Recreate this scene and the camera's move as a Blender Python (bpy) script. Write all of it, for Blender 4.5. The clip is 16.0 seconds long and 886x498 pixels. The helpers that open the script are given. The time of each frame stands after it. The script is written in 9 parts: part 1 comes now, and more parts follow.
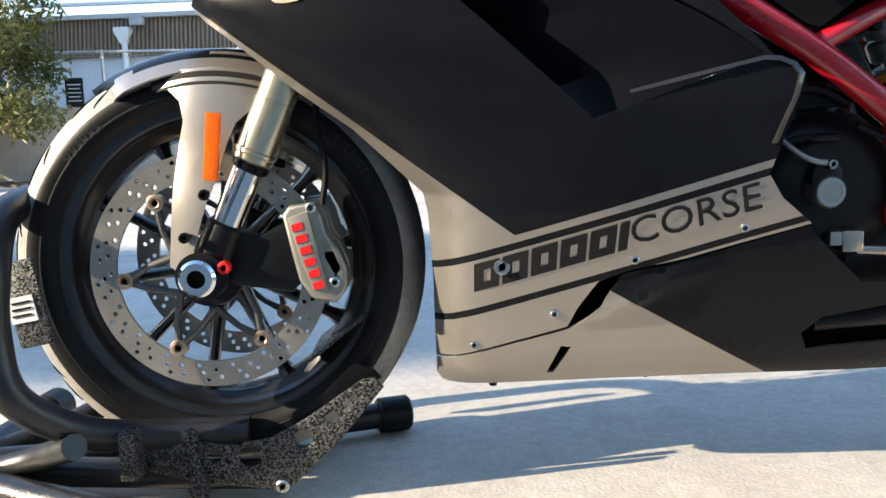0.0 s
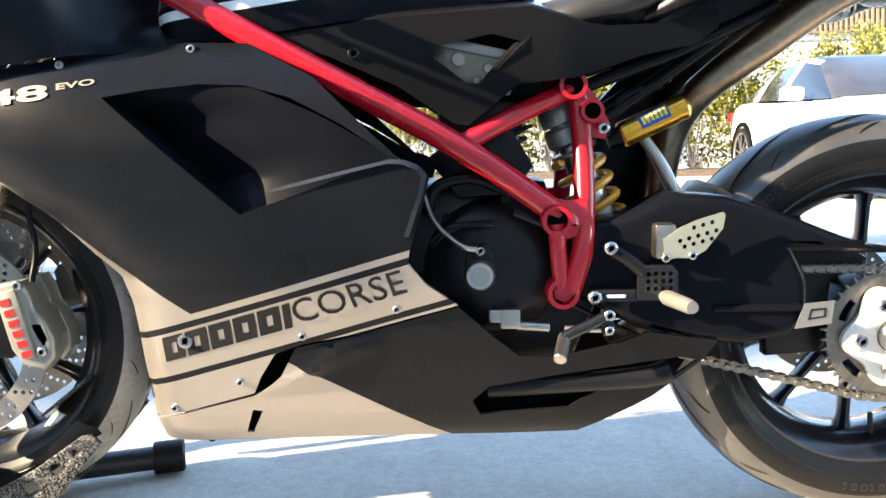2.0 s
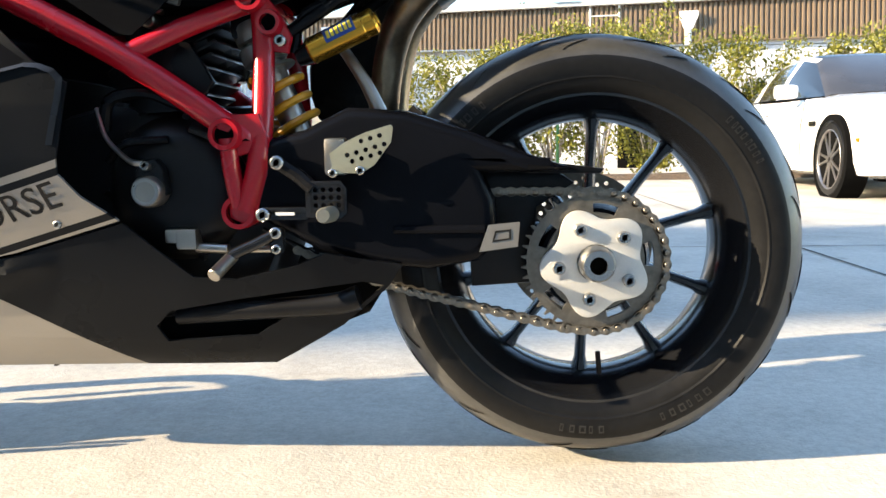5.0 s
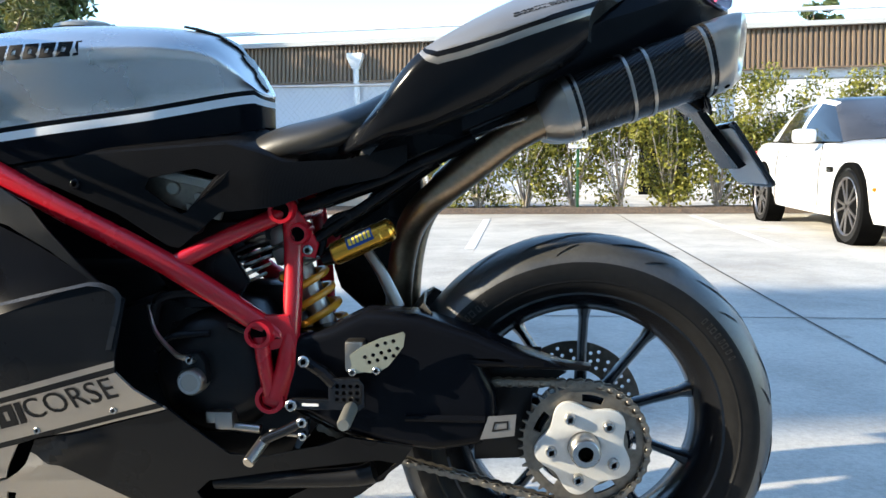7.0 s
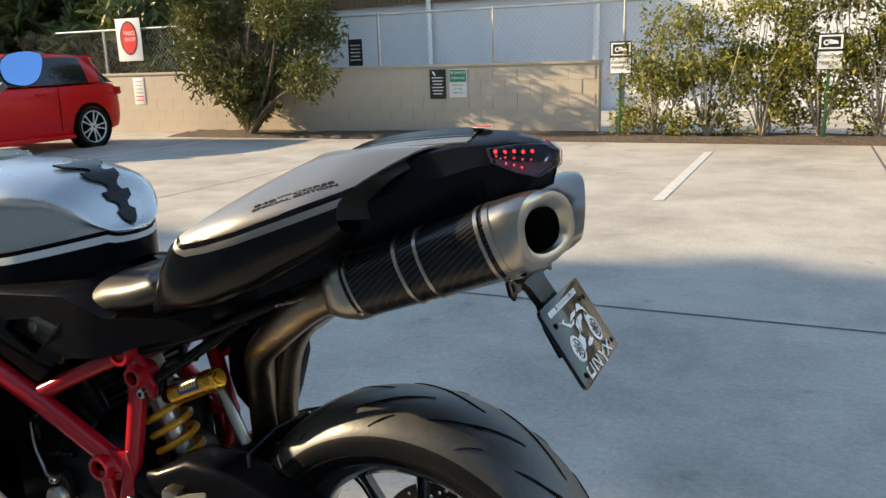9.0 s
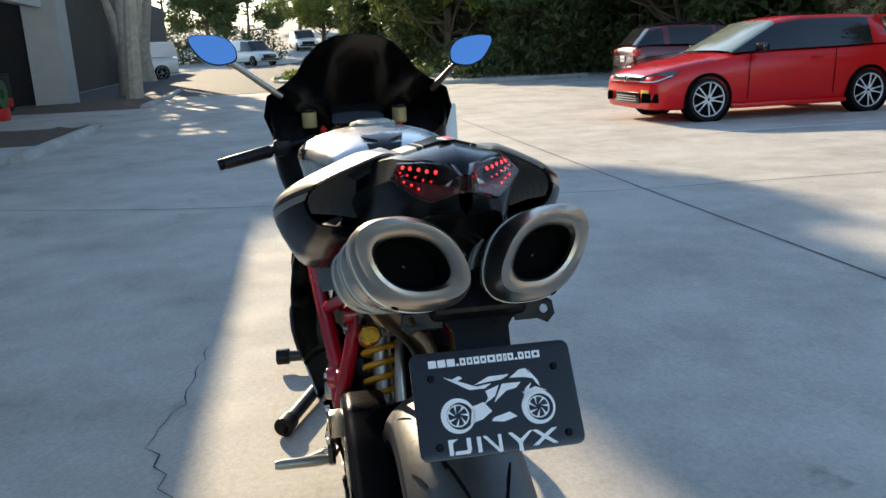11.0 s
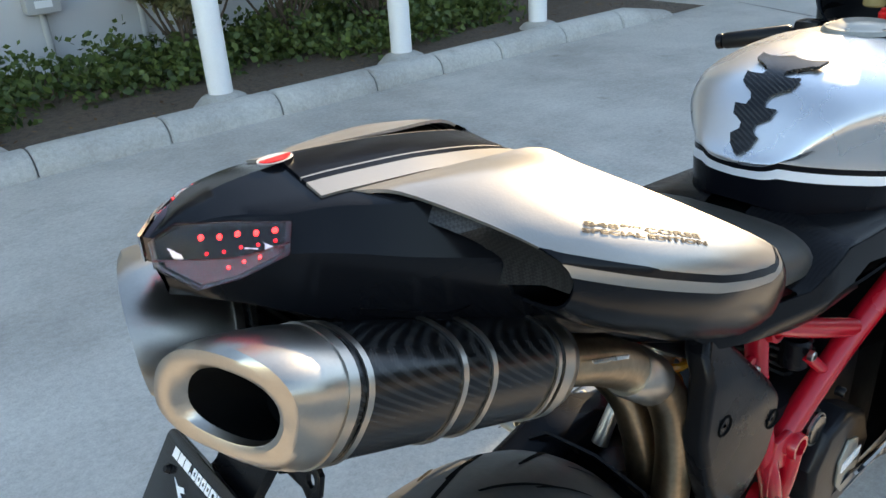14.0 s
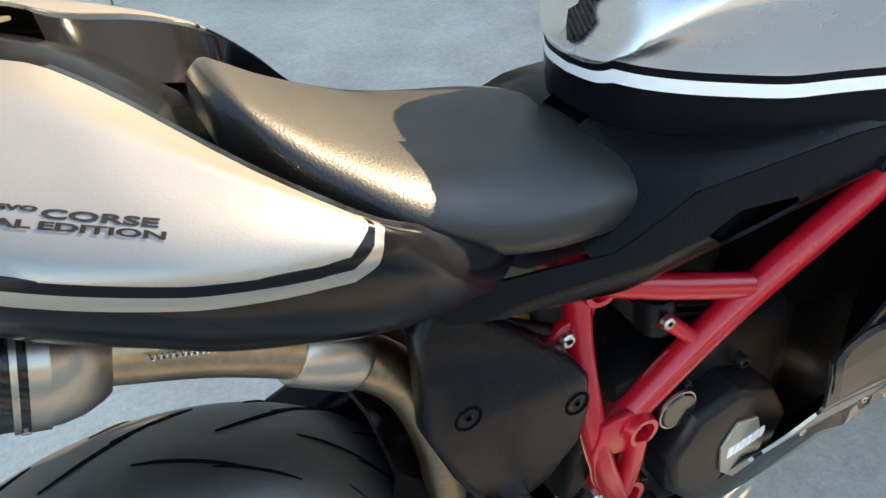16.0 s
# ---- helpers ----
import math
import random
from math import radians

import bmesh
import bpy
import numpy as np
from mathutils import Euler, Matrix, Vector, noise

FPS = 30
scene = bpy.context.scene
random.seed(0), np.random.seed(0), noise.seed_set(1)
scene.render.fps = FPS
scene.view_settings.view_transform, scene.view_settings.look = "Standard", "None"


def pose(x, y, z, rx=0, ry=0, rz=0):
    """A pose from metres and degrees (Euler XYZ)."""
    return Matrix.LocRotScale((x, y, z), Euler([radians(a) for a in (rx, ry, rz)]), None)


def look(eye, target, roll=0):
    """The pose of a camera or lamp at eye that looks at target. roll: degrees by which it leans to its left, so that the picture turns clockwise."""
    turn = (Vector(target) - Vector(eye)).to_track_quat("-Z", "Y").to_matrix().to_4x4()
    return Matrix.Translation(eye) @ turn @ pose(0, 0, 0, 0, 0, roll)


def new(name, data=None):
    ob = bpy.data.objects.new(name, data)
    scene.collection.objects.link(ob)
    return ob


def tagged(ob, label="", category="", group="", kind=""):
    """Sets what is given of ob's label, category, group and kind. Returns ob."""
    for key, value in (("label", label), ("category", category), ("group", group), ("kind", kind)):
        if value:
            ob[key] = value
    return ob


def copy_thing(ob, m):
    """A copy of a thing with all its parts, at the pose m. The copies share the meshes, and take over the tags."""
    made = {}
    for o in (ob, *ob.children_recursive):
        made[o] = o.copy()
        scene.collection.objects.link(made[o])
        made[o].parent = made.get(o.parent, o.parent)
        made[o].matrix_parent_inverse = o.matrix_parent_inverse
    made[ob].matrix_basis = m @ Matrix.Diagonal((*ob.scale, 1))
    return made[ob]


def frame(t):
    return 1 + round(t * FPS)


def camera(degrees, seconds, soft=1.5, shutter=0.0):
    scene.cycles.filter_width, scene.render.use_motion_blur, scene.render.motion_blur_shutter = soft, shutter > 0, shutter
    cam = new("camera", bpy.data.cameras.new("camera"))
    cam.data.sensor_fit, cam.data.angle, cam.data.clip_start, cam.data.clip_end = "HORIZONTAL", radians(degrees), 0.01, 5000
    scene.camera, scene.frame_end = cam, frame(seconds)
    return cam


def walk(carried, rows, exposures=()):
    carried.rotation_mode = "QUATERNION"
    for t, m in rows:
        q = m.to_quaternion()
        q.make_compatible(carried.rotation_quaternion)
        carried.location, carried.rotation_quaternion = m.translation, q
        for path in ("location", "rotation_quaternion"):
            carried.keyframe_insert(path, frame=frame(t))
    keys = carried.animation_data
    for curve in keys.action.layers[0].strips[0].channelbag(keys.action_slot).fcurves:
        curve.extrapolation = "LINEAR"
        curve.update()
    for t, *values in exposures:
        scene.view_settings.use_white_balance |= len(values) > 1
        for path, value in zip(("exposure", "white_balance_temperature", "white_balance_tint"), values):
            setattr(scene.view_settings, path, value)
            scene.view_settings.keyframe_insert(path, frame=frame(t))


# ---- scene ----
cam = camera(58.7, 16.0)
PATH = [
    (0, (0.286, -1.174, 0.511), (0.322, 0.807, 0.239), -1.3),
    (0.5, (0.356, -1.217, 0.587), (0.382, 0.764, 0.312), -1.2),
    (1, (0.475, -1.252, 0.63), (0.475, 0.729, 0.356), -1.1),
    (1.5, (0.624, -1.276, 0.649), (0.605, 0.704, 0.369), -1.2),
    (2, (0.772, -1.263, 0.631), (0.744, 0.717, 0.348), -1.2),
    (2.5, (0.929, -1.26, 0.626), (0.902, 0.719, 0.336), -1.2),
    (3, (1.087, -1.253, 0.612), (1.054, 0.723, 0.306), -1.2),
    (3.5, (1.186, -1.237, 0.567), (1.15, 0.738, 0.256), -1.1),
    (3.7, (1.213, -1.231, 0.552), (1.165, 0.743, 0.232), -1.1),
    (6, (1.281, -1.216, 0.471), (1.144, 0.77, 0.271), -0.7),
    (6.5, (1.283, -1.26, 0.571), (1.139, 0.725, 0.374), -0.7),
    (7, (1.309, -1.33, 0.777), (1.138, 0.65, 0.553), -0.5),
    (7.5, (1.419, -1.357, 0.953), (1.157, 0.601, 0.642), -0.4),
    (8, (1.561, -1.28, 1.053), (1.247, 0.656, 0.664), -0.6),
    (8.2, (1.627, -1.237, 1.088), (1.295, 0.691, 0.671), -0.7),
    (10.3, (2.413, -0.5, 1.172), (0.68, 0.39, 0.72), -2.8),
    (10.5, (2.456, -0.413, 1.17), (0.657, 0.334, 0.716), -2.6),
    (11, (2.485, -0.172, 1.166), (0.573, 0.159, 0.679), -2.6),
    (11.5, (2.428, 0.067, 1.167), (0.513, -0.002, 0.595), -3.9),
    (12, (2.355, 0.255, 1.189), (0.544, -0.327, 0.57), -2.9),
    (12.5, (2.195, 0.366, 1.197), (0.523, -0.513, 0.541), -2.8),
    (13, (2.051, 0.423, 1.207), (0.543, -0.674, 0.485), -3.0),
    (13.5, (1.908, 0.487, 1.236), (0.637, -0.84, 0.446), -3.3),
    (14, (1.809, 0.509, 1.252), (0.679, -0.893, 0.381), -3.5),
    (14.5, (1.68, 0.523, 1.238), (0.655, -0.883, 0.252), -3.7),
    (15, (1.558, 0.541, 1.226), (0.628, -0.879, 0.169), -4.6),
    (15.5, (1.423, 0.547, 1.201), (0.606, -0.884, 0.068), -5.7),
    (16, (1.305, 0.564, 1.191), (0.651, -0.895, -0.012), -7.4),
]
EXPOSURES = [(0, 1.9, 6600, 8), (0.7, 2.3, 6950, 9), (1.5, 2.9, 7100, 10), (2.5, 2.95, 7200, 10), (3.5, 2.65, 7400, 10), (6, 1.9, 6700, 6), (7, 1.8, 6200, 5), (7.5, 1.7, 7000, 7), (8.2, 1.45, 8500, 9), (10.3, 1.15, 7000, 8), (11, 1.2, 7150, 8), (11.5, 0.75, 6750, 10), (12, 1.4, 6600, 10), (13, 2.2, 7900, 11), (13.5, 2.32, 7900, 10), (14, 2.2, 8200, 10), (14.5, 1.9, 7800, 9), (15.2, 2.4, 8500, 9), (16, 2.6, 9000, 9)]
walk(cam, [(t, look(eye, target, roll)) for t, eye, target, roll in PATH], EXPOSURES)

# ---- world, sun, exposure ----
SUN_DIR = Vector((-2.0, -0.55, 0.80)).normalized()
world = bpy.data.worlds.new("sky")
scene.world = world
world.use_nodes = True
wn = world.node_tree.nodes
sky = wn.new("ShaderNodeTexSky")
sky.sky_type = "NISHITA"
sky.sun_disc = False
sky.sun_elevation = math.asin(SUN_DIR.z)
sky.sun_rotation = math.atan2(SUN_DIR.x, SUN_DIR.y)
sky.air_density, sky.dust_density, sky.ozone_density = 1.0, 0.15, 2.2
world.node_tree.links.new(sky.outputs[0], wn["Background"].inputs[0])
wn["Background"].inputs[1].default_value = 0.15
sun_data = bpy.data.lights.new("sun", "SUN")
sun_data.energy, sun_data.angle, sun_data.color = 4.0, radians(0.53), (1.0, 0.845, 0.645)
sun = new("sun", sun_data)
sun.matrix_world = look(SUN_DIR * 60, (0, 0, 0))


# ---- materials ----
def mat(name, color, rough=0.5, metal=0.0, vary=0.15, scale=8.0, fine=120.0, bump=0.1, coat=0.0, spec=0.5,
        aniso=0.0, dist=0.002):
    """A surface with colour and gloss varied at two scales, and fine relief."""
    m = bpy.data.materials.new(name)
    m.use_nodes = True
    nt = m.node_tree
    b = nt.nodes["Principled BSDF"]
    tc = nt.nodes.new("ShaderNodeTexCoord")
    n1 = nt.nodes.new("ShaderNodeTexNoise")
    n1.inputs["Scale"].default_value, n1.inputs["Detail"].default_value = scale, 5.0
    n2 = nt.nodes.new("ShaderNodeTexNoise")
    n2.inputs["Scale"].default_value, n2.inputs["Detail"].default_value = fine, 3.0
    for n in (n1, n2):
        nt.links.new(tc.outputs["Object"], n.inputs["Vector"])
    mix = nt.nodes.new("ShaderNodeMath")
    mix.operation = "MULTIPLY_ADD"
    mix.inputs[1].default_value = 0.6
    nt.links.new(n1.outputs[0], mix.inputs[0])
    mul = nt.nodes.new("ShaderNodeMath")
    mul.operation = "MULTIPLY"
    mul.inputs[1].default_value = 0.4
    nt.links.new(n2.outputs[0], mul.inputs[0])
    nt.links.new(mul.outputs[0], mix.inputs[2])
    ramp = nt.nodes.new("ShaderNodeValToRGB")
    c = Vector(color[:3])
    ramp.color_ramp.elements[0].position, ramp.color_ramp.elements[1].position = 0.3, 0.7
    ramp.color_ramp.elements[0].color = (*[max(0.0, v * (1 - vary)) for v in c], 1)
    ramp.color_ramp.elements[1].color = (*[min(1.0, v * (1 + vary)) for v in c], 1)
    nt.links.new(mix.outputs[0], ramp.inputs[0])
    nt.links.new(ramp.outputs[0], b.inputs["Base Color"])
    rr = nt.nodes.new("ShaderNodeMapRange")
    rr.inputs["From Min"].default_value, rr.inputs["From Max"].default_value = 0.3, 0.7
    rr.inputs["To Min"].default_value, rr.inputs["To Max"].default_value = rough * 0.85, min(1.0, rough * 1.15)
    nt.links.new(n1.outputs[0], rr.inputs["Value"])
    nt.links.new(rr.outputs[0], b.inputs["Roughness"])
    b.inputs["Metallic"].default_value = metal
    b.inputs["Coat Weight"].default_value = coat
    b.inputs["Coat Roughness"].default_value = 0.12
    b.inputs["Specular IOR Level"].default_value = spec
    b.inputs["Anisotropic"].default_value = aniso
    if bump:
        bp = nt.nodes.new("ShaderNodeBump")
        bp.inputs["Strength"].default_value, bp.inputs["Distance"].default_value = bump, dist
        nt.links.new(n2.outputs[0], bp.inputs["Height"])
        nt.links.new(bp.outputs[0], b.inputs["Normal"])
    return m


def glow(name, color, strength):
    m = mat(name, color, 0.3, bump=0)
    b = m.node_tree.nodes["Principled BSDF"]
    b.inputs["Emission Color"].default_value = (*color, 1)
    b.inputs["Emission Strength"].default_value = strength
    return m


def glass(name, color, rough=0.02, ior=1.45):
    m = mat(name, color, rough, vary=0.02, bump=0)
    b = m.node_tree.nodes["Principled BSDF"]
    b.inputs["Transmission Weight"].default_value = 1.0
    b.inputs["IOR"].default_value = ior
    return m


def leafy(name, dark, light, rough=0.5):
    """Leaves: each clump island a colour of its own, a little light passing through."""
    m = bpy.data.materials.new(name)
    m.use_nodes = True
    nt = m.node_tree
    b = nt.nodes["Principled BSDF"]
    g = nt.nodes.new("ShaderNodeNewGeometry")
    r = nt.nodes.new("ShaderNodeValToRGB")
    r.color_ramp.elements[0].color, r.color_ramp.elements[1].color = (*dark, 1), (*light, 1)
    nt.links.new(g.outputs["Random Per Island"], r.inputs[0])
    nt.links.new(r.outputs[0], b.inputs["Base Color"])
    b.inputs["Roughness"].default_value = rough
    tr = nt.nodes.new("ShaderNodeBsdfTranslucent")
    nt.links.new(r.outputs[0], tr.inputs["Color"])
    mx = nt.nodes.new("ShaderNodeMixShader")
    mx.inputs[0].default_value = 0.3
    nt.links.new(b.outputs[0], mx.inputs[1])
    nt.links.new(tr.outputs[0], mx.inputs[2])
    nt.links.new(mx.outputs[0], nt.nodes["Material Output"].inputs[0])
    return m


def weave(name, dark, light, size, rough=0.25, coat=0.6):
    """Twill of woven strands."""
    m = mat(name, dark, rough, bump=0, coat=coat)
    nt = m.node_tree
    b = nt.nodes["Principled BSDF"]
    ch = nt.nodes.new("ShaderNodeTexChecker")
    ch.inputs["Scale"].default_value = size
    ch.inputs["Color1"].default_value, ch.inputs["Color2"].default_value = (*dark, 1), (*light, 1)
    tc = nt.nodes.new("ShaderNodeTexCoord")
    mp = nt.nodes.new("ShaderNodeMapping")
    mp.inputs["Rotation"].default_value = (0.3, 0.6, 0.5)
    nt.links.new(tc.outputs["Object"], mp.inputs[0])
    nt.links.new(mp.outputs[0], ch.inputs["Vector"])
    nt.links.new(ch.outputs[0], b.inputs["Base Color"])
    return m


def twill(name, dark, light, period, rough):
    """Clear-coated carbon cloth: slanting ribs broken by fine cross strands."""
    m = mat(name, dark, rough, bump=0, spec=0.45)
    nt = m.node_tree
    b = nt.nodes["Principled BSDF"]
    tc = nt.nodes.new("ShaderNodeTexCoord")
    facs = []
    for turn, wide in ((radians(-52), period), (radians(38), period * 0.5)):
        mp = nt.nodes.new("ShaderNodeMapping")
        mp.inputs["Rotation"].default_value = (0.35, turn, 0.25)
        wv = nt.nodes.new("ShaderNodeTexWave")
        wv.inputs["Scale"].default_value = 2 * math.pi / (20 * wide)
        wv.inputs["Distortion"].default_value = 0.0
        nt.links.new(tc.outputs["Object"], mp.inputs[0])
        nt.links.new(mp.outputs[0], wv.inputs["Vector"])
        facs.append(wv.outputs["Fac"])
    low = nt.nodes.new("ShaderNodeMath")
    low.operation = "MULTIPLY_ADD"
    low.inputs[1].default_value, low.inputs[2].default_value = 0.45, 0.55
    nt.links.new(facs[1], low.inputs[0])
    both = nt.nodes.new("ShaderNodeMath")
    both.operation = "MULTIPLY"
    nt.links.new(facs[0], both.inputs[0])
    nt.links.new(low.outputs[0], both.inputs[1])
    r = nt.nodes.new("ShaderNodeValToRGB")
    r.color_ramp.elements[0].position, r.color_ramp.elements[1].position = 0.25, 0.7
    r.color_ramp.elements[0].color, r.color_ramp.elements[1].color = (*dark, 1), (*light, 1)
    nt.links.new(both.outputs[0], r.inputs[0])
    nt.links.new(r.outputs[0], b.inputs["Base Color"])
    return m


def dull(m, spec):
    m.node_tree.nodes["Principled BSDF"].inputs["Specular IOR Level"].default_value = spec


def concrete(name, color, joints=False):
    m = mat(name, color, 0.85, vary=0.16, scale=2.3, fine=150.0, bump=0.45, dist=0.003)
    nt = m.node_tree
    b = nt.nodes["Principled BSDF"]
    old = b.inputs["Base Color"].links[0].from_socket
    tc = nt.nodes.new("ShaderNodeTexCoord")
    n = nt.nodes.new("ShaderNodeTexNoise")
    n.inputs["Scale"].default_value, n.inputs["Detail"].default_value, n.inputs["Roughness"].default_value = 0.8, 12.0, 0.72
    nt.links.new(tc.outputs["Object"], n.inputs["Vector"])
    r = nt.nodes.new("ShaderNodeValToRGB")
    r.color_ramp.elements[0].position, r.color_ramp.elements[1].position = 0.36, 0.56
    r.color_ramp.elements[0].color, r.color_ramp.elements[1].color = (0.74, 0.72, 0.7, 1), (1.06, 1.05, 1.03, 1)
    nt.links.new(n.outputs[0], r.inputs[0])
    mx = nt.nodes.new("ShaderNodeMix")
    mx.data_type, mx.blend_type = "RGBA", "MULTIPLY"
    mx.inputs[0].default_value = 1.0
    nt.links.new(old, mx.inputs[6])
    nt.links.new(r.outputs[0], mx.inputs[7])
    # dark specks
    v = nt.nodes.new("ShaderNodeTexNoise")
    v.inputs["Scale"].default_value, v.inputs["Detail"].default_value = 3.1, 12.0
    nt.links.new(tc.outputs["Object"], v.inputs["Vector"])
    r2 = nt.nodes.new("ShaderNodeValToRGB")
    r2.color_ramp.elements[0].position, r2.color_ramp.elements[1].position = 0.26, 0.33
    r2.color_ramp.elements[0].color, r2.color_ramp.elements[1].color = (0.66, 0.64, 0.62, 1), (1, 1, 1, 1)
    nt.links.new(v.outputs[0], r2.inputs[0])
    mx2 = nt.nodes.new("ShaderNodeMix")
    mx2.data_type, mx2.blend_type = "RGBA", "MULTIPLY"
    mx2.inputs[0].default_value = 1.0
    nt.links.new(mx.outputs[2], mx2.inputs[6])
    nt.links.new(r2.outputs[0], mx2.inputs[7])
    # fine sandy grain
    g = nt.nodes.new("ShaderNodeTexNoise")
    g.inputs["Scale"].default_value, g.inputs["Detail"].default_value, g.inputs["Roughness"].default_value = 46.0, 8.0, 0.75
    nt.links.new(tc.outputs["Object"], g.inputs["Vector"])
    r3 = nt.nodes.new("ShaderNodeValToRGB")
    r3.color_ramp.elements[0].position, r3.color_ramp.elements[1].position = 0.34, 0.62
    r3.color_ramp.elements[0].color, r3.color_ramp.elements[1].color = (0.83, 0.82, 0.81, 1), (1.07, 1.07, 1.06, 1)
    nt.links.new(g.outputs[0], r3.inputs[0])
    mx3 = nt.nodes.new("ShaderNodeMix")
    mx3.data_type, mx3.blend_type = "RGBA", "MULTIPLY"
    mx3.inputs[0].default_value = 1.0
    nt.links.new(mx2.outputs[2], mx3.inputs[6])
    nt.links.new(r3.outputs[0], mx3.inputs[7])
    nt.links.new(mx3.outputs[2], b.inputs["Base Color"])
    return m


M_CONC = concrete("concrete", (0.46, 0.44, 0.405))
M_KERB = concrete("kerb_concrete", (0.46, 0.45, 0.42))
M_BLACK = mat("satin_black_paint", (0.0045, 0.005, 0.007), 0.24, vary=0.1, bump=0.015, coat=0.0, spec=0.07)
M_TAILBLACK = mat("gloss_black_tail", (0.0055, 0.006, 0.0075), 0.2, vary=0.1, bump=0.01, spec=0.15)
M_FAIRING = mat("satin_graphite_paint", (0.0055, 0.0065, 0.0085), 0.30, vary=0.1, fine=500, bump=0.03, spec=0.14)
M_CARRIER = mat("grey_disc_carrier", (0.11, 0.108, 0.10), 0.36, 0.6, vary=0.15, bump=0.04)
M_LIP = mat("satin_black_edge", (0.018, 0.018, 0.02), 0.26, vary=0.05, bump=0.01, spec=0.4)
M_GLOSSBLACK = mat("gloss_black", (0.008, 0.008, 0.009), 0.14, vary=0.1, bump=0)
M_SILVER = mat("matte_silver_paint", (0.33, 0.305, 0.275), 0.34, 0.7, vary=0.04, fine=500, bump=0.04)
M_ALU = mat("brushed_tank_aluminium", (0.60, 0.60, 0.60), 0.27, 0.9, vary=0.04, fine=700, bump=0.05)
M_RED = mat("red_frame_paint", (0.42, 0.006, 0.016), 0.26, vary=0.06, bump=0.02, coat=0.25)
M_RUBBER = mat("tyre_rubber", (0.0078, 0.0078, 0.0082), 0.40, vary=0.4, scale=9, fine=90, bump=0.08, spec=0.2)
M_MOULDED = mat("moulded_rubber", (0.022, 0.021, 0.020), 0.5, vary=0.3, bump=0.1, spec=0.3)
M_GROOVE = mat("tyre_groove", (0.006, 0.006, 0.006), 0.8, bump=0.1)
dull(M_GROOVE, 0.05)
M_WHEEL = mat("black_wheel_paint", (0.007, 0.0075, 0.009), 0.2, vary=0.1, bump=0.01, coat=0.35)
M_PLASTIC = mat("black_plastic", (0.0055, 0.0055, 0.0065), 0.27, spec=0.15, vary=0.2, fine=300, bump=0.08)
M_ENGINE = mat("engine_black", (0.0075, 0.0075, 0.0085), 0.34, 0.12, spec=0.25, vary=0.3, fine=90, bump=0.1)
M_STEEL = mat("brushed_steel", (0.42, 0.385, 0.34), 0.33, 1.0, vary=0.06, scale=20, fine=400, bump=0.03)
M_DISC = mat("brake_steel", (0.40, 0.36, 0.305), 0.34, 0.85, vary=0.18, scale=14, fine=260, bump=0.06)
M_HUB = mat("machined_hub_alloy", (0.66, 0.65, 0.62), 0.42, 0.45, vary=0.06, fine=300, bump=0.03)
M_TREAD = mat("dusty_tread", (0.25, 0.24, 0.22), 0.55, vary=0.35, scale=14, fine=120, bump=0.15)
M_TREADREAR = mat("worn_black_tread", (0.042, 0.041, 0.039), 0.42, vary=0.35, scale=14, fine=120, bump=0.15, spec=0.9)
M_CHAIN = mat("oily_steel", (0.20, 0.18, 0.15), 0.42, 0.8, vary=0.3, scale=30, bump=0.05)
M_BRONZE = mat("bronze_bobbin", (0.46, 0.33, 0.24), 0.35, 0.8, vary=0.1, bump=0.02)
M_CHROME = mat("chrome", (0.72, 0.72, 0.74), 0.07, 1.0, vary=0.02, bump=0)
M_BOLT = mat("bolt_steel", (0.5, 0.49, 0.47), 0.28, 1.0, vary=0.1, bump=0)
M_TITAN = mat("heat_tinted_pipe", (0.34, 0.255, 0.17), 0.34, 1.0, vary=0.35, scale=9, bump=0.03)
M_GOLD = mat("gold_anodised", (0.72, 0.36, 0.045), 0.24, 0.9, vary=0.05, bump=0.02)
M_FORKGOLD = mat("fork_nitride_tube", (0.60, 0.55, 0.40), 0.25, 0.9, vary=0.06, bump=0.02)
M_SPRING = mat("yellow_spring_paint", (0.72, 0.3, 0.015), 0.35, vary=0.08, bump=0.02, coat=0.3)
M_CALIPER = mat("caliper_grey", (0.30, 0.29, 0.25), 0.38, 0.6, vary=0.08, bump=0.05)
M_REDPAINT = mat("red_mark", (0.7, 0.01, 0.01), 0.4, vary=0.03, bump=0)
M_AMBER = mat("amber_reflector", (0.85, 0.13, 0.005), 0.2, vary=0.2, scale=60, fine=300, bump=0.3)
M_CARBON = twill("carbon_twill", (0.003, 0.003, 0.0033), (0.022, 0.021, 0.020), 0.0052, 0.24)
dull(M_CARBON, 0.34)
M_CARBONFINE = weave("carbon_fine", (0.004, 0.004, 0.0045), (0.009, 0.009, 0.010), 620.0, 0.22, 0.0)
dull(M_CARBONFINE, 0.08)
M_MESH = weave("vent_mesh", (0.002, 0.002, 0.002), (0.022, 0.022, 0.022), 420.0, 0.5, 0.0)
M_LAMPDARK = mat("lamp_reflector", (0.62, 0.54, 0.57), 0.26, 0.75, vary=0.3, scale=90, bump=0.05)
M_LEDLOW = glow("dim_red_led", (0.9, 0.012, 0.02), 0.9)
M_SEAT = mat("seat_vinyl", (0.015, 0.014, 0.012), 0.40, vary=0.1, fine=420, spec=0.55, bump=0.35, dist=0.001)
sb = M_SEAT.node_tree.nodes["Principled BSDF"]
sb.inputs["Sheen Weight"].default_value, sb.inputs["Sheen Roughness"].default_value = 0.06, 0.35
sb.inputs["Sheen Tint"].default_value = (1.0, 0.93, 0.82, 1)
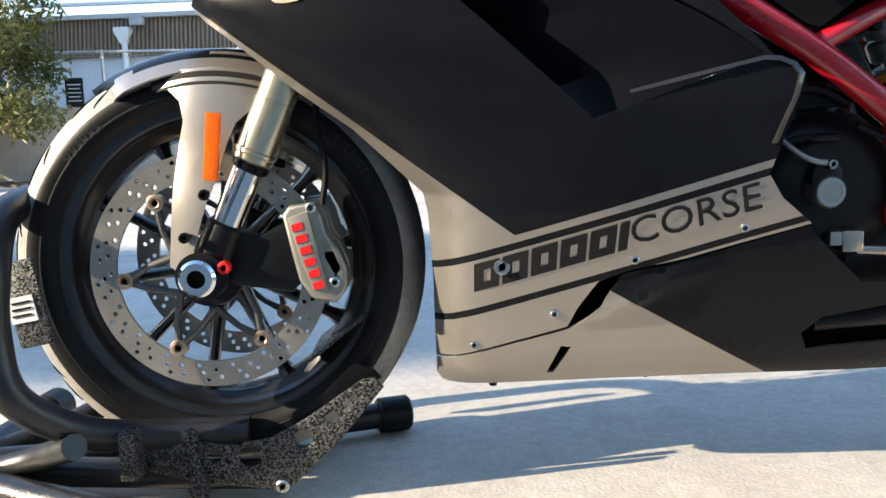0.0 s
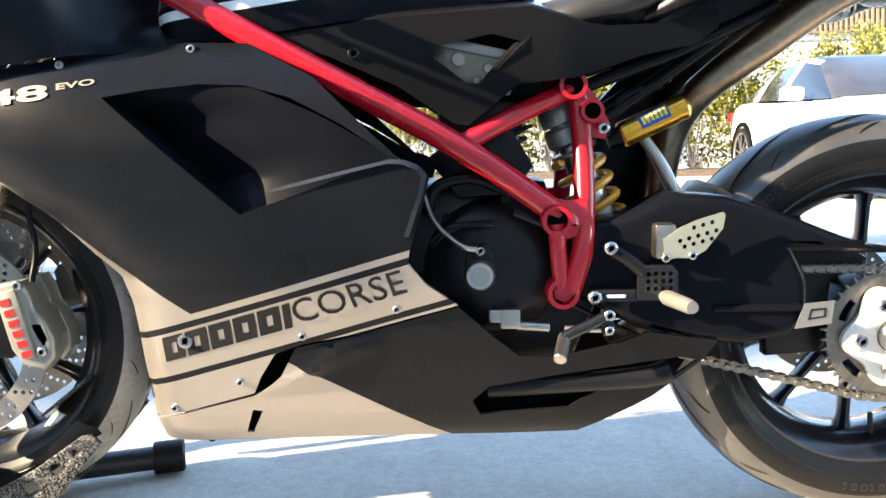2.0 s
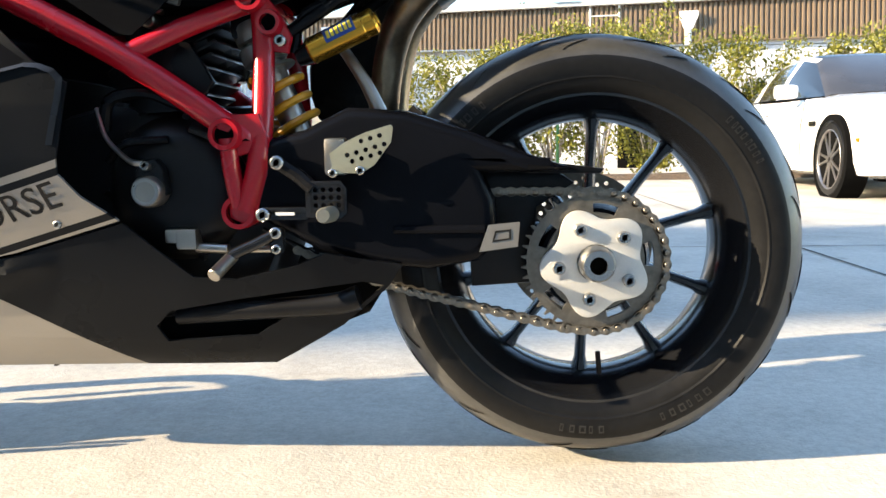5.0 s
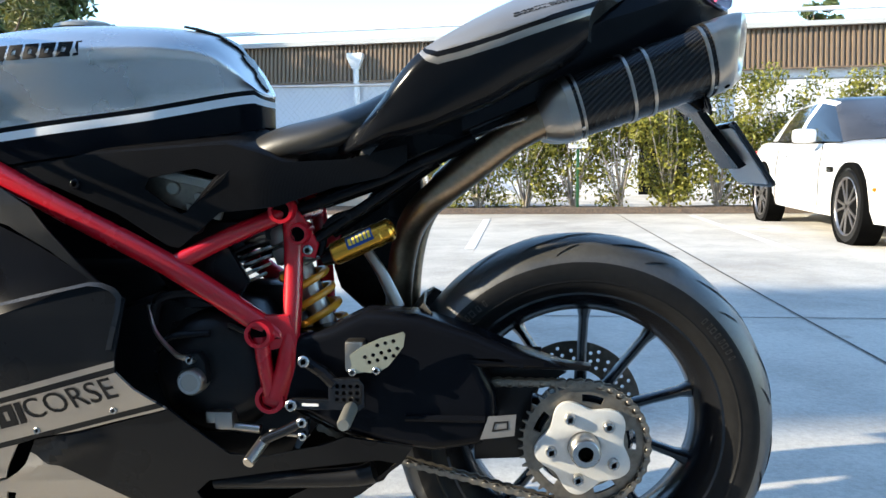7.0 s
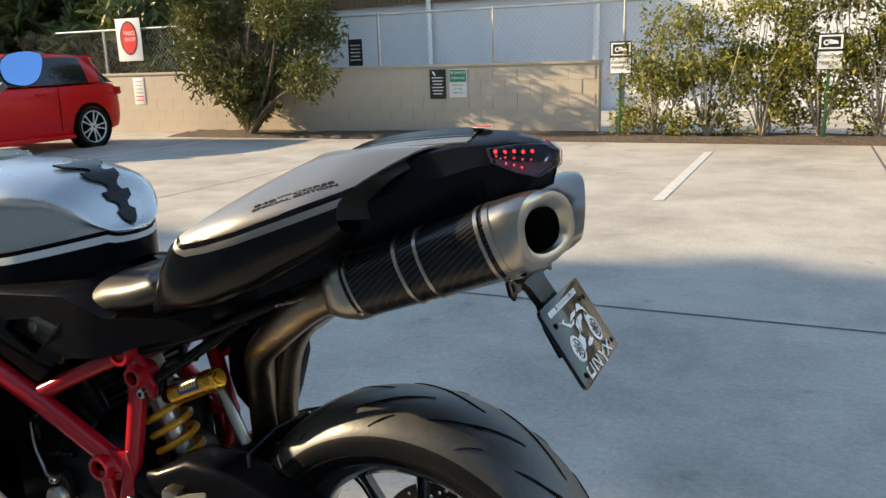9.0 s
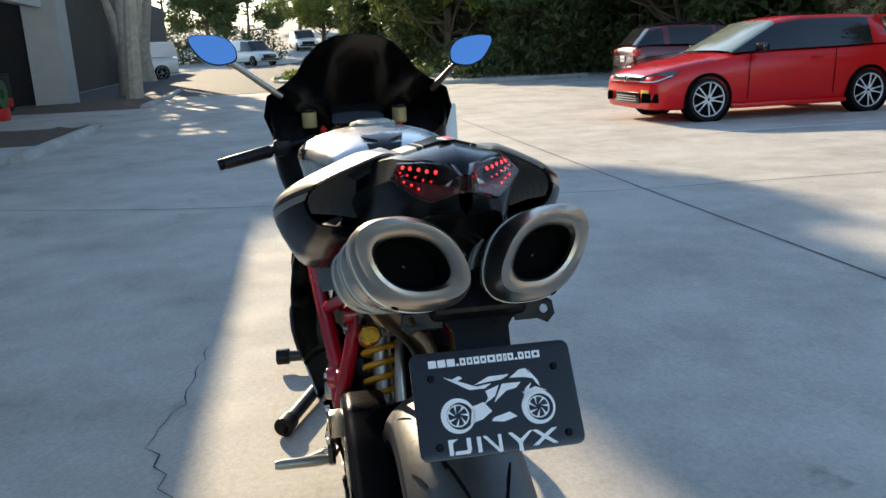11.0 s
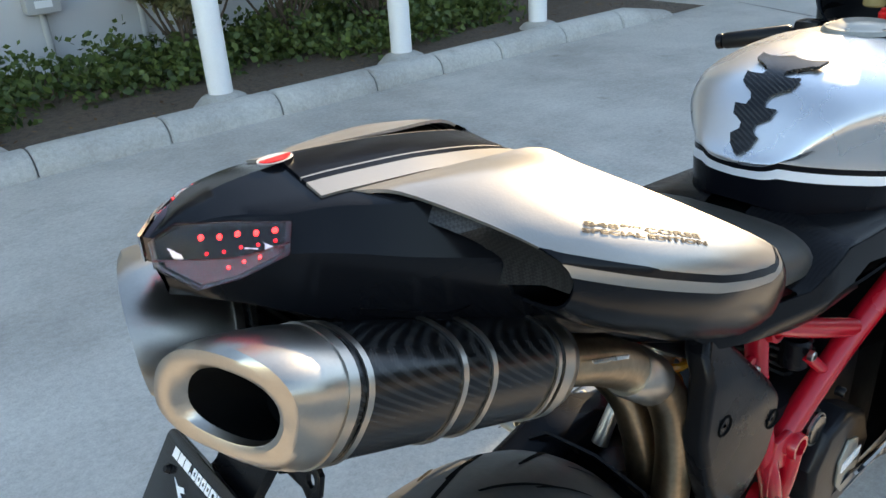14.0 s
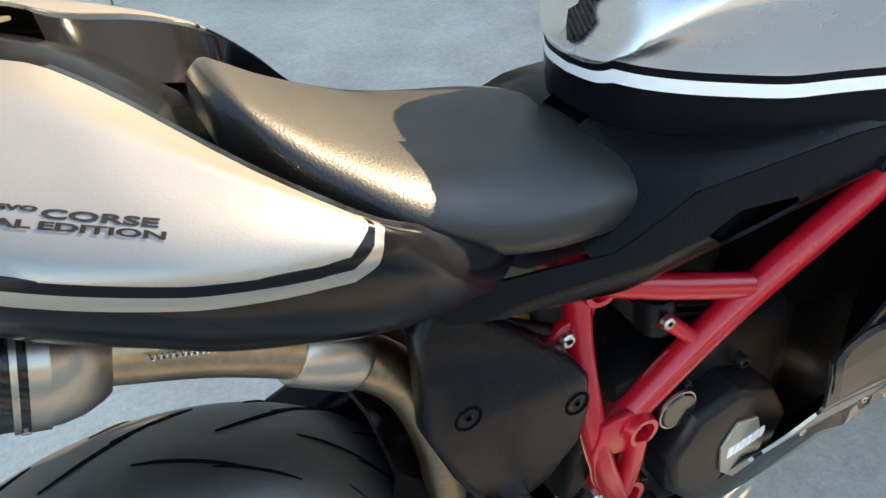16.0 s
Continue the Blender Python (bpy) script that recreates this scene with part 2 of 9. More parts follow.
M_WHITE = mat("white_decal", (0.8, 0.8, 0.8), 0.4, vary=0.02, bump=0)
M_DECAL = mat("dark_decal", (0.016, 0.016, 0.017), 0.6, vary=0.03, bump=0, spec=0.1)
M_CREAM = mat("cream_decal", (0.36, 0.295, 0.22), 0.4, vary=0.03, bump=0)
M_BLUE = mat("blue_label", (0.012, 0.06, 0.28), 0.35, vary=0.05, bump=0)
M_YELLOW = mat("yellow_label", (0.8, 0.6, 0.05), 0.4, vary=0.05, bump=0)
M_HEEL = mat("ribbed_alloy", (0.62, 0.58, 0.42), 0.32, 0.85, vary=0.08, bump=0.04)
M_HAMMER = mat("hammered_black_powder", (0.055, 0.055, 0.056), 0.28, 0.5, vary=0.95, scale=330, fine=520, bump=0.9)
hr = M_HAMMER.node_tree.nodes["Color Ramp"].color_ramp
hr.elements[0].position, hr.elements[1].position = 0.45, 0.60
hr.elements[0].color, hr.elements[1].color = (0.008, 0.008, 0.008, 1), (0.17, 0.17, 0.165, 1)
M_POWDER = mat("black_powder_coat", (0.014, 0.014, 0.015), 0.34, vary=0.3, scale=40, fine=300, bump=0.3)
M_SMOKE = glass("smoked_lens", (0.88, 0.82, 0.83), 0.03, 1.2)
M_LED = glow("red_led", (1.0, 0.02, 0.025), 2.6)
M_REDLENS = mat("dark_red_reflector", (0.02, 0.003, 0.004), 0.12, vary=0.3, bump=0, coat=0.5)
M_REDLAMPLENS = mat("deep_red_lens", (0.10, 0.004, 0.008), 0.12, vary=0.4, scale=160, fine=600, bump=0.2, coat=0.4)
# blue of the reflected sky is put into the glass colour
M_MIRROR = mat("sky_blue_mirror", (0.28, 0.56, 0.98), 0.01, 1.0, vary=0.0, bump=0)
# near-black base puts the shade of holes, gaps and recesses into the colour
M_HOLE = mat("hole_shade", (0.004, 0.004, 0.004), 0.9, bump=0, spec=0.03)
M_SCREEN = mat("dark_tinted_screen", (0.004, 0.004, 0.0045), 0.16, vary=0.02, bump=0, spec=0.08)


# ---- mesh helpers ----
def soft(bm, angle=35):
    """Smooth faces, with edges sharper than the angle kept crisp."""
    bm.normal_update()
    for f in bm.faces:
        f.smooth = True
    for e in bm.edges:
        e.smooth = not (len(e.link_faces) == 2 and e.calc_face_angle(0) > radians(angle))
    return bm


def part(name, bm, material, parent=None, label="", angle=35):
    """Links a bmesh as one mesh object under a thing or a part. material: one, or a list by face index."""
    soft(bm, angle)
    me = bpy.data.meshes.new(name)
    bm.to_mesh(me)
    bm.free()
    for m in material if isinstance(material, (list, tuple)) else [material]:
        me.materials.append(m)
    ob = new(name, me)
    ob.parent = parent
    return tagged(ob, label) if label else ob


def thing(name, label, category, group="", m=None):
    ob = new(name)
    ob.empty_display_size = 0.1
    if m:
        ob.matrix_basis = m
    return tagged(ob, label, category, group)


def join(*bms):
    out = bms[0]
    for b in bms[1:]:
        me = bpy.data.meshes.new("tmp")
        b.to_mesh(me)
        b.free()
        out.from_mesh(me)
        bpy.data.meshes.remove(me)
    return out


def curve(points, n):
    """Points along a smooth curve through the given ones, n to each stretch."""
    p = [Vector(q) for q in points]
    p = [2 * p[0] - p[1], *p, 2 * p[-1] - p[-2]]
    out = []
    for i in range(1, len(p) - 2):
        for k in range(n):
            t = k / n
            a, b, c, d = p[i - 1: i + 3]
            out.append(0.5 * (2 * b + (c - a) * t + (2 * a - 5 * b + 4 * c - d) * t * t + (3 * b - a - 3 * c + d) * t ** 3))
    return out + [p[-2]]


def loft(rings, closed=True, caps=True):
    bm = bmesh.new()
    vs = [[bm.verts.new(p) for p in r] for r in rings]
    n = len(rings[0])
    for a, b in zip(vs, vs[1:]):
        for i in range(n if closed else n - 1):
            j = (i + 1) % n
            bm.faces.new((a[i], a[j], b[j], b[i]))
    if caps and closed:
        bm.faces.new(vs[0][::-1])
        bm.faces.new(vs[-1])
    bmesh.ops.recalc_face_normals(bm, faces=bm.faces)
    return bm


def tube(points, r, seg=12, smooth=0):
    p = curve(points, smooth) if smooth else [Vector(q) for q in points]
    rs = r if isinstance(r, (list, tuple)) else [r] * len(p)
    if len(rs) != len(p):
        rs = [rs[0] + (rs[-1] - rs[0]) * i / (len(p) - 1) for i in range(len(p))]
    rings, side = [], None
    for i, q in enumerate(p):
        d = (p[min(i + 1, len(p) - 1)] - p[max(i - 1, 0)]).normalized()
        side = side if side else d.orthogonal()
        side = (side - d * side.dot(d)).normalized()
        up = d.cross(side)
        rings.append([q + rs[i] * (math.cos(a) * side + math.sin(a) * up) for a in (2 * math.pi * k / seg for k in range(seg))])
    return loft(rings)


def rod(a, b, r, seg=14, bevel=0.15):
    """A round bar with chamfered ends."""
    a, b = Vector(a), Vector(b)
    d = (b - a).normalized() * min(r * bevel, (b - a).length * 0.3)
    return tube([a, a + d, b - d, b], [r - d.length, r, r, r - d.length], seg)


def lathe(profile, centre=(0, 0, 0), seg=64, axis="y", closed=True):
    """Turns a profile of (radius, along) about an axis through centre; closed: the profile is a loop."""
    rings = []
    for k in range(seg):
        a = 2 * math.pi * k / seg
        c, s = math.cos(a), math.sin(a)
        to = {"y": lambda r, h: (r * c, h, r * s), "z": lambda r, h: (r * c, r * s, h), "x": lambda r, h: (h, r * c, r * s)}[axis]
        rings.append([Vector(centre) + Vector(to(r, h)) for r, h in profile])
    return ring_of(rings, closed)


def ring_of(rings, closed):
    bm = bmesh.new()
    vs = [[bm.verts.new(p) for p in r] for r in rings]
    n = len(rings[0])
    for k in range(len(vs)):
        a, b = vs[k], vs[(k + 1) % len(vs)]
        for i in range(n if closed else n - 1):
            j = (i + 1) % n
            bm.faces.new((a[i], a[j], b[j], b[i]))
    bmesh.ops.remove_doubles(bm, verts=bm.verts, dist=1e-6)
    bmesh.ops.recalc_face_normals(bm, faces=bm.faces)
    return bm


def box(c, size, bevel=0.0, m=None, seg=2):
    bm = bmesh.new()
    bmesh.ops.create_cube(bm, size=1.0)
    bmesh.ops.scale(bm, vec=size, verts=bm.verts)
    if bevel:
        bmesh.ops.bevel(bm, geom=bm.edges[:], offset=bevel, segments=seg, affect="EDGES", profile=0.6)
    bmesh.ops.transform(bm, matrix=Matrix.Translation(c) @ (m or Matrix()), verts=bm.verts)
    return bm


def flat(outlines, thick, m=None, bevel=0.0, res=1):
    """A plate cut to outlines (the later ones are holes), lying in its own xy plane, then placed by m."""
    cu = bpy.data.curves.new("cut", "CURVE")
    cu.dimensions, cu.fill_mode = "2D", "BOTH"
    cu.extrude, cu.bevel_depth, cu.bevel_resolution = max(thick / 2 - bevel, 0.0001), bevel, res
    cu.offset = -bevel
    for pts in outlines:
        sp = cu.splines.new("POLY")
        sp.points.add(len(pts) - 1)
        for q, (x, y) in zip(sp.points, pts):
            q.co = (x, y, 0, 1)
        sp.use_cyclic_u = True
    return curve_mesh(cu, m)


def curve_mesh(cu, m=None):
    ob = new("tmp", cu)
    me = bpy.data.meshes.new_from_object(ob.evaluated_get(bpy.context.evaluated_depsgraph_get()))
    bm = bmesh.new()
    bm.from_mesh(me)
    bpy.data.objects.remove(ob)
    bpy.data.curves.remove(cu)
    bpy.data.meshes.remove(me)
    bmesh.ops.remove_doubles(bm, verts=bm.verts, dist=1e-6)
    if m:
        bmesh.ops.transform(bm, matrix=m, verts=bm.verts)
    return bm


def words(text, size, m=None, thick=0.0006, align="CENTER", wide=1.0, shear=0.0, bold=0.0):
    cu = bpy.data.curves.new("words", "FONT")
    cu.body, cu.size, cu.extrude, cu.align_x, cu.align_y = text, size, thick, align, "CENTER"
    cu.shear, cu.resolution_u, cu.offset = shear, 3, bold
    return curve_mesh(cu, (m or Matrix()) @ Matrix.Diagonal((wide, 1, 1, 1)))


def circle(x, y, r, n=16, start=0.0):
    return [(x + r * math.cos(start + 2 * math.pi * k / n), y + r * math.sin(start + 2 * math.pi * k / n)) for k in range(n)]


def side(y, left=True):
    """Places a plate's own xy plane as the xz plane at y, seen from the left side (or from the right)."""
    return Matrix.Translation((0, y, 0)) @ Matrix.Rotation(radians(90), 4, "X")


def lerp(table, x):
    """Straight lines between the rows (x, value, ...) of a table."""
    xs = [r[0] for r in table]
    if x <= xs[0]:
        return table[0][1:] if len(table[0]) > 2 else table[0][1]
    for a, b in zip(table, table[1:]):
        if x <= b[0]:
            t = (x - a[0]) / (b[0] - a[0])
            v = tuple(p + (q - p) * t for p, q in zip(a[1:], b[1:]))
            return v if len(v) > 1 else v[0]
    return table[-1][1:] if len(table[0]) > 2 else table[-1][1]


def sheet(outline, yfun, cuts=(), paint=None, step=0.025, holes=()):
    """A curved panel: an outline in x and z, cut by lines into a fine net and paint regions, laid on y = yfun(x, z)."""
    bm = flat([outline, *holes], 0.0002)
    bmesh.ops.delete(bm, geom=[f for f in bm.faces if f.normal.z < 0.5], context="FACES")
    xs, zs = [p[0] for p in outline], [p[1] for p in outline]
    lines = [((x, 0), (1, 0)) for x in np.arange(min(xs) + step / 2, max(xs), step)]
    lines += [((0, z), (0, 1)) for z in np.arange(min(zs) + step / 2, max(zs), step)]
    for a, b in cuts:
        d = Vector((b[0] - a[0], b[1] - a[1])).normalized()
        lines.append((a, (-d.y, d.x)))
    for (px, pz), (nx, nz) in lines:
        bmesh.ops.bisect_plane(bm, geom=bm.verts[:] + bm.edges[:] + bm.faces[:], plane_co=(px, pz, 0), plane_no=(nx, nz, 0))
    if paint:
        for f in bm.faces:
            c = f.calc_center_median()
            f.material_index = paint(c.x, c.y)
    for v in bm.verts:
        x, z = v.co.x, v.co.y
        v.co = (x, yfun(x, z), z)
    return bm


def thicken(bm, t):
    """Gives a sheet a back at a distance t along its normals, and rims."""
    bm.normal_update()
    bmesh.ops.solidify(bm, geom=bm.faces[:], thickness=t)
    return bm


def mirrored(bm):
    b = bm.copy()
    bmesh.ops.scale(b, vec=(1, -1, 1), verts=b.verts)
    bmesh.ops.reverse_faces(b, faces=b.faces)
    return b


def bolt(p, r, out=(0, -1, 0), parent=None, material=None, name="bolt", h=None):
    d = Vector(out).normalized()
    p = Vector(p)
    h = h or r * 0.6
    bm = tube([p - d * r * 0.5, p + d * h * 0.7, p + d * h, p + d * h, p + d * h * 0.4], [r, r, r * 0.8, r * 0.45, r * 0.45], 10)
    return part(name, bm, material or M_BOLT, parent)



# ---- the motorcycle ----
bike = thing("sport_motorcycle", "black and silver sport motorcycle with red frame on a stand", "motorcycle")
FC, RC = Vector((-0.018, 0, 0.339)), Vector((1.425, 0, 0.324))


def tyre_profile(r, w, rim):
    h = 0.60 * (r - rim)
    half = [(rim, 0.76 * w), (rim + 0.012, 0.88 * w), (rim + 0.25 * (r - rim), 0.965 * w)]
    half += [(r - h + h * math.sin(radians(a)), w * math.cos(radians(a))) for a in (4, 18, 34, 50, 64, 78)]
    return [(a, -b) for a, b in half] + [(r, 0)] + [(a, b) for a, b in half[::-1]] + [(rim - 0.004, 0.5 * w), (rim - 0.004, -0.5 * w)]


def tyre_side(q, r, w, rim):
    """Half-width of the tyre at a radius."""
    h = 0.60 * (r - rim)
    if q > r - h:
        return w * math.sqrt(max(0.0, 1 - ((q - r + h) / h) ** 2))
    return lerp([(rim, 0.76 * w), (rim + 0.012, 0.88 * w), (rim + 0.25 * (r - rim), 0.965 * w), (r - h, w)], q)


def wheel(name, c, r, w, rim, spokes, twist):
    hub = part(name, lathe([(0.022, -0.06), (0.045, -0.06), (0.05, -0.045), (0.05, 0.045), (0.045, 0.06), (0.022, 0.06)], c, 32), M_WHEEL, bike)
    bm = lathe(tyre_profile(r, w, rim), c, 96)
    for f in bm.faces:
        q = f.calc_center_median() - c
        f.material_index = 1 if abs(q.y) < (0.97 if w < 0.08 else 0.90) * w and math.hypot(q.x, q.z) > r - (0.056 if w < 0.08 else 0.042) else 0
    tyre = part("tyre", bm, [M_RUBBER, M_TREAD if w < 0.08 else M_TREADREAR], hub, "worn black rubber road tyre with dusty tread")
    # moulded sidewall marks and rings
    for s in (-1, 1):
        for base, count, wide in ((-1.75, 5, 0.042), (-1.18, 6, 0.042), (0.5, 8, 0.03), (2.2, 6, 0.036)):
            for k in range(count):
                a = base + wide * 1.3 * k
                rr = rim + 0.42 * (r - rim)
                arc = [c + Vector((q * math.cos(t), s * (tyre_side(q, r, w, rim) + 0.0012), q * math.sin(t))) for q, t in ((rr - 0.006, a), (rr - 0.006, a + wide * (0.5 + 0.4 * (k * 7 % 3) / 2)), (rr + 0.006, a + wide * (0.5 + 0.4 * (k * 7 % 3) / 2)), (rr + 0.006, a))]
                mid = sum(arc, Vector()) / 4
                inner = [mid + (p - mid) * 0.55 for p in arc]
                part("sidewall_mark", loft([arc + arc[:1], inner + inner[:1]], closed=False, caps=False), M_MOULDED, tyre)
        part("sidewall_ring", lathe([(rim + 0.022, s * (w * 0.945 + 0.001)), (rim + 0.0245, s * (w * 0.955 + 0.0022)), (rim + 0.027, s * (w * 0.965 + 0.001))], c, 72, "y", False), M_RUBBER, tyre)
    b = 0.80 * w
    prof = [(rim + 0.008, -b), (rim + 0.008, -b + 0.006), (rim - 0.004, -b + 0.012), (rim - 0.016, -b * 0.55), (rim - 0.022, 0), (rim - 0.016, b * 0.55),
            (rim - 0.004, b - 0.012), (rim + 0.008, b - 0.006), (rim + 0.008, b), (rim, b), (rim - 0.014, b * 0.8), (rim - 0.03, b * 0.5),
            (rim - 0.034, 0), (rim - 0.03, -b * 0.5), (rim - 0.014, -b * 0.8), (rim, -b)]
    part("rim", lathe(prof, c, 96), M_WHEEL, hub)
    for k in range(spokes):
        a = 2 * math.pi * k / spokes + twist
        d = Vector((math.cos(a), 0, math.sin(a)))
        e = Vector((-d.z, 0, d.x))
        rings = []
        for s, hw, hy in ((0.03, 0.016, 0.03), (0.07, 0.011, 0.022), (0.13, 0.0085, 0.017), (rim - 0.05, 0.009, 0.017), (rim - 0.026, 0.015, 0.024)):
            rings.append([c + d * s + e * (hw * math.cos(q)) + Vector((0, hy * math.sin(q), 0)) for q in (2 * math.pi * i / 10 for i in range(10))])
        part("spoke", loft(rings), M_WHEEL, hub)
    return hub


def grooves(c, r, w, parent, count, slant):
    """Long rain grooves, running round the crown and out towards the shoulder."""
    rim = 0.222 if w < 0.08 else 0.226
    h = 0.60 * (r - rim)
    for sgn in (-1, 1):
        for k in range(count):
            for start, y0, y1, length, wide in ((0.0, 0.08, 0.44, 1.0, 0.0030), (0.42, 0.36, 0.62, 0.85, 0.0028), (0.30, 0.66, 0.86, 0.42, 0.0020)):
                a0 = 2 * math.pi * (k + start + (0.5 if sgn > 0 else 0)) / count
                rows = []
                for i in range(8):
                    t = i / 7
                    y = sgn * w * (y0 + (y1 - y0) * t)
                    rr = r - h + h * math.sqrt(1 - (y / w) ** 2) + 0.0006
                    a = a0 + slant * length * t ** 0.85
                    hw = wide * math.sin(math.pi * (0.12 + 0.80 * t)) ** 0.6
                    d = Vector((math.cos(a), 0, math.sin(a)))
                    rows.append([c + d * rr + Vector((0, y + q, 0)) for q in (-hw, hw)])
                part("tread_groove", loft(rows, closed=False, caps=False), M_GROOVE, parent)


front = wheel("front_wheel", FC, 0.299, 0.061, 0.222, 10, 0.14)
RW = RC + Vector((0.001, 0.014, 0.009))
rear = wheel("rear_wheel", RW, 0.3205, 0.091, 0.226, 10, 0.27)
grooves(FC, 0.299, 0.061, front, 16, 0.22)
grooves(RW, 0.3205, 0.091, rear, 13, 0.30)


# --- brake discs, hub, sprocket ---
def brake_disc(y, c, ro, ri, parent, holes=3, name="brake_disc"):
    cuts = [circle(0, 0, ro, 72), circle(0, 0, ri, 60)]
    for j in range(36):
        a = 2 * math.pi * j / 36
        for i in range(holes):
            rr = ri + (ro - ri) * (0.22 + 0.28 * ((i + 0.5 * (j % 2)) % holes))
            if rr < ro - 0.005:
                cuts.append(circle(rr * math.cos(a + 0.05 * i), rr * math.sin(a + 0.05 * i), 0.0036, 8))
    return part(name, flat(cuts, 0.005, Matrix.Translation((c.x, 0, c.z)) @ side(y)), M_DISC, parent, "drilled steel brake disc")


for y in (-0.088, 0.088):
    disc = brake_disc(y, FC, 0.164, 0.128, front)
    for k in range(6):
        a = 2 * math.pi * k / 6 + 0.09
        d = Vector((math.cos(a), 0, math.sin(a)))
        e = Vector((-d.z, 0, d.x))
        p = FC + Vector((0, y, 0))
        for q in (-1, 1):
            part("carrier_arm", tube([p + d * 0.045 + e * q * 0.026, p + d * 0.085 + e * q * 0.016, p + d * 0.113 + e * q * 0.002], [0.006, 0.0045, 0.006], 8), M_CARRIER, disc)
        sg = 1 if y > 0 else -1
        bob = part("bobbin", lathe([(0.0042, 0.002 * sg), (0.0048, 0.0075 * sg), (0.0072, 0.0095 * sg), (0.0080, 0.0068 * sg), (0.0098, 0.0068 * sg), (0.0118, 0.0058 * sg), (0.0118, -0.009 * sg), (0.0042, -0.009 * sg)], p + d * 0.118, 22), M_BRONZE, disc, "bronze disc bobbin")
        part("bobbin_bore", lathe([(0, 0.003 * sg), (0.0046, 0.003 * sg)], p + d * 0.118, 14, closed=False), M_HOLE, bob)
    part("disc_hub", lathe([(0.025, y - 0.006), (0.048, y - 0.006), (0.05, y), (0.048, y + 0.006), (0.025, y + 0.006)], FC, 32), M_ENGINE, disc)
rd = brake_disc(0.105, RC, 0.122, 0.07, rear, 3, "rear_brake_disc")
rd.data.materials[0] = M_CHAIN


def spiked(r0, r1, n, half=0.5):
    pts = []
    for k in range(n):
        for f, r in ((0, r0), (0.3, r0), (0.45, r1), (0.55, r1), (0.7, r0)):
            a = 2 * math.pi * (k + f) / n
            pts.append((r * math.cos(a), r * math.sin(a)))
    return pts


def soft_lobes(n, r, wave, turn, count=100):
    """A round plate swelling gently into n lobes."""
    return [((r + wave * math.cos(n * (t - turn))) * math.cos(t), (r + wave * math.cos(n * (t - turn))) * math.sin(t)) for t in (2 * math.pi * k / count for k in range(count))]


HUBM = Matrix.Translation((RC.x, 0, RC.z))
slots = []
for k in range(5):
    a0 = 2 * math.pi * k / 5 + 1.39
    arc = [(0.083 * math.cos(a0 + t), 0.083 * math.sin(a0 + t)) for t in np.linspace(-0.22, 0.22, 7)]
    arc += [(0.070 * math.cos(a0 + t), 0.070 * math.sin(a0 + t)) for t in np.linspace(0.22, -0.22, 7)]
    slots.append(arc)
sprocket = part("sprocket", flat([spiked(0.096, 0.104, 42), circle(0, 0, 0.03, 30), *slots], 0.006, HUBM @ side(-0.100)), M_CHAIN, rear, "dusty steel chain sprocket")
part("sprocket_carrier", flat([soft_lobes(5, 0.0705, 0.0085, 0.76), circle(0, 0, 0.026, 24)], 0.010, HUBM @ side(-0.110), 0.0015), M_HUB, rear, "machined alloy sprocket carrier")
for k in range(5):
    a = 2 * math.pi * k / 5 + 0.76
    bolt(RC + Vector((0.052 * math.cos(a), -0.114, 0.052 * math.sin(a))), 0.0095, parent=rear, name="hub_nut", h=0.011)
part("axle_nut", lathe([(0.0125, -0.146), (0.021, -0.146), (0.024, -0.142), (0.026, -0.115), (0.026, -0.09), (0.0125, -0.09)], RC, 12), M_BOLT, rear, "splined steel axle nut")
part("axle_bore", lathe([(0.0, -0.128), (0.0126, -0.128)], RC, 20, closed=False), M_HOLE, rear)
part("valve", rod((1.443, -0.03, 0.14), (1.440, -0.03, 0.175), 0.004), M_PLASTIC, rear)

# --- chain ---
chain = part("drive_chain", tube([(0.95, -0.1, 0.375), (1.10, -0.1, 0.302), (1.24, -0.1, 0.262), (1.40, -0.1, 0.226)], 0.0035, 6), M_ENGINE, bike, "oily steel drive chain")
path = curve([(1.00, 0.345), (1.12, 0.296), (1.25, 0.262), (1.39, 0.226)], 30)
path = [(p[0], p[1]) for p in [Vector((q.x, q.y)) if len(q) == 2 else q for q in path]]
for k in range(60):
    a = -1.75 + k * (math.pi + 0.22) / 59
    path.append((RC.x + 0.1 * math.cos(a), RC.z + 0.1 * math.sin(a)))
path += [(RC.x - 0.02 - t * 0.26, RC.z + 0.1 + 0.001 * t) for t in np.linspace(0.05, 1, 30)]
link = None
acc, last = 0.0, None
for q in path:
    q = Vector(q)
    if last is None:
        last = q
        continue
    if (q - last).length >= 0.0155:
        mid, d = (q + last) / 2, (q - last)
        ang = math.atan2(d.y, d.x)
        if link is None:
            shape = circle(-0.008, 0, 0.0066, 8) + []
            pts = [(-0.008 + 0.0066 * math.cos(t), 0.0066 * math.sin(t)) for t in np.linspace(math.pi / 2, 3 * math.pi / 2, 7)]
            pts += [(0, -0.0042)] + [(0.008 + 0.0066 * math.cos(t), 0.0066 * math.sin(t)) for t in np.linspace(-math.pi / 2, math.pi / 2, 7)] + [(0, 0.0042)]
            bm = join(flat([pts], 0.0022, side(-0.0075)), flat([pts], 0.0022, side(0.0075)), rod((0.008, -0.010, 0), (0.008, 0.010, 0), 0.0032, 8), rod((-0.008, -0.0095, 0), (-0.008, 0.0095, 0), 0.0032, 8))
            link = part("chain_link", bm, M_CHAIN, chain)
            ob = link
        else:
            ob = new("chain_link", link.data)
            ob.parent = chain
        ob.matrix_basis = Matrix.Translation((mid.x, -0.100, mid.y)) @ Matrix.Rotation(-ang, 4, "Y")
        last = q

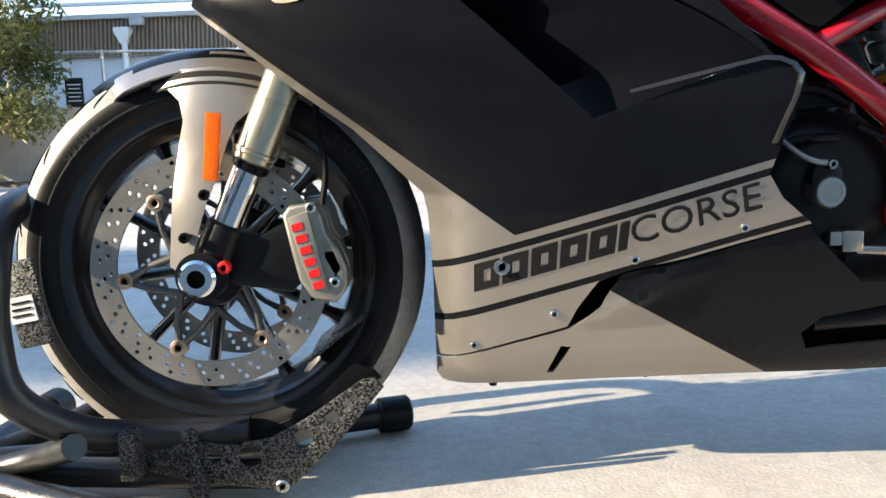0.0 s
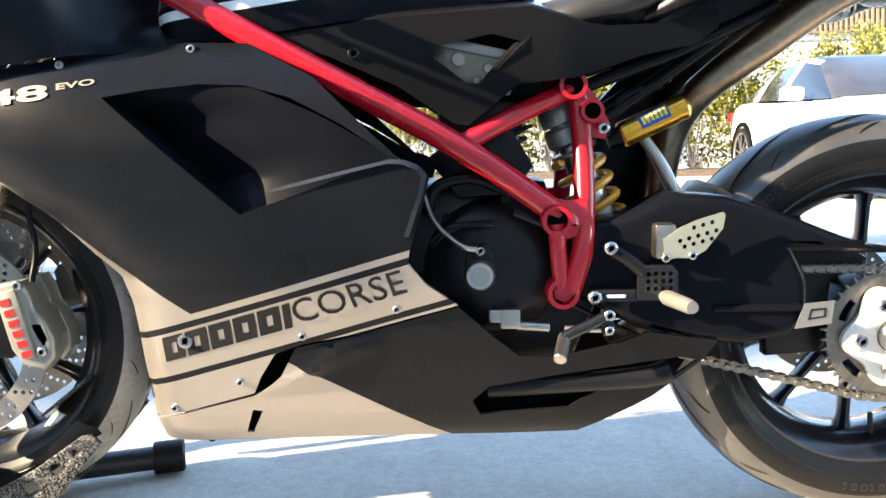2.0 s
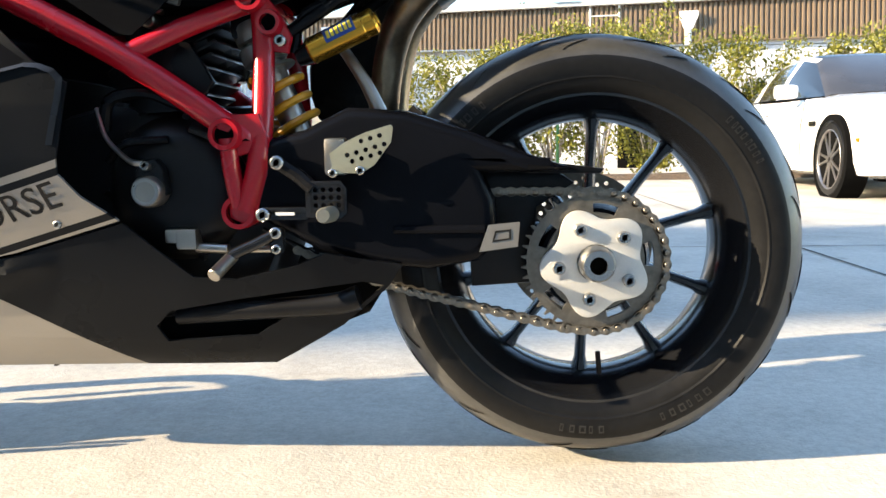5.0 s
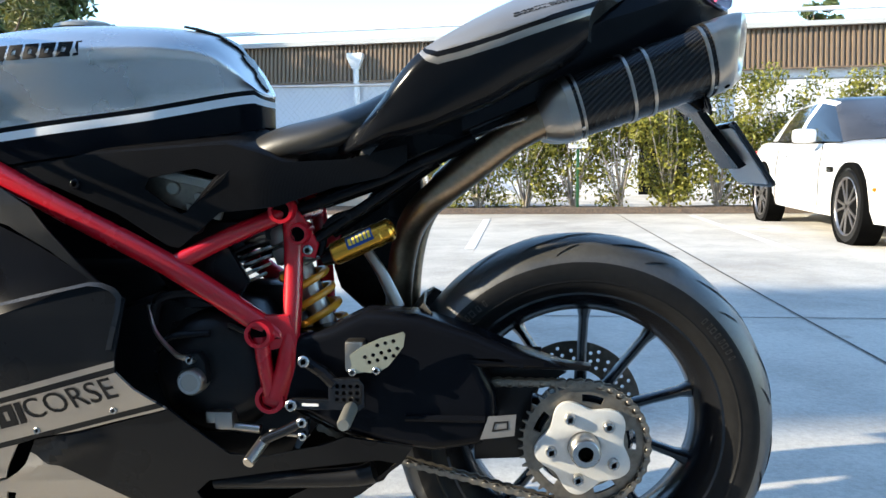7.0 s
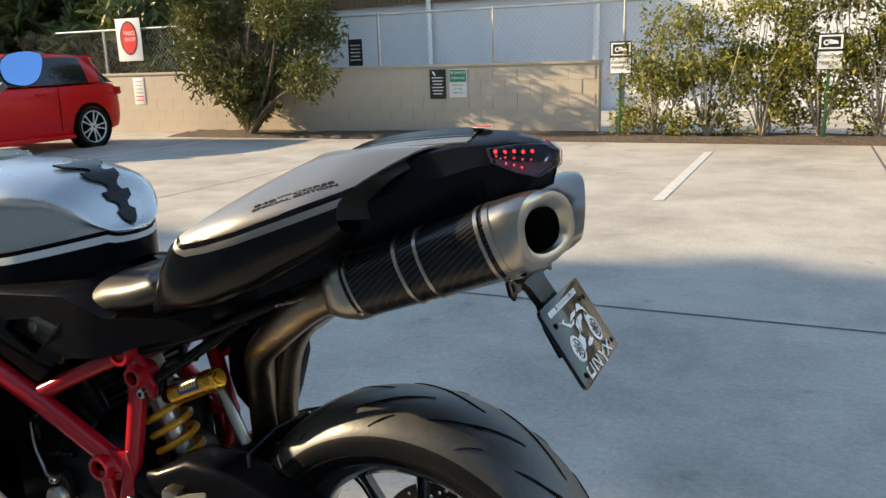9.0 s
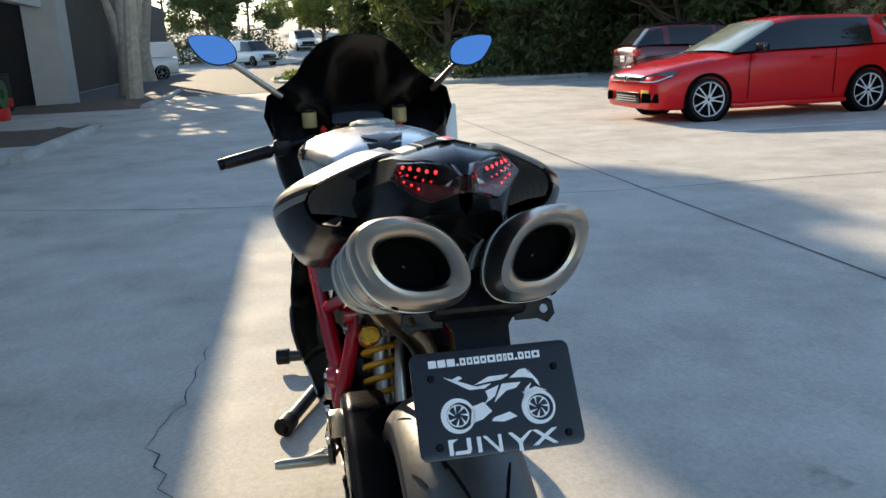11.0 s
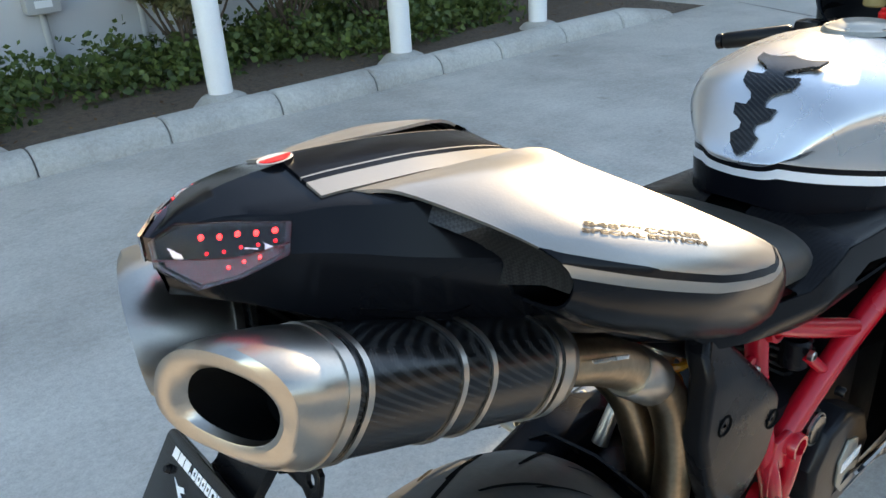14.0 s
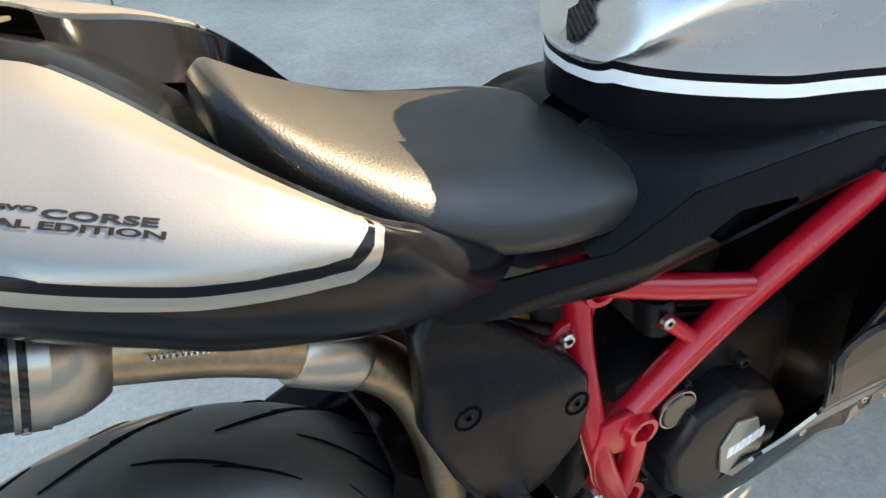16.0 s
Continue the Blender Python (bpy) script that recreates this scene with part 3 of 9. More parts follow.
# --- swingarm ---
ARM = [(0.94, 0.40), (0.95, 0.50), (1.02, 0.515), (1.083, 0.545), (1.164, 0.539), (1.245, 0.513), (1.335, 0.476), (1.40, 0.455), (1.36, 0.452), (1.268, 0.452),
       (1.286, 0.415), (1.288, 0.36), (1.262, 0.33), (1.19, 0.318), (1.12, 0.326), (1.04, 0.345)]


arm = part("swingarm", flat([ARM], 0.085, side(-0.098), 0.02, 4), M_BLACK, bike, "black single-sided swingarm")
part("axle_block", flat([[(1.24, 0.452), (1.36, 0.462), (1.40, 0.435), (1.345, 0.40), (1.335, 0.29), (1.25, 0.285)]], 0.03, side(-0.062), 0.004), M_ENGINE, arm)
part("swingarm_hub", lathe([(0.03, -0.095), (0.075, -0.09), (0.085, -0.06), (0.08, 0.0), (0.03, 0.0)], RC, 40), M_BLACK, arm)
part("arm_rib", tube([(1.145, -0.142, 0.376), (1.27, -0.142, 0.376)], 0.006, 8), M_BLACK, arm)
part("arm_bridge", box((1.12, 0.01, 0.43), (0.16, 0.2, 0.14), 0.03), M_PLASTIC, arm)
part("chain_guard", flat([[(1.25, 0.468), (1.27, 0.452), (1.43, 0.449), (1.435, 0.456), (1.34, 0.468)]], 0.03, side(-0.105), 0.003), M_PLASTIC, arm)
part("warning_label", flat([[(1.262, 0.345), (1.275, 0.382), (1.318, 0.386), (1.315, 0.352)]], 0.001, side(-0.146)), M_SILVER, arm)
part("label_print", flat([[(1.28, 0.358), (1.284, 0.374), (1.306, 0.376), (1.306, 0.362)], [(1.283, 0.361), (1.286, 0.371), (1.303, 0.373), (1.303, 0.364)]], 0.0006, side(-0.147)), M_DECAL, arm)

# --- fork, front brakes, mudguard ---
for s in (-1, 1):
    y = 0.107 * s
    fork = part("fork_leg", rod((0.052, y, 0.487), (0.235, y, 0.905), 0.0268, 24), M_FORKGOLD, bike, "pale gold upside-down fork leg")
    for a, b, r in ((0.0, 0.012, 0.0285), (0.075, 0.081, 0.0275)):
        d = Vector((0.183, 0, 0.418))
        p = Vector((0.052, y, 0.487))
        part("fork_collar", rod(p + d * a / 0.456 + d * 0.02, p + d * b / 0.456 + d * 0.02, r, 24), M_FORKGOLD, fork)
    part("dust_seal", rod((0.047, y, 0.477), (0.053, y, 0.489), 0.0255, 24), M_PLASTIC, fork)
    part("fork_slider", rod((0.008, y, 0.392), (0.052, y, 0.489), 0.0212, 24), M_CHROME, fork, "chromed fork slider")
    part("fork_foot", join(rod((0.016, y, 0.408), (-0.008, y, 0.358), 0.027, 20), lathe([(0.016, y - 0.028 * s), (0.03, y - 0.028 * s), (0.034, y), (0.033, y + 0.032 * s), (0.016, y + 0.032 * s)], (-0.018, 0, 0.339), 32),
                           flat([[(0.02, 0.40), (0.06, 0.39), (0.115, 0.42), (0.125, 0.40), (0.118, 0.33), (0.10, 0.312), (0.03, 0.322), (0.0, 0.332)]], 0.022, side(y), 0.004)), M_ENGINE, fork)
    part("axle_end", lathe([(0.012, y + 0.05 * s), (0.021, y + 0.05 * s), (0.025, y + 0.046 * s), (0.025, y + 0.02 * s), (0.012, y + 0.02 * s)], (-0.018, 0, 0.339), 32), M_CHROME, fork, "polished axle end")
    part("axle_hole", lathe([(0, y + 0.04 * s), (0.0122, y + 0.04 * s)], (-0.018, 0, 0.339), 20, closed=False), M_HOLE, fork)
    bolt((0.016, y + 0.034 * s, 0.352), 0.009, (0, s, 0), fork, M_REDPAINT, "pinch_bolt", 0.008)
    CAL = [(0.093, 0.418), (0.102, 0.43), (0.136, 0.434), (0.146, 0.415), (0.152, 0.39), (0.166, 0.372), (0.176, 0.345), (0.176, 0.318), (0.16, 0.298), (0.128, 0.306), (0.112, 0.33), (0.104, 0.365)]
    cal = part("brake_caliper", flat([CAL], 0.036, side(0.117 * s), 0.006, 3), M_CALIPER, bike, "grey radial brake caliper")
    part("caliper_half", flat([[(x - 0.001, z) for x, z in CAL]], 0.036, side(0.062 * s), 0.005), M_CALIPER, cal)
    part("caliper_bridge", flat([[(0.14, 0.40), (0.158, 0.38), (0.172, 0.345), (0.16, 0.33), (0.145, 0.36)]], 0.09, side(0.09 * s), 0.003), M_CALIPER, cal)
    part("caliper_face", flat([[(0.101, 0.415), (0.128, 0.424), (0.145, 0.35), (0.152, 0.318), (0.131, 0.318), (0.117, 0.355)]], 0.008, side(0.137 * s), 0.003), M_CALIPER, cal)
    for k in range(6):
        t = k / 5
        p = Vector((0.113 + 0.025 * t, 0, 0.407 - 0.078 * t))
        part("brand_mark", flat([[(p.x - 0.0075, p.z - 0.001), (p.x + 0.0065, p.z + 0.003), (p.x + 0.009, p.z - 0.0065), (p.x - 0.005, p.z - 0.0105)]], 0.0012, side(0.1415 * s)), M_REDPAINT, cal)
    bolt((0.132, 0.137 * s, 0.428), 0.007, (0, s, 0), cal)
    bolt((0.160, 0.137 * s, 0.328), 0.007, (0, s, 0), cal)
part("brake_hose", tube([(0.145, -0.12, 0.43), (0.15, -0.11, 0.48), (0.14, -0.10, 0.56), (0.17, -0.09, 0.68)], 0.0045, 8, 6), M_PLASTIC, bike)

rings = []
for i, deg in enumerate(np.linspace(125, 50, 26)):
    a = radians(deg)
    t = i / 25
    w = 0.074 * min(1.0, (t / 0.16) ** 0.6 + 0.06) + 0.012 * t
    d = Vector((math.cos(a), 0, math.sin(a)))
    ring = []
    for k in range(15):
        u = -1 + k / 7
        ring.append(FC + d * (0.312 - 0.020 * abs(u) ** 2.2 - 0.006 * abs(u) - 0.02 * (1 - t) * abs(u) ** 2) + Vector((0, u * w, 0)))
    rings.append(ring)
bm = loft(rings, closed=False, caps=False)
for f in bm.faces:
    c = f.calc_center_median()
    u = abs(c.y)
    f.material_index = 0 if u < 0.040 else (1 if u < 0.049 else (0 if u < 0.056 else 1))
fender = part("front_mudguard", thicken(bm, 0.003), [M_BLACK, M_SILVER], bike, "black and silver front mudguard")
SKIRT = [(-0.150, 0.592), (-0.10, 0.590), (-0.062, 0.588), (-0.044, 0.572), (-0.037, 0.545), (-0.05, 0.459), (-0.062, 0.352), (-0.050, 0.345), (-0.03, 0.358), (-0.004, 0.44), (0.012, 0.475), (0.022, 0.513),
         (0.034, 0.542), (0.055, 0.56), (0.105, 0.566), (0.105, 0.590), (0.06, 0.610), (0.0, 0.618), (-0.06, 0.613), (-0.11, 0.602)]


def skirt_y(x, z):
    return -(0.136 - 0.055 * max(0.0, min(1.0, (z - 0.42) / 0.2)) ** 1.5 - 4.5 * max(0.0, -0.005 - x) ** 2 - 2.0 * max(0.0, x - 0.01) ** 2)


for s in (1, -1):
    bm = thicken(sheet(SKIRT, skirt_y, step=0.02), 0.003)
    bm = bm if s > 0 else mirrored(bm)
    part("mudguard_stay", bm, M_SILVER, fender)
    for lo, hi in ((0.006, 0.013), (0.020, 0.0235)):
        arc = curve([(-0.135, 0, 0.594), (-0.06, 0, 0.613), (0.0, 0, 0.618), (0.06, 0, 0.610), (0.10, 0, 0.592)], 6)
        part("pinstripe", loft([[Vector((p.x, s * (skirt_y(p.x, p.z - q) - 0.001), p.z - q)) for q in (lo, hi)] for p in arc], closed=False, caps=False), M_DECAL, fender)
    part("side_reflector", box((0.008, -0.137 * s, 0.510), (0.020, 0.006, 0.088), 0.002, Matrix.Rotation(radians(6), 4, "Y")), M_AMBER, fender, "amber plastic side reflector")
    bolt((-0.006, -0.138 * s, 0.448), 0.0075, (0, -s, 0), fender, M_PLASTIC)
    bolt((-0.035, -0.139 * s, 0.392), 0.0075, (0, -s, 0), fender, M_PLASTIC)

# --- side fairings ---
HALF = [(0.165, 0.085), (0.19, 0.105), (0.215, 0.116), (0.25, 0.127), (0.30, 0.141), (0.36, 0.166), (0.42, 0.194), (0.48, 0.216), (0.55, 0.227), (0.63, 0.228), (0.68, 0.219), (0.72, 0.203), (0.75, 0.186), (0.85, 0.17)]


def lead(z):
    """The fairing's leading edge."""
    return lerp([(0.17, 0.292), (0.40, 0.287), (0.44, 0.279), (0.53, 0.19), (0.63, 0.054), (0.676, -0.004), (0.76, -0.06)], z)


DUCT = [(0.311, 0.691), (0.37, 0.700), (0.44, 0.706), (0.50, 0.703), (0.56, 0.686), (0.63, 0.648), (0.69, 0.606), (0.655, 0.590), (0.60, 0.571), (0.545, 0.552), (0.488, 0.533)]


def fair_y(x, z):
    d = max(0.0, x - lead(z))
    front = lerp([(0.15, 0.0), (0.30, 0.005), (0.42, 0.03), (0.5, 0.06), (0.66, 0.075)], z)
    return -(lerp(HALF, z) - front * math.exp(-d / 0.12) - lerp([(0.15, 0.055), (0.40, 0.055), (0.50, 0.03), (0.6, 0.022)], z) * math.exp(-d / lerp([(0.15, 0.020), (0.42, 0.020), (0.55, 0.012)], z)) + 0.006 * math.sin(min(1, d / 0.4) * math.pi) )


PANEL = [(0.293, 0.206), (0.292, 0.30), (0.288, 0.388), (0.286, 0.415), (0.280, 0.444), (0.19, 0.529), (0.114, 0.583), (0.054, 0.633), (0.009, 0.667), (-0.012, 0.690),
         (0.013, 0.708), (0.132, 0.727), (0.237, 0.743), (0.417, 0.762), (0.50, 0.760), (0.59, 0.712), (0.698, 0.606), (0.741, 0.577), (0.734, 0.55), (0.712, 0.478), (0.709, 0.461),
         (0.732, 0.430), (0.776, 0.396), (0.62, 0.352), (0.55, 0.338), (0.509, 0.323), (0.483, 0.284), (0.471, 0.258), (0.40, 0.238)]


def band(x):
    """Height of the belt line's upper edge along the panel."""
    return 0.347 + (x - 0.321) * 0.29


def panel_paint(x, z):
    b = z - band(x)
    if b < -0.068 - 0.0 and b > -0.078:
        return 0
    if b < 0.0:
        return 1
    if b < 0.010:
        return 0
    if b < 0.020:
        return 1
    d = (z - 0.382) - (0.406 - x) * 0.737
    if d < 0 and x < 0.45:
        return 1
    return 0


CUTS = [((0.321, 0.347 + k), (0.721, 0.463 + k)) for k in (0.0, 0.010, 0.020, -0.068, -0.078)] + [((0.406, 0.382), (0.125, 0.589))]
for s in (1, -1):
    bm = thicken(sheet(PANEL, fair_y, CUTS, panel_paint, 0.02, [DUCT]), 0.004)
    bm = bm if s > 0 else mirrored(bm)
    fairing = part("side_fairing", bm, [M_FAIRING, M_SILVER], bike, "satin black fairing with silver belt and dark stripes", 28)
    for x, z in ((0.345, 0.232), (0.452, 0.277), (0.553, 0.352), (0.69, 0.392), (0.381, 0.346), (0.425, 0.754), (0.25, 0.736), (0.03, 0.700)):
        big = (x == 0.381)
        bolt((x, s * (fair_y(x, z) - 0.0015), z), 0.011 if big else 0.0056, (0, -s, 0), fairing, M_BOLT, "fairing_screw", 0.0025)
    # air duct: deep behind its slanting front edge, running out to the rear
    grid = []
    for i in range(13):
        u = i / 12
        f0, f1 = Vector((0.311, 0.691)).lerp(Vector((0.488, 0.533)), u), curve([Vector((0.505, 0.702, 0)), Vector((0.60, 0.668, 0)), Vector((0.692, 0.606, 0))], 6)[i]
        row = []
        for k in range(15):
            t = k / 14
            low_edge = lerp([(0.0, 0.488, 0.533), (0.3, 0.545, 0.552), (0.6, 0.60, 0.571), (1.0, 0.692, 0.606)], t)
            top_edge = lerp([(0.0, 0.311, 0.691), (0.33, 0.375, 0.701), (0.66, 0.44, 0.706), (1.0, 0.505, 0.702)], t)
            p = f0.lerp(Vector((f1.x, f1.y)), t)
            q = Vector(top_edge).lerp(Vector(low_edge), u)
            p = q if u in (0.0, 1.0) else p.lerp(q, 0.5)
            depth = 0.07 * max(0.0, 1 - t) ** 1.5 * min(1.0, 0.25 + 3.2 * u, 0.35 + 2.5 * (1 - u))
            row.append(Vector((p.x, fair_y(p.x, p.y) + depth + 0.002, p.y)))
        grid.append(row)
    walls = [[Vector((r[0].x, fair_y(r[0].x, r[0].z), r[0].z)) for r in grid], [r[0] for r in grid]]
    rim1 = [[Vector((p.x, fair_y(p.x, p.z), p.z)) for p in grid[0]], grid[0]]
    rim2 = [[Vector((p.x, fair_y(p.x, p.z), p.z)) for p in grid[-1]], grid[-1]]
    b = join(loft(grid, False, False), loft(walls, False, False), loft(rim1, False, False), loft(rim2, False, False))
    part("air_duct", b if s > 0 else mirrored(b), M_BLACK, fairing, "", 28)
    # chamfered lip round the rear of the raised panel
    lip = [[Vector((p[0], fair_y(p[0], p[1]) - 0.0015, p[1])), Vector((0.5 * (p[0] + q[0]), fair_y(q[0], q[1]) - 0.0055, 0.5 * (p[1] + q[1])))] for p, q in zip(
        [(0.529, 0.566), (0.579, 0.578), (0.635, 0.591), (0.690, 0.603), (0.708, 0.602), (0.727, 0.595), (0.738, 0.582), (0.733, 0.558), (0.723, 0.531), (0.712, 0.499)],
        [(0.528, 0.558), (0.579, 0.568), (0.635, 0.581), (0.685, 0.592), (0.704, 0.590), (0.717, 0.584), (0.723, 0.576), (0.719, 0.556), (0.710, 0.531), (0.698, 0.499)])]
    b = loft([[r[0], r[1], r[1] + Vector((0, 0.006, 0))] for r in lip], closed=False, caps=False)
    part("panel_lip", b if s > 0 else mirrored(b), M_LIP, fairing, "", 25)
    # lettering on the belt, set along its slope
    slope = math.atan(0.29)

    def on_panel(bm, sgn):
        for v in bm.verts:
            off = v.co.y
            v.co.y = fair_y(v.co.x, v.co.z) - (0.0012 if v.co.z < 0.6 else 0.0016) + off * 0.3
        if sgn < 0:
            return mirrored(bm)
        return bm

    def belt(u, v):
        return 0.341 + u * math.cos(slope), 0.3285 + v + u * math.sin(slope)

    for k in range(6):
        u0, wdt, h = 0.004 + 0.0385 * k, 0.0345, 0.0195
        if k == 5:
            wdt = 0.012
        pts = [belt(u0, -h), belt(u0 + wdt, -h), belt(u0 + wdt, h), belt(u0, h)]
        inner = [belt(u0 + 0.013, -h + 0.011), belt(u0 + wdt - 0.012, -h + 0.011), belt(u0 + wdt - 0.012, h - 0.011), belt(u0 + 0.013, h - 0.011)]
        cut = [pts] if k == 5 else [pts, inner]
        part("brand_mark", on_panel(flat(cut, 0.0008, side(0)), s), M_DECAL, fairing)
    m = Matrix.Translation((0, 0, 0)) @ side(0) @ Matrix.Translation((0.341 + 0.294 * math.cos(slope), 0.3285 + 0.294 * math.sin(slope), 0)) @ Matrix.Rotation(slope, 4, "Z")
    if s > 0:
        part("lettering", on_panel(words("CORSE", 0.052, m, 0.0004, "CENTER", 1.05), s), M_DECAL, fairing)
        m = side(0) @ Matrix.Translation((0.172, 0.6925, 0)) @ Matrix.Rotation(0.108, 4, "Z")
        part("lettering", on_panel(words("848", 0.0275, m, 0.0001, "CENTER", 3.3, bold=0.0007), s), M_CREAM, fairing)
        m = side(0) @ Matrix.Translation((0.275, 0.709, 0)) @ Matrix.Rotation(0.125, 4, "Z")
        part("lettering", on_panel(words("EVO", 0.0112, m, 0.0001, "CENTER", 2.5, bold=0.0002), s), M_CREAM, fairing)

# --- belly pan ---
BELLY = [(0.294, 0.172), (0.293, 0.202), (0.40, 0.234), (0.470, 0.253), (0.490, 0.264), (0.514, 0.286), (0.540, 0.332), (0.62, 0.348), (0.776, 0.392), (0.82, 0.35), (0.862, 0.313), (0.92, 0.308), (1.0, 0.325), (1.05, 0.345),
         (1.155, 0.327), (1.136, 0.297), (1.066, 0.237), (0.958, 0.173), (0.72, 0.172), (0.53, 0.169), (0.302, 0.164)]
SLOT = [(0.795, 0.238), (0.82, 0.262), (0.92, 0.279), (1.10, 0.303), (1.128, 0.297), (1.085, 0.262), (0.985, 0.252), (0.94, 0.222), (0.807, 0.213)]
GILL = [(0.447, 0.184), (0.457, 0.184), (0.479, 0.226), (0.464, 0.228)]
FOLD = [(0.475, 0.262), (0.489, 0.266), (0.534, 0.281), (0.559, 0.294), (0.595, 0.320), (0.624, 0.330), (0.664, 0.336), (0.72, 0.34)]


def belly_y(x, z):
    w = lerp([(0.165, 0.078), (0.19, 0.10), (0.22, 0.116), (0.25, 0.126), (0.30, 0.142), (0.36, 0.16), (0.42, 0.178)], z)
    back = max(0.0, x - 0.85)
    ridge = 0.013 * math.exp(-((z - lerp(FOLD, x)) / 0.013) ** 2) * max(0.0, 1 - abs(x - 0.57) / 0.10) ** 0.7
    d = max(0.0, x - 0.293)
    return -(w - 0.05 * back - 0.052 * math.exp(-d / 0.020) + ridge + 0.004)


def belly_paint(x, z):
    return 1 if (z - 0.291) < (0.557 - x) * 0.574 else 0


for s in (1, -1):
    bm = thicken(sheet(BELLY, belly_y, [((0.557, 0.291), (0.719, 0.198))], belly_paint, 0.0125, [SLOT, GILL]), 0.004)
    bm = bm if s > 0 else mirrored(bm)
    part("belly_pan", bm, [M_FAIRING, M_SILVER], bike, "black and silver lower fairing", 28)
part("belly_floor", loft([[(x, -w, z), (x, w, z), (x, w * 0.8, z - 0.006), (x, -w * 0.8, z - 0.006)] for x, w, z in ((0.325, 0.07, 0.172), (0.5, 0.078, 0.172), (0.8, 0.075, 0.174), (0.955, 0.065, 0.177))]), M_PLASTIC, bike)
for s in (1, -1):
    # black panel added behind the slot to give its inner shade
    part("slot_shade_panel", flat([[(0.78, 0.205), (0.79, 0.28), (1.0, 0.305), (1.14, 0.312), (1.10, 0.25), (0.97, 0.20)]], 0.004, side(-0.085 * s)), M_HOLE, bike)
part("drain_nub", rod((0.376, -0.05, 0.152), (0.376, -0.05, 0.172), 0.006, 10), M_PLASTIC, bike)
part("drain_nub", rod((0.60, -0.055, 0.160), (0.60, -0.055, 0.172), 0.004, 10), M_PLASTIC, bike)
part("side_stand", tube([(0.82, -0.105, 0.248), (0.92, -0.115, 0.258), (1.05, -0.12, 0.268), (1.09, -0.12, 0.278)], [0.012, 0.013, 0.013, 0.018], 12, 4), M_ENGINE, bike, "folded black side stand")
# added black box, fills the fairing's inside with shade
part("inner_shade_box", box((0.52, 0, 0.40), (0.30, 0.20, 0.40), 0.03), M_HOLE, bike)

# --- fuel tank ---
TANK = [(0.362, 0.958, 0.105, 0.12, 0.772), (0.385, 0.972, 0.150, 0.15, 0.774), (0.43, 0.986, 0.176, 0.162, 0.779), (0.49, 0.998, 0.183, 0.167, 0.786), (0.60, 1.006, 0.177, 0.164, 0.801), (0.70, 1.004, 0.158, 0.142, 0.815),
        (0.762, 0.999, 0.146, 0.130, 0.824), (0.808, 0.990, 0.127, 0.112, 0.831), (0.838, 0.977, 0.113, 0.099, 0.836), (0.862, 0.953, 0.097, 0.085, 0.840), (0.880, 0.923, 0.079, 0.070, 0.843), (0.892, 0.901, 0.060, 0.053, 0.845), (0.900, 0.892, 0.038, 0.034, 0.846), (0.904, 0.889, 0.0006, 0.0008, 0.847)]
stations = curve([Vector((r[0], r[1], r[2])) for r in TANK], 3)
low = curve([Vector((r[0], r[3], r[4])) for r in TANK], 3)
rings = []
for a, b in zip(stations, low):
    x, zt, w, wb, zb = a.x, a.y, a.z, b.y, b.z
    k = min(1.0, (zt - zb) / 0.056)
    half = [(wb * 0.99, -0.016), (wb * 1.015, 0.020 + 0.010 * max(0.0, x - 0.75) / 0.19), (wb * 1.01, 0.033 + 0.010 * max(0.0, x - 0.75) / 0.19), (wb * 1.005, 0.041 + 0.010 * max(0.0, x - 0.75) / 0.19)]
    pts = [(y, zb + h * k) for y, h in half]
    h0 = zb + (0.041 + 0.010 * max(0.0, x - 0.75) / 0.19) * k
    for t in (0.12, 0.24, 0.36, 0.48, 0.60, 0.70, 0.80, 0.88, 0.94, 0.98):
        z = h0 + (zt - h0) * t
        waist = wb + (w - wb) * min(1, t / 0.55) - 0.003 * math.sin(min(1, t / 0.55) * math.pi) * k
        y = waist if t < 0.55 else w * (1 - ((t - 0.55) / 0.45) ** 2.6) ** 0.62
        pts.append((y, z))
    pts.append((0, zt))
    rings.append([(x, -y, z) for y, z in pts] + [(x, y, z) for y, z in pts[-2::-1]])
bm = loft(rings, closed=False, caps=False)
n = len(rings[0]) - 1
for i, f in enumerate(list(bm.faces)):
    k = min(i % n, n - 1 - i % n)
    f.material_index = {0: 1, 1: 2, 2: 1}.get(k, 0)
bmesh.ops.remove_doubles(bm, verts=bm.verts[-len(rings[0]):], dist=0.003)
bmesh.ops.recalc_face_normals(bm, faces=bm.faces)
tank = part("fuel_tank", bm, [M_ALU, M_BLACK, M_WHITE], bike, "brushed aluminium fuel tank with black and silver pinstripes", 50)
part("tank_nose", loft([rings[0], [(0.352, p[1] * 0.8, 0.83 + (p[2] - 0.83) * 0.8) for p in rings[0]]], closed=False), M_ALU, tank)
part("fuel_cap", lathe([(0.0, 0.012), (0.035, 0.012), (0.042, 0.008), (0.052, 0.006), (0.056, 0.0), (0.0, 0.0)], (0.585, 0, 1.004), 40, "z", False), M_CALIPER, tank, "grey alloy fuel cap")
for k in range(6):
    a = math.pi * k / 3
    bolt((0.585 + 0.047 * math.cos(a), 0.047 * math.sin(a), 1.011), 0.003, (0, 0, 1), tank, M_BOLT, "cap_screw")
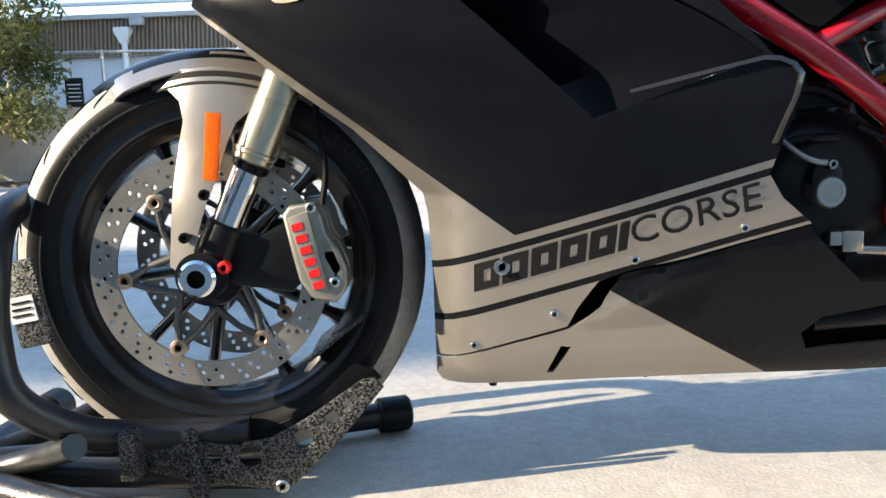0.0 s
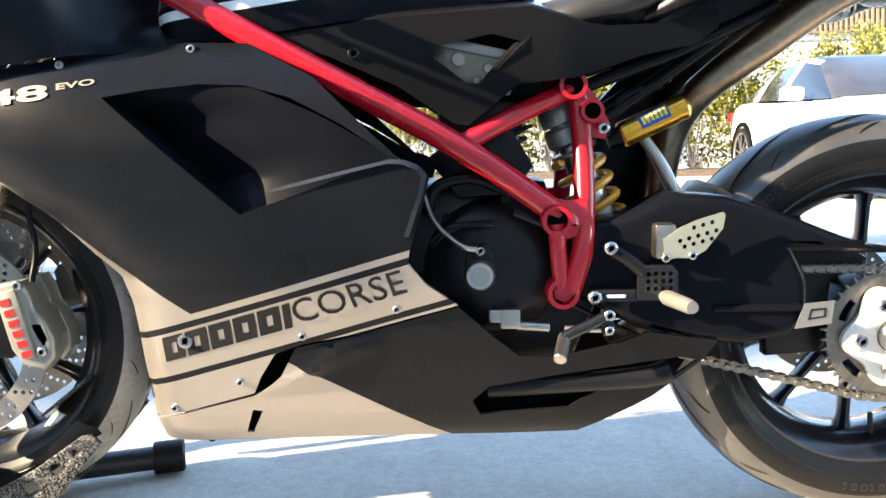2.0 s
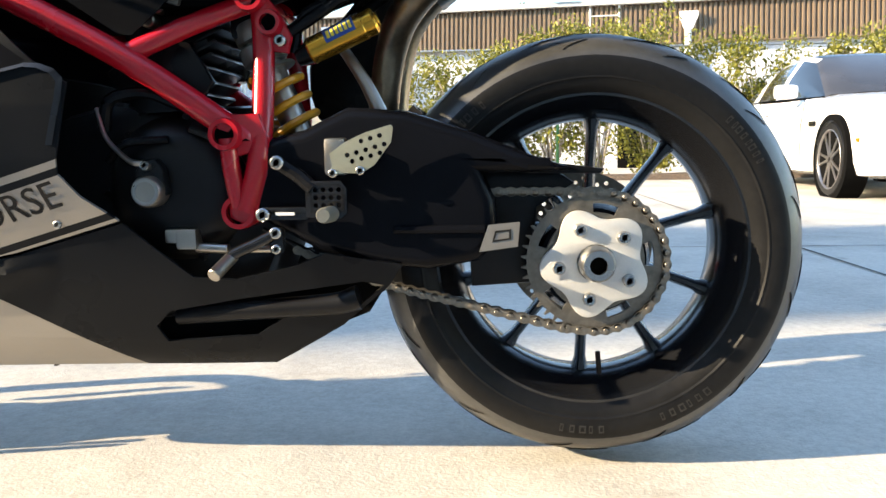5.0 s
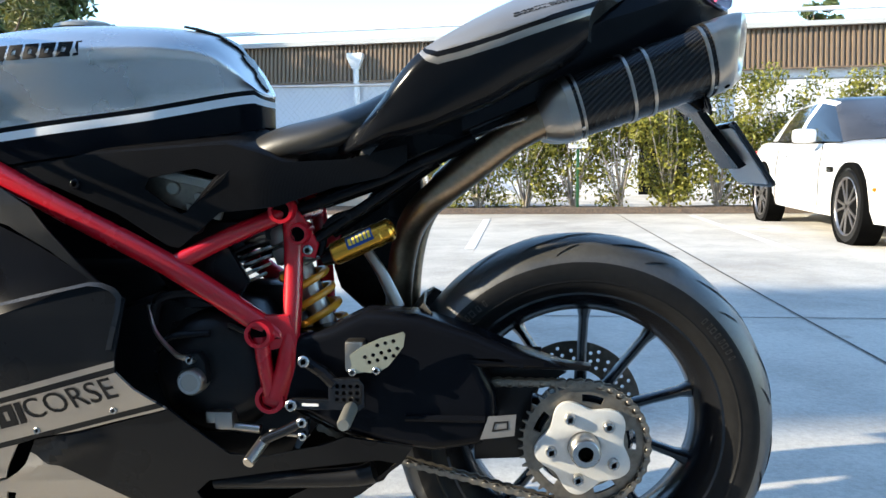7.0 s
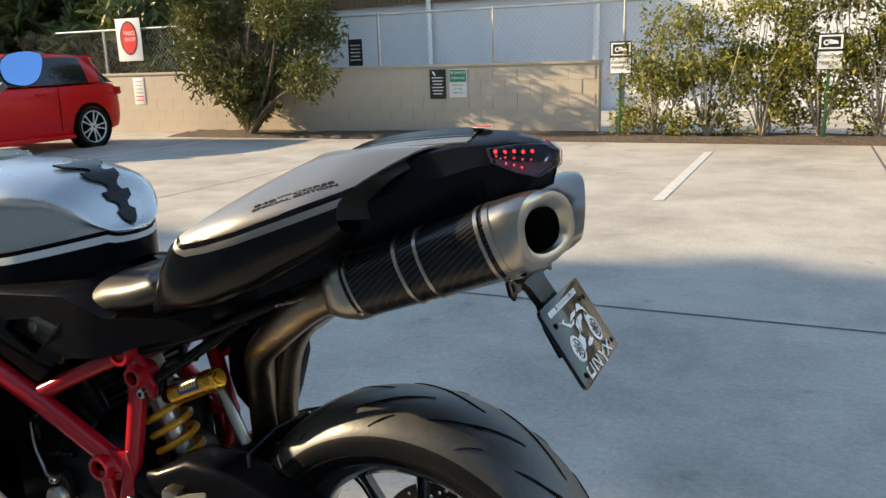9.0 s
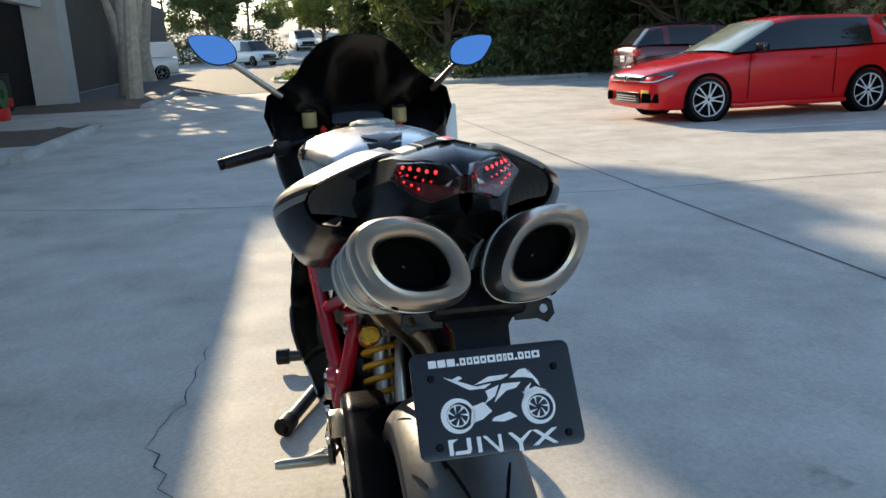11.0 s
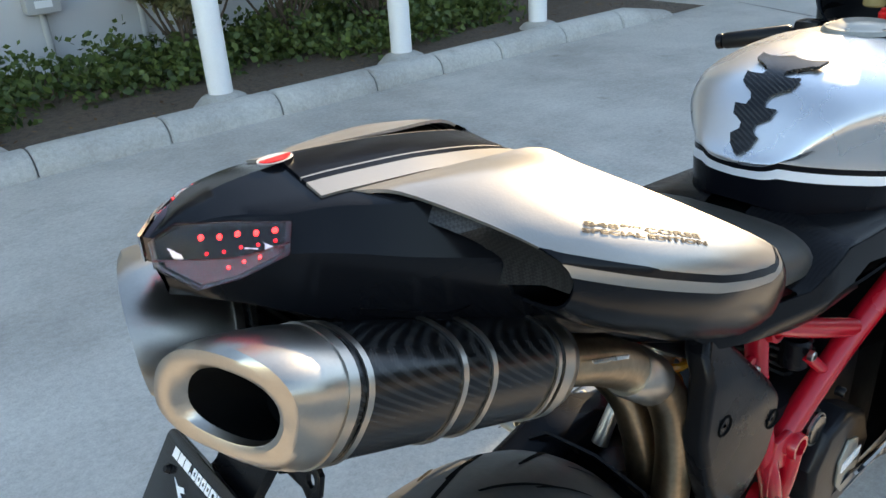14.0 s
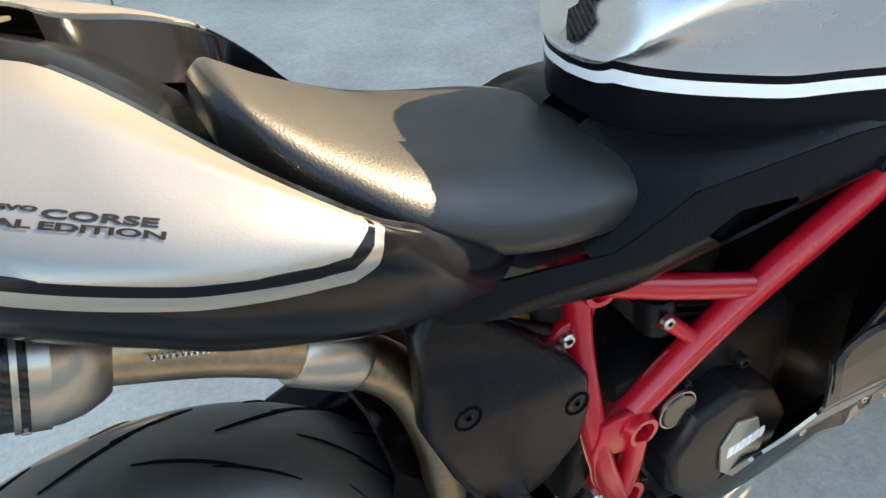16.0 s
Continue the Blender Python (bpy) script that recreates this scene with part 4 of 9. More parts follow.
# tank pad: a spine with pairs of fins
pad = [(0.0, 0.0), (0.006, 0.02), (0.0, 0.050), (0.016, 0.047), (0.031, 0.022), (0.038, 0.013), (0.047, 0.016), (0.046, 0.040), (0.062, 0.036), (0.074, 0.015), (0.080, 0.011), (0.088, 0.014), (0.087, 0.031), (0.101, 0.027), (0.110, 0.011), (0.116, 0.010), (0.122, 0.021), (0.135, 0.015), (0.146, 0.004), (0.146, 0.0)]
outline = [(u, v) for u, v in pad] + [(u, -v) for u, v in pad[-2:0:-1]]
bm = sheet(outline, lambda x, z: 0.0, step=0.012)
prof = curve([Vector((r[0], r[1])).to_3d() for r in TANK], 12)
run = [0.0]
for a, b in zip(prof, prof[1:]):
    run.append(run[-1] + (b - a).length)
start = next(i for i, p in enumerate(prof) if p.x > 0.772)
for v in bm.verts:
    u, y = v.co.x * 1.16, v.co.z * 0.92
    i = min(len(prof) - 2, next((j for j in range(start, len(prof)) if run[j] - run[start] >= u), len(prof) - 2))
    p = prof[i]
    d = (prof[i + 1] - prof[i]).normalized()
    nrm = Vector((-d.y, d.x))
    w = max(0.06, lerp([(r[0], r[2]) for r in TANK], p.x))
    sag = 0.07 * w * (abs(y) / w) ** 2.0 if w > 0 else 0
    v.co = (p.x + nrm.x * (0.004 - sag), y, p.y + nrm.y * (0.004 - sag))
part("tank_pad", thicken(bm, 0.004), M_CARBON, tank, "black carbon tank pad")
# --- side covers below the tank ---
COVER = [(0.40, 0.765), (0.49, 0.768), (0.69, 0.793), (0.88, 0.804), (0.93, 0.790), (0.965, 0.776), (1.06, 0.780), (1.15, 0.802), (1.150, 0.775), (1.115, 0.752), (1.04, 0.737), (0.95, 0.708), (0.865, 0.70), (0.795, 0.645), (0.775, 0.648), (0.70, 0.70), (0.60, 0.745), (0.50, 0.752)]
WINDOW = [(0.748, 0.738), (0.757, 0.754), (0.83, 0.768), (0.868, 0.757), (0.81, 0.70), (0.80, 0.698)]


def cover_y(x, z):
    return -(0.150 + 0.012 * math.sin(max(0.0, min(1.0, (z - 0.66) / 0.17)) * math.pi) - 0.14 * max(0.0, x - 0.93) * 1.4 - 0.018 * max(0, 0.55 - x) / 0.15)


def cover_tucked(x, z):
    """The right cover, its foot drawn in under the tank."""
    return cover_y(x, z) + 0.7 * max(0.0, 0.742 - z)


def window_parts(cover, s):
    """Cylinder head seen through the cover's window, and the rib behind it."""
    S = -s
    part("cylinder_head", box((0.80, 0.127 * S, 0.728), (0.13, 0.012, 0.05), 0.004, Matrix.Rotation(radians(17), 4, "Y")), M_CHAIN, cover, "grey cast cylinder head")
    part("head_cover", box((0.803, 0.130 * S, 0.752), (0.14, 0.02, 0.014), 0.003, Matrix.Rotation(radians(13), 4, "Y")), M_CALIPER, cover)
    for x, z, r, m in ((0.783, 0.737, 0.011, M_CALIPER), (0.824, 0.724, 0.007, M_CALIPER), (0.808, 0.708, 0.006, M_CHAIN), (0.845, 0.738, 0.005, M_BOLT)):
        part("core_plug", lathe([(0, 0.139 * S), (r * 0.8, 0.139 * S), (r, 0.137 * S), (r, 0.125 * S)], (x, 0, z), 20, closed=False), m, cover)
    part("cover_rib", loft([[(x - w, S * (y - 0.004), z + w * 0.5), (x, S * (y + h), z), (x + w, S * (y - 0.004), z - w * 0.6)] for x, y, z, w, h in ((0.806, 0.152, 0.690, 0.003, 0.002), (0.835, 0.156, 0.720, 0.006, 0.006), (0.865, 0.158, 0.748, 0.009, 0.009), (0.885, 0.157, 0.766, 0.008, 0.004))]), M_PLASTIC, cover)


def cover_paint(x, z):
    return 1


for s in (1, -1):
    bm = thicken(sheet(COVER, cover_y if s > 0 else cover_tucked, (), cover_paint, 0.02, [WINDOW]), 0.004)
    cover = part("side_cover", bm if s > 0 else mirrored(bm), [M_PLASTIC, M_CARBONFINE], bike, "black side cover with fine carbon weave", 28)
    if s > 0:
        window_parts(cover, s)
    else:
        # black panel in place of the shaded depth behind the window
        part("window_shade_panel", box((0.81, 0.108, 0.735), (0.16, 0.008, 0.09), 0.002), M_HOLE, cover)
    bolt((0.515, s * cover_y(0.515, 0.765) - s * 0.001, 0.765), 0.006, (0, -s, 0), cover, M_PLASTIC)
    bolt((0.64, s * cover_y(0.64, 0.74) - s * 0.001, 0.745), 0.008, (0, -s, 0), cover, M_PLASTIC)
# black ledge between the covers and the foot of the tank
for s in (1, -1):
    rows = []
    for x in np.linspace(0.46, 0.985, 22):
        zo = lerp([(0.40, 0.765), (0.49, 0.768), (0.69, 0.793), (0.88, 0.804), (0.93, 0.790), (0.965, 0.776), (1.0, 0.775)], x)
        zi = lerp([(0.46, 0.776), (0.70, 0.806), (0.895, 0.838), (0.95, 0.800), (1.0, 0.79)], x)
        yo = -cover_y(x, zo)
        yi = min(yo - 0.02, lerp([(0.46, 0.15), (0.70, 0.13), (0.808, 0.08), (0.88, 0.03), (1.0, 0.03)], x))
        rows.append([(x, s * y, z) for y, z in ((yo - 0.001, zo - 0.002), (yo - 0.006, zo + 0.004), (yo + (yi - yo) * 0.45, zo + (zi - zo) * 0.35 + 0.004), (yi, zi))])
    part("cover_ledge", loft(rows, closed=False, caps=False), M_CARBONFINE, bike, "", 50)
# plain black block, also gives the shade under the tank
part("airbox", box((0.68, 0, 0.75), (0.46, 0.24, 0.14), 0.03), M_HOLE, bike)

# --- seat ---
SEAT = [(0.872, 0.795, 0.085), (0.905, 0.816, 0.122), (0.95, 0.832, 0.138), (1.02, 0.848, 0.146), (1.08, 0.868, 0.142), (1.13, 0.894, 0.134), (1.17, 0.922, 0.112), (1.20, 0.947, 0.090), (1.217, 0.960, 0.070), (1.232, 0.955, 0.052)]
rings = []
for p in curve([Vector(r) for r in SEAT], 4):
    x, z, w = p
    ring = [(x, w * math.copysign(abs(math.cos(a)) ** 0.55, math.cos(a)), z - 0.022 + (0.026 if math.sin(a) > 0 else 0.040) * math.copysign(abs(math.sin(a)) ** 0.75, math.sin(a)) - (0.012 * abs(math.cos(a)) ** 3)) for a in (2 * math.pi * k / 28 for k in range(28))]
    rings.append(ring)
part("seat", loft(rings), M_SEAT, bike, "black grained vinyl rider seat", 60)
part("seat_base", loft([[(x, -w, z), (x, w, z), (x, w * 0.9, z - 0.03), (x, -w * 0.9, z - 0.03)] for x, w, z in ((0.87, 0.10, 0.775), (0.95, 0.136, 0.785), (1.03, 0.134, 0.800), (1.09, 0.112, 0.826), (1.2, 0.10, 0.88), (1.34, 0.08, 0.94))]), M_PLASTIC, bike)

# --- tail ---
def drape(b, tri, origin, n, off):
    """Lay lettering on a skin of triangles, moving it along n alone."""
    nv = np.array(n)
    e1, e2 = tri[:, 1] - tri[:, 0], tri[:, 2] - tri[:, 0]
    h = np.cross(nv, e2)
    det = (e1 * h).sum(1)
    det[np.abs(det) < 1e-14] = 1e-14
    for v in b.verts:
        d = np.array(v.co) - tri[:, 0]
        u = (d * h).sum(1) / det
        q = np.cross(d, e1)
        w = q @ nv / det
        t = (e2 * q).sum(1) / det
        t = t[(u > -1e-5) & (w > -1e-5) & (u + w < 1 + 1e-5) & (np.abs(t) < 0.03)]
        if len(t):
            v.co += n * (float(t.max()) + off + 2 * (v.co - origin).dot(n))


# brand marks on the tank's flanks, slanting blocks in one line
tank.data.calc_loop_triangles()
skin = np.array([[tuple(tank.data.vertices[v].co) for v in t.vertices] for t in tank.data.loop_triangles])
for s in (1, -1):
    for k in range(6):
        x0, z0 = 0.528 + 0.0245 * k, 0.930 + 0.0016 * k
        wd = 0.0205 if k < 5 else 0.008
        pts = [(x0, z0), (x0 + wd, z0 + 0.0014), (x0 + wd + 0.003, z0 + 0.0244), (x0 + 0.003, z0 + 0.023)]
        hole = [(x0 + 0.0075, z0 + 0.0075), (x0 + 0.014, z0 + 0.008), (x0 + 0.0153, z0 + 0.0165), (x0 + 0.0088, z0 + 0.016)]
        bm = flat([pts, hole] if k < 5 else [pts], 0.0002, side(0))
        for v in bm.verts:
            v.co.y -= 0.17
        drape(bm, skin, Vector((0, -0.17, 0)), Vector((0, -1, 0)), 0.0018)
        part("brand_mark", bm if s > 0 else mirrored(bm), M_DECAL, tank)


INNER = [(1.048, 0.112, 0.800), (1.085, 0.141, 0.828), (1.123, 0.165, 0.864), (1.148, 0.182, 0.894), (1.186, 0.199, 0.928), (1.24, 0.160, 0.966), (1.30, 0.082, 1.006), (1.34, 0.064, 1.030), (1.40, 0.060, 1.036), (1.46, 0.058, 1.040), (1.525, 0.056, 1.044)]
CREST = [(1.046, 0.118, 0.798), (1.085, 0.151, 0.826), (1.123, 0.176, 0.862), (1.148, 0.192, 0.892), (1.186, 0.207, 0.926), (1.24, 0.187, 0.962), (1.30, 0.143, 0.999), (1.34, 0.122, 1.015), (1.40, 0.106, 1.030), (1.445, 0.096, 1.035), (1.490, 0.085, 1.037)]
RIDGE = [(1.045, 0.120, 0.793), (1.085, 0.158, 0.814), (1.123, 0.186, 0.846), (1.155, 0.204, 0.876), (1.19, 0.215, 0.903), (1.235, 0.220, 0.928), (1.285, 0.219, 0.949), (1.335, 0.209, 0.965), (1.375, 0.195, 0.977), (1.405, 0.180, 0.985), (1.426, 0.167, 0.991)]
BOWL = [(1.046, 0.118, 0.787), (1.085, 0.150, 0.795), (1.123, 0.168, 0.806), (1.155, 0.177, 0.814), (1.19, 0.182, 0.824), (1.235, 0.184, 0.842), (1.285, 0.182, 0.862), (1.32, 0.177, 0.880), (1.36, 0.170, 0.900), (1.395, 0.162, 0.920), (1.416, 0.158, 0.938)]
UNDER = [(1.05, 0.095, 0.783), (1.085, 0.11, 0.783), (1.123, 0.118, 0.786), (1.155, 0.122, 0.792), (1.19, 0.124, 0.802), (1.235, 0.124, 0.82), (1.285, 0.122, 0.84), (1.32, 0.118, 0.858), (1.36, 0.112, 0.878), (1.395, 0.108, 0.898), (1.41, 0.106, 0.908)]
BOWL = [(x, y, z + 0.008 * min(1.0, (x - 1.046) / 0.08)) for x, y, z in BOWL]
UNDER = [(x, y - 0.022 * min(1.0, (x - 1.05) / 0.06), z + 0.024 * min(1.0, (x - 1.05) / 0.06)) for x, y, z in UNDER]
cols = [curve(c, 4) for c in (INNER, CREST, RIDGE, BOWL, UNDER)]
rings = [curve([c[i] for c in cols], 6) for i in range(len(cols[0]))]
BELT = [(1.14, 1.03), (1.165, 0.972), (1.18, 0.943), (1.192, 0.930), (1.208, 0.926), (1.23, 0.931), (1.25, 0.936), (1.294, 0.949), (1.366, 0.975), (1.45, 1.006)]


bm = loft([r[:2] + [r[1].lerp(r[2], 0.5)] + r[2:] for r in rings], closed=False, caps=False)
steps = [((0.5 * (a[0] + b[0]), 0.5 * (a[1] + b[1])), (b[1] - a[1]) / (b[0] - a[0]), a[0], b[0]) for a, b in zip(BELT, BELT[1:])]
for k in (-0.016, -0.007, 0.0):
    for (mx, mz), slope, x0, x1 in steps:
        near = [f for f in bm.faces if x0 - 0.02 < f.calc_center_median().x < x1 + 0.02]
        geo = near + list({e for f in near for e in f.edges}) + list({v for f in near for v in f.verts})
        bmesh.ops.bisect_plane(bm, geom=geo, plane_co=(mx, 0, mz + k), plane_no=(-slope, 0, 1))
for f in bm.faces:
    c = f.calc_center_median()
    d = c.z - lerp(BELT, c.x)
    f.material_index = 1 if c.x > 1.12 and (d > 0 or (-0.016 < d < -0.007 and c.x > 1.16)) else 0
edge = [rings[-1][j] for j in range(len(rings[-1]))]
for s in (1, -1):
    b = bm.copy() if s > 0 else mirrored(bm)
    cowl = part("tail_cowl", thicken(b, -0.003), [M_TAILBLACK, M_SILVER], bike, "matte silver tail cowl with black lower half", 40)
    # dark inner wall dropping from the cowl's inner edge to the seat
    wall = [[Vector((p.x, p.y * s, p.z)) for p in (r[0], r[0] + Vector((0.0, -0.004, 0.003)), r[0] + Vector((-0.004, -0.012, 0.0)), r[0] + Vector((-0.006, -0.020, -0.035)), r[0] + Vector((-0.006, -0.022, -0.055)))] for r in rings[2:27]]
    part("cowl_inner_wall", loft(wall, closed=False, caps=False), M_GLOSSBLACK, cowl)
    # mesh vent closing the gap between the cowl's trailing edge and the tail
    inner = [Vector((edge[j].x + 0.012, min(edge[j].y - 0.018, 0.106), edge[j].z - 0.008)) for j in range(5, 17)]
    mid = [edge[j].lerp(inner[j - 5], 0.5) + Vector((-0.012, 0, 0.0)) for j in range(5, 17)]
    vent = [[Vector((p.x, p.y * s, p.z)) for p in row] for row in ([edge[j] + Vector((-0.004, -0.003, 0)) for j in range(5, 17)], mid, inner)]
    part("vent_mesh", loft(vent, closed=False, caps=False), M_MESH, cowl, "black mesh side vent")
    for lo, hi in ((0.30, 0.48), (0.62, 0.70)):
        ribbon = [[Vector((q.x, q.y * s, q.z + 0.0009)) for q in (r[0].lerp(r[6], lo), r[0].lerp(r[6], hi))] for r in rings[12:30]]
        part("pinstripe", loft(ribbon, closed=False, caps=False), M_DECAL, cowl)
    # model name on the flank, lying on the skin
    cowl.data.calc_loop_triangles()
    skin = np.array([[tuple(cowl.data.vertices[v].co) for v in t.vertices] for t in cowl.data.loop_triangles])
    a = Vector((1.350 if s > 0 else 1.366, 0.197 * s, 1.0005))
    ux = Vector((-0.101, 0.045, -0.030)).normalized() if s > 0 else Vector((0.101, 0.045, 0.030)).normalized()
    uz = Vector((0.10, -0.62 * s, 0.78)).normalized()
    uz = (uz - ux * uz.dot(ux)).normalized()
    m = Matrix((ux, uz, ux.cross(uz))).transposed().to_4x4()
    for text, du, dv, size, wide in (("SPECIAL", -0.0300, -0.0012, 0.0055, 2.75), ("EDITION", 0.0300, -0.0012, 0.0055, 2.75), ("848", -0.0385, 0.0050, 0.0065, 3.2), ("EVO", -0.0115, 0.0068, 0.0034, 3.0), ("CORSE", 0.0275, 0.0050, 0.0065, 2.75)):
        seat_at = a + uz * dv + ux * du
        b = words(text, size, Matrix.Translation(seat_at) @ m, 0.00003, "CENTER", wide, bold=0.0002)
        drape(b, skin, seat_at, ux.cross(uz), 0.0005)
        part("lettering", b, M_DECAL, cowl)
bm.free()

# tray closing the underside between the cowl's halves
part("inner_bulkhead", box((1.33, 0, 0.945), (0.006, 0.236, 0.09), 0.002), M_PLASTIC, bike)
part("undertray", loft([[(x, -y, z), (x, y, z), (x, y * 0.97, z - 0.006), (x, -y * 0.97, z - 0.006)] for x, y, z in [(p[0], p[1] + 0.012, p[2] + 0.006) for p in UNDER] + [(1.47, 0.095, 0.935), (1.54, 0.075, 0.962)]]), M_PLASTIC, bike)

part("underseat_tray", loft([[(x, -0.062, a), (x, 0.062, a), (x, 0.066, b), (x, -0.066, b)] for x, a, b in ((0.99, 0.740, 0.785), (1.10, 0.768, 0.812), (1.22, 0.806, 0.850), (1.34, 0.846, 0.905))]), M_PLASTIC, bike)

# black tail body: top centre, upper edge, crease, underside
SPINE = [(1.235, 0.0, 0.930), (1.30, 0.0, 1.00), (1.36, 0.0, 1.036), (1.43, 0.0, 1.052), (1.50, 0.0, 1.060), (1.55, 0.0, 1.062), (1.59, 0.0, 1.060), (1.615, 0.0, 1.055), (1.635, 0.0, 1.048), (1.655, 0.0, 1.036)]
UPPER = [(1.235, 0.09, 0.922), (1.30, 0.085, 0.985), (1.36, 0.088, 1.010), (1.43, 0.088, 1.028), (1.50, 0.080, 1.037), (1.545, 0.066, 1.045), (1.582, 0.056, 1.047), (1.612, 0.036, 1.048), (1.634, 0.020, 1.044), (1.654, 0.006, 1.034)]
CREASE = [(1.235, 0.122, 0.88), (1.30, 0.125, 0.920), (1.36, 0.122, 0.948), (1.43, 0.112, 0.974), (1.50, 0.098, 0.996), (1.55, 0.085, 1.013), (1.588, 0.072, 1.022), (1.616, 0.050, 1.016), (1.637, 0.033, 1.009), (1.653, 0.008, 1.006)]
BELOW = [(1.235, 0.105, 0.82), (1.30, 0.105, 0.845), (1.36, 0.098, 0.868), (1.43, 0.088, 0.896), (1.50, 0.076, 0.926), (1.55, 0.066, 0.950), (1.59, 0.056, 0.972), (1.614, 0.043, 0.984), (1.634, 0.026, 0.990), (1.651, 0.006, 0.998)]
KEEL = [(x, 0.0, z - 0.008) for x, y, z in BELOW]
cols = [curve(c, 4) for c in (SPINE, UPPER, CREASE, BELOW, KEEL)]
half = []
for i in range(len(cols[0])):
    q = [c[i] for c in cols]
    ring = []
    for a, b in zip(q, q[1:]):
        ring += [a.lerp(b, t) for t in (0.04, 0.35, 0.65, 0.96)]
    half.append(ring + [q[-1]])
tail = part("tail_body", loft([[Vector((p.x, -p.y, p.z)) for p in r[:0:-1]] + r for r in half], closed=False, caps=False), M_TAILBLACK, bike, "black tail section with side creases", 22)
# raised cover panel with its centre stripe
top = []
for i in range(8, 21):
    x, z0 = cols[0][i].x, cols[0][i].z
    w = min(0.056, cols[1][i].y * 0.86)
    zs = cols[1][i].z
    top.append([Vector((x - 0.03 * (abs(t) ** 2) * max(0.0, (12 - i) / 4), t * w, z0 + (zs - z0) * abs(t) * w / max(cols[1][i].y, 0.05) + 0.0025)) for t in (-1, -0.72, -0.66, -0.55, -0.52, 0, 0.52, 0.55, 0.66, 0.72, 1)])
bm = loft(top, closed=False, caps=False)
for k, f in enumerate(bm.faces):
    f.material_index = {4: 0, 5: 0, 2: 0, 7: 0}.get(k % 10, 1)
part("cowl_panel", thicken(bm, 0.003), [M_BLACK, M_SILVER], bike, "silver tail top panel with black centre stripe", 40)
# tail lamps
for s in (1, -1):
    q = [Vector((x, y * s, z)) for x, y, z in ((1.579, 0.062, 1.042), (1.613, 0.038, 1.046), (1.641, 0.012, 1.045), (1.657, 0.005, 1.035), (1.657, 0.006, 1.016), (1.641, 0.035, 1.004), (1.618, 0.054, 1.011), (1.590, 0.074, 1.026))]
    nrm = Vector((0.62, 0.78 * s, 0.12)).normalized()
    mid = sum(q, Vector()) / 8
    lamp = part("tail_lamp", loft([[v - nrm * 0.014 for v in q], [v + nrm * 0.001 for v in q], [mid + (v - mid) * 0.93 + nrm * 0.001 for v in q], [mid + (v - mid) * 0.9 - nrm * 0.004 for v in q]]), M_REDLENS, tail, "smoked tail lamp with lit red diodes")
    part("reflector", loft([[mid + (v - mid) * 0.9 - nrm * 0.0035 for v in q], [mid + (v - mid) * 0.86 - nrm * 0.003 for v in q]]), M_LAMPDARK, lamp)
    part("lens", loft([[mid + (v - mid) * 1.02 + nrm * 0.003 for v in q], [mid + (v - mid) * 0.95 + nrm * 0.0065 for v in q]]), M_SMOKE, lamp)
    part("chrome_divider", tube([q[0].lerp(q[7], 0.66) + nrm * 0.0015, q[1].lerp(q[6], 0.64) + nrm * 0.002, q[3].lerp(q[4], 0.72) + nrm * 0.002], 0.0006, 8, 4), M_REDLAMPLENS, lamp)
    for i in range(5):
        u = 0.14 + 0.165 * i
        a, b = q[0].lerp(q[2], u), q[7].lerp(q[5], u)
        for v, r, lit in ((0.24, 0.0023, M_LED), (0.52, 0.0014, M_LEDLOW), (0.82, 0.0014, M_LED)):
            if v > 0.7 and i not in (1, 2, 3):
                continue
            p = a.lerp(b, v + 0.02 * (i % 2)) + nrm * 0.0008
            part("led", lathe([(0, -r * 0.8), (r * 0.7, -r * 0.55), (r, 0), (r * 0.7, r * 0.55), (0, r * 0.8)], p, 10, "y", False), lit, lamp)
    low = [q[4], q[5], q[6], q[7], q[7].lerp(q[0], 0.30), q[6].lerp(q[1], 0.34), q[4].lerp(q[3], 0.26)]
    lm = sum(low, Vector()) / 7
    part("red_reflector", loft([[lm + (v - lm) * 0.9 - nrm * 0.002 for v in low], [lm + (v - lm) * 0.84 + nrm * 0.0004 for v in low]]), M_REDLAMPLENS, lamp)
# badge on top of the tail
bt = Matrix.Translation((1.552, -0.002, 1.0645)) @ Matrix.Rotation(radians(1), 4, "Y") @ Matrix.Scale(0.8, 4)
part("badge", flat([[(0.018 * math.cos(a), 0.013 * math.sin(a)) for a in np.linspace(0, 2 * math.pi, 24)[:-1]]], 0.0008, bt), M_HUB, tail)
part("badge_colour", flat([[(0.016 * math.cos(a), 0.011 * math.sin(a)) for a in np.linspace(-0.1, math.pi + 0.1, 14)]], 0.0014, bt @ Matrix.Translation((0, 0, 0.0008))), M_REDPAINT, tail)
for x in (1.52, 1.56):
    part("tail_screw", lathe([(0, 0.0), (0.005, 0.0), (0.006, -0.004)], (x, 0.060, 0.945 + (x - 1.52) * 0.4), 12, "y", False), M_BOLT, tail)

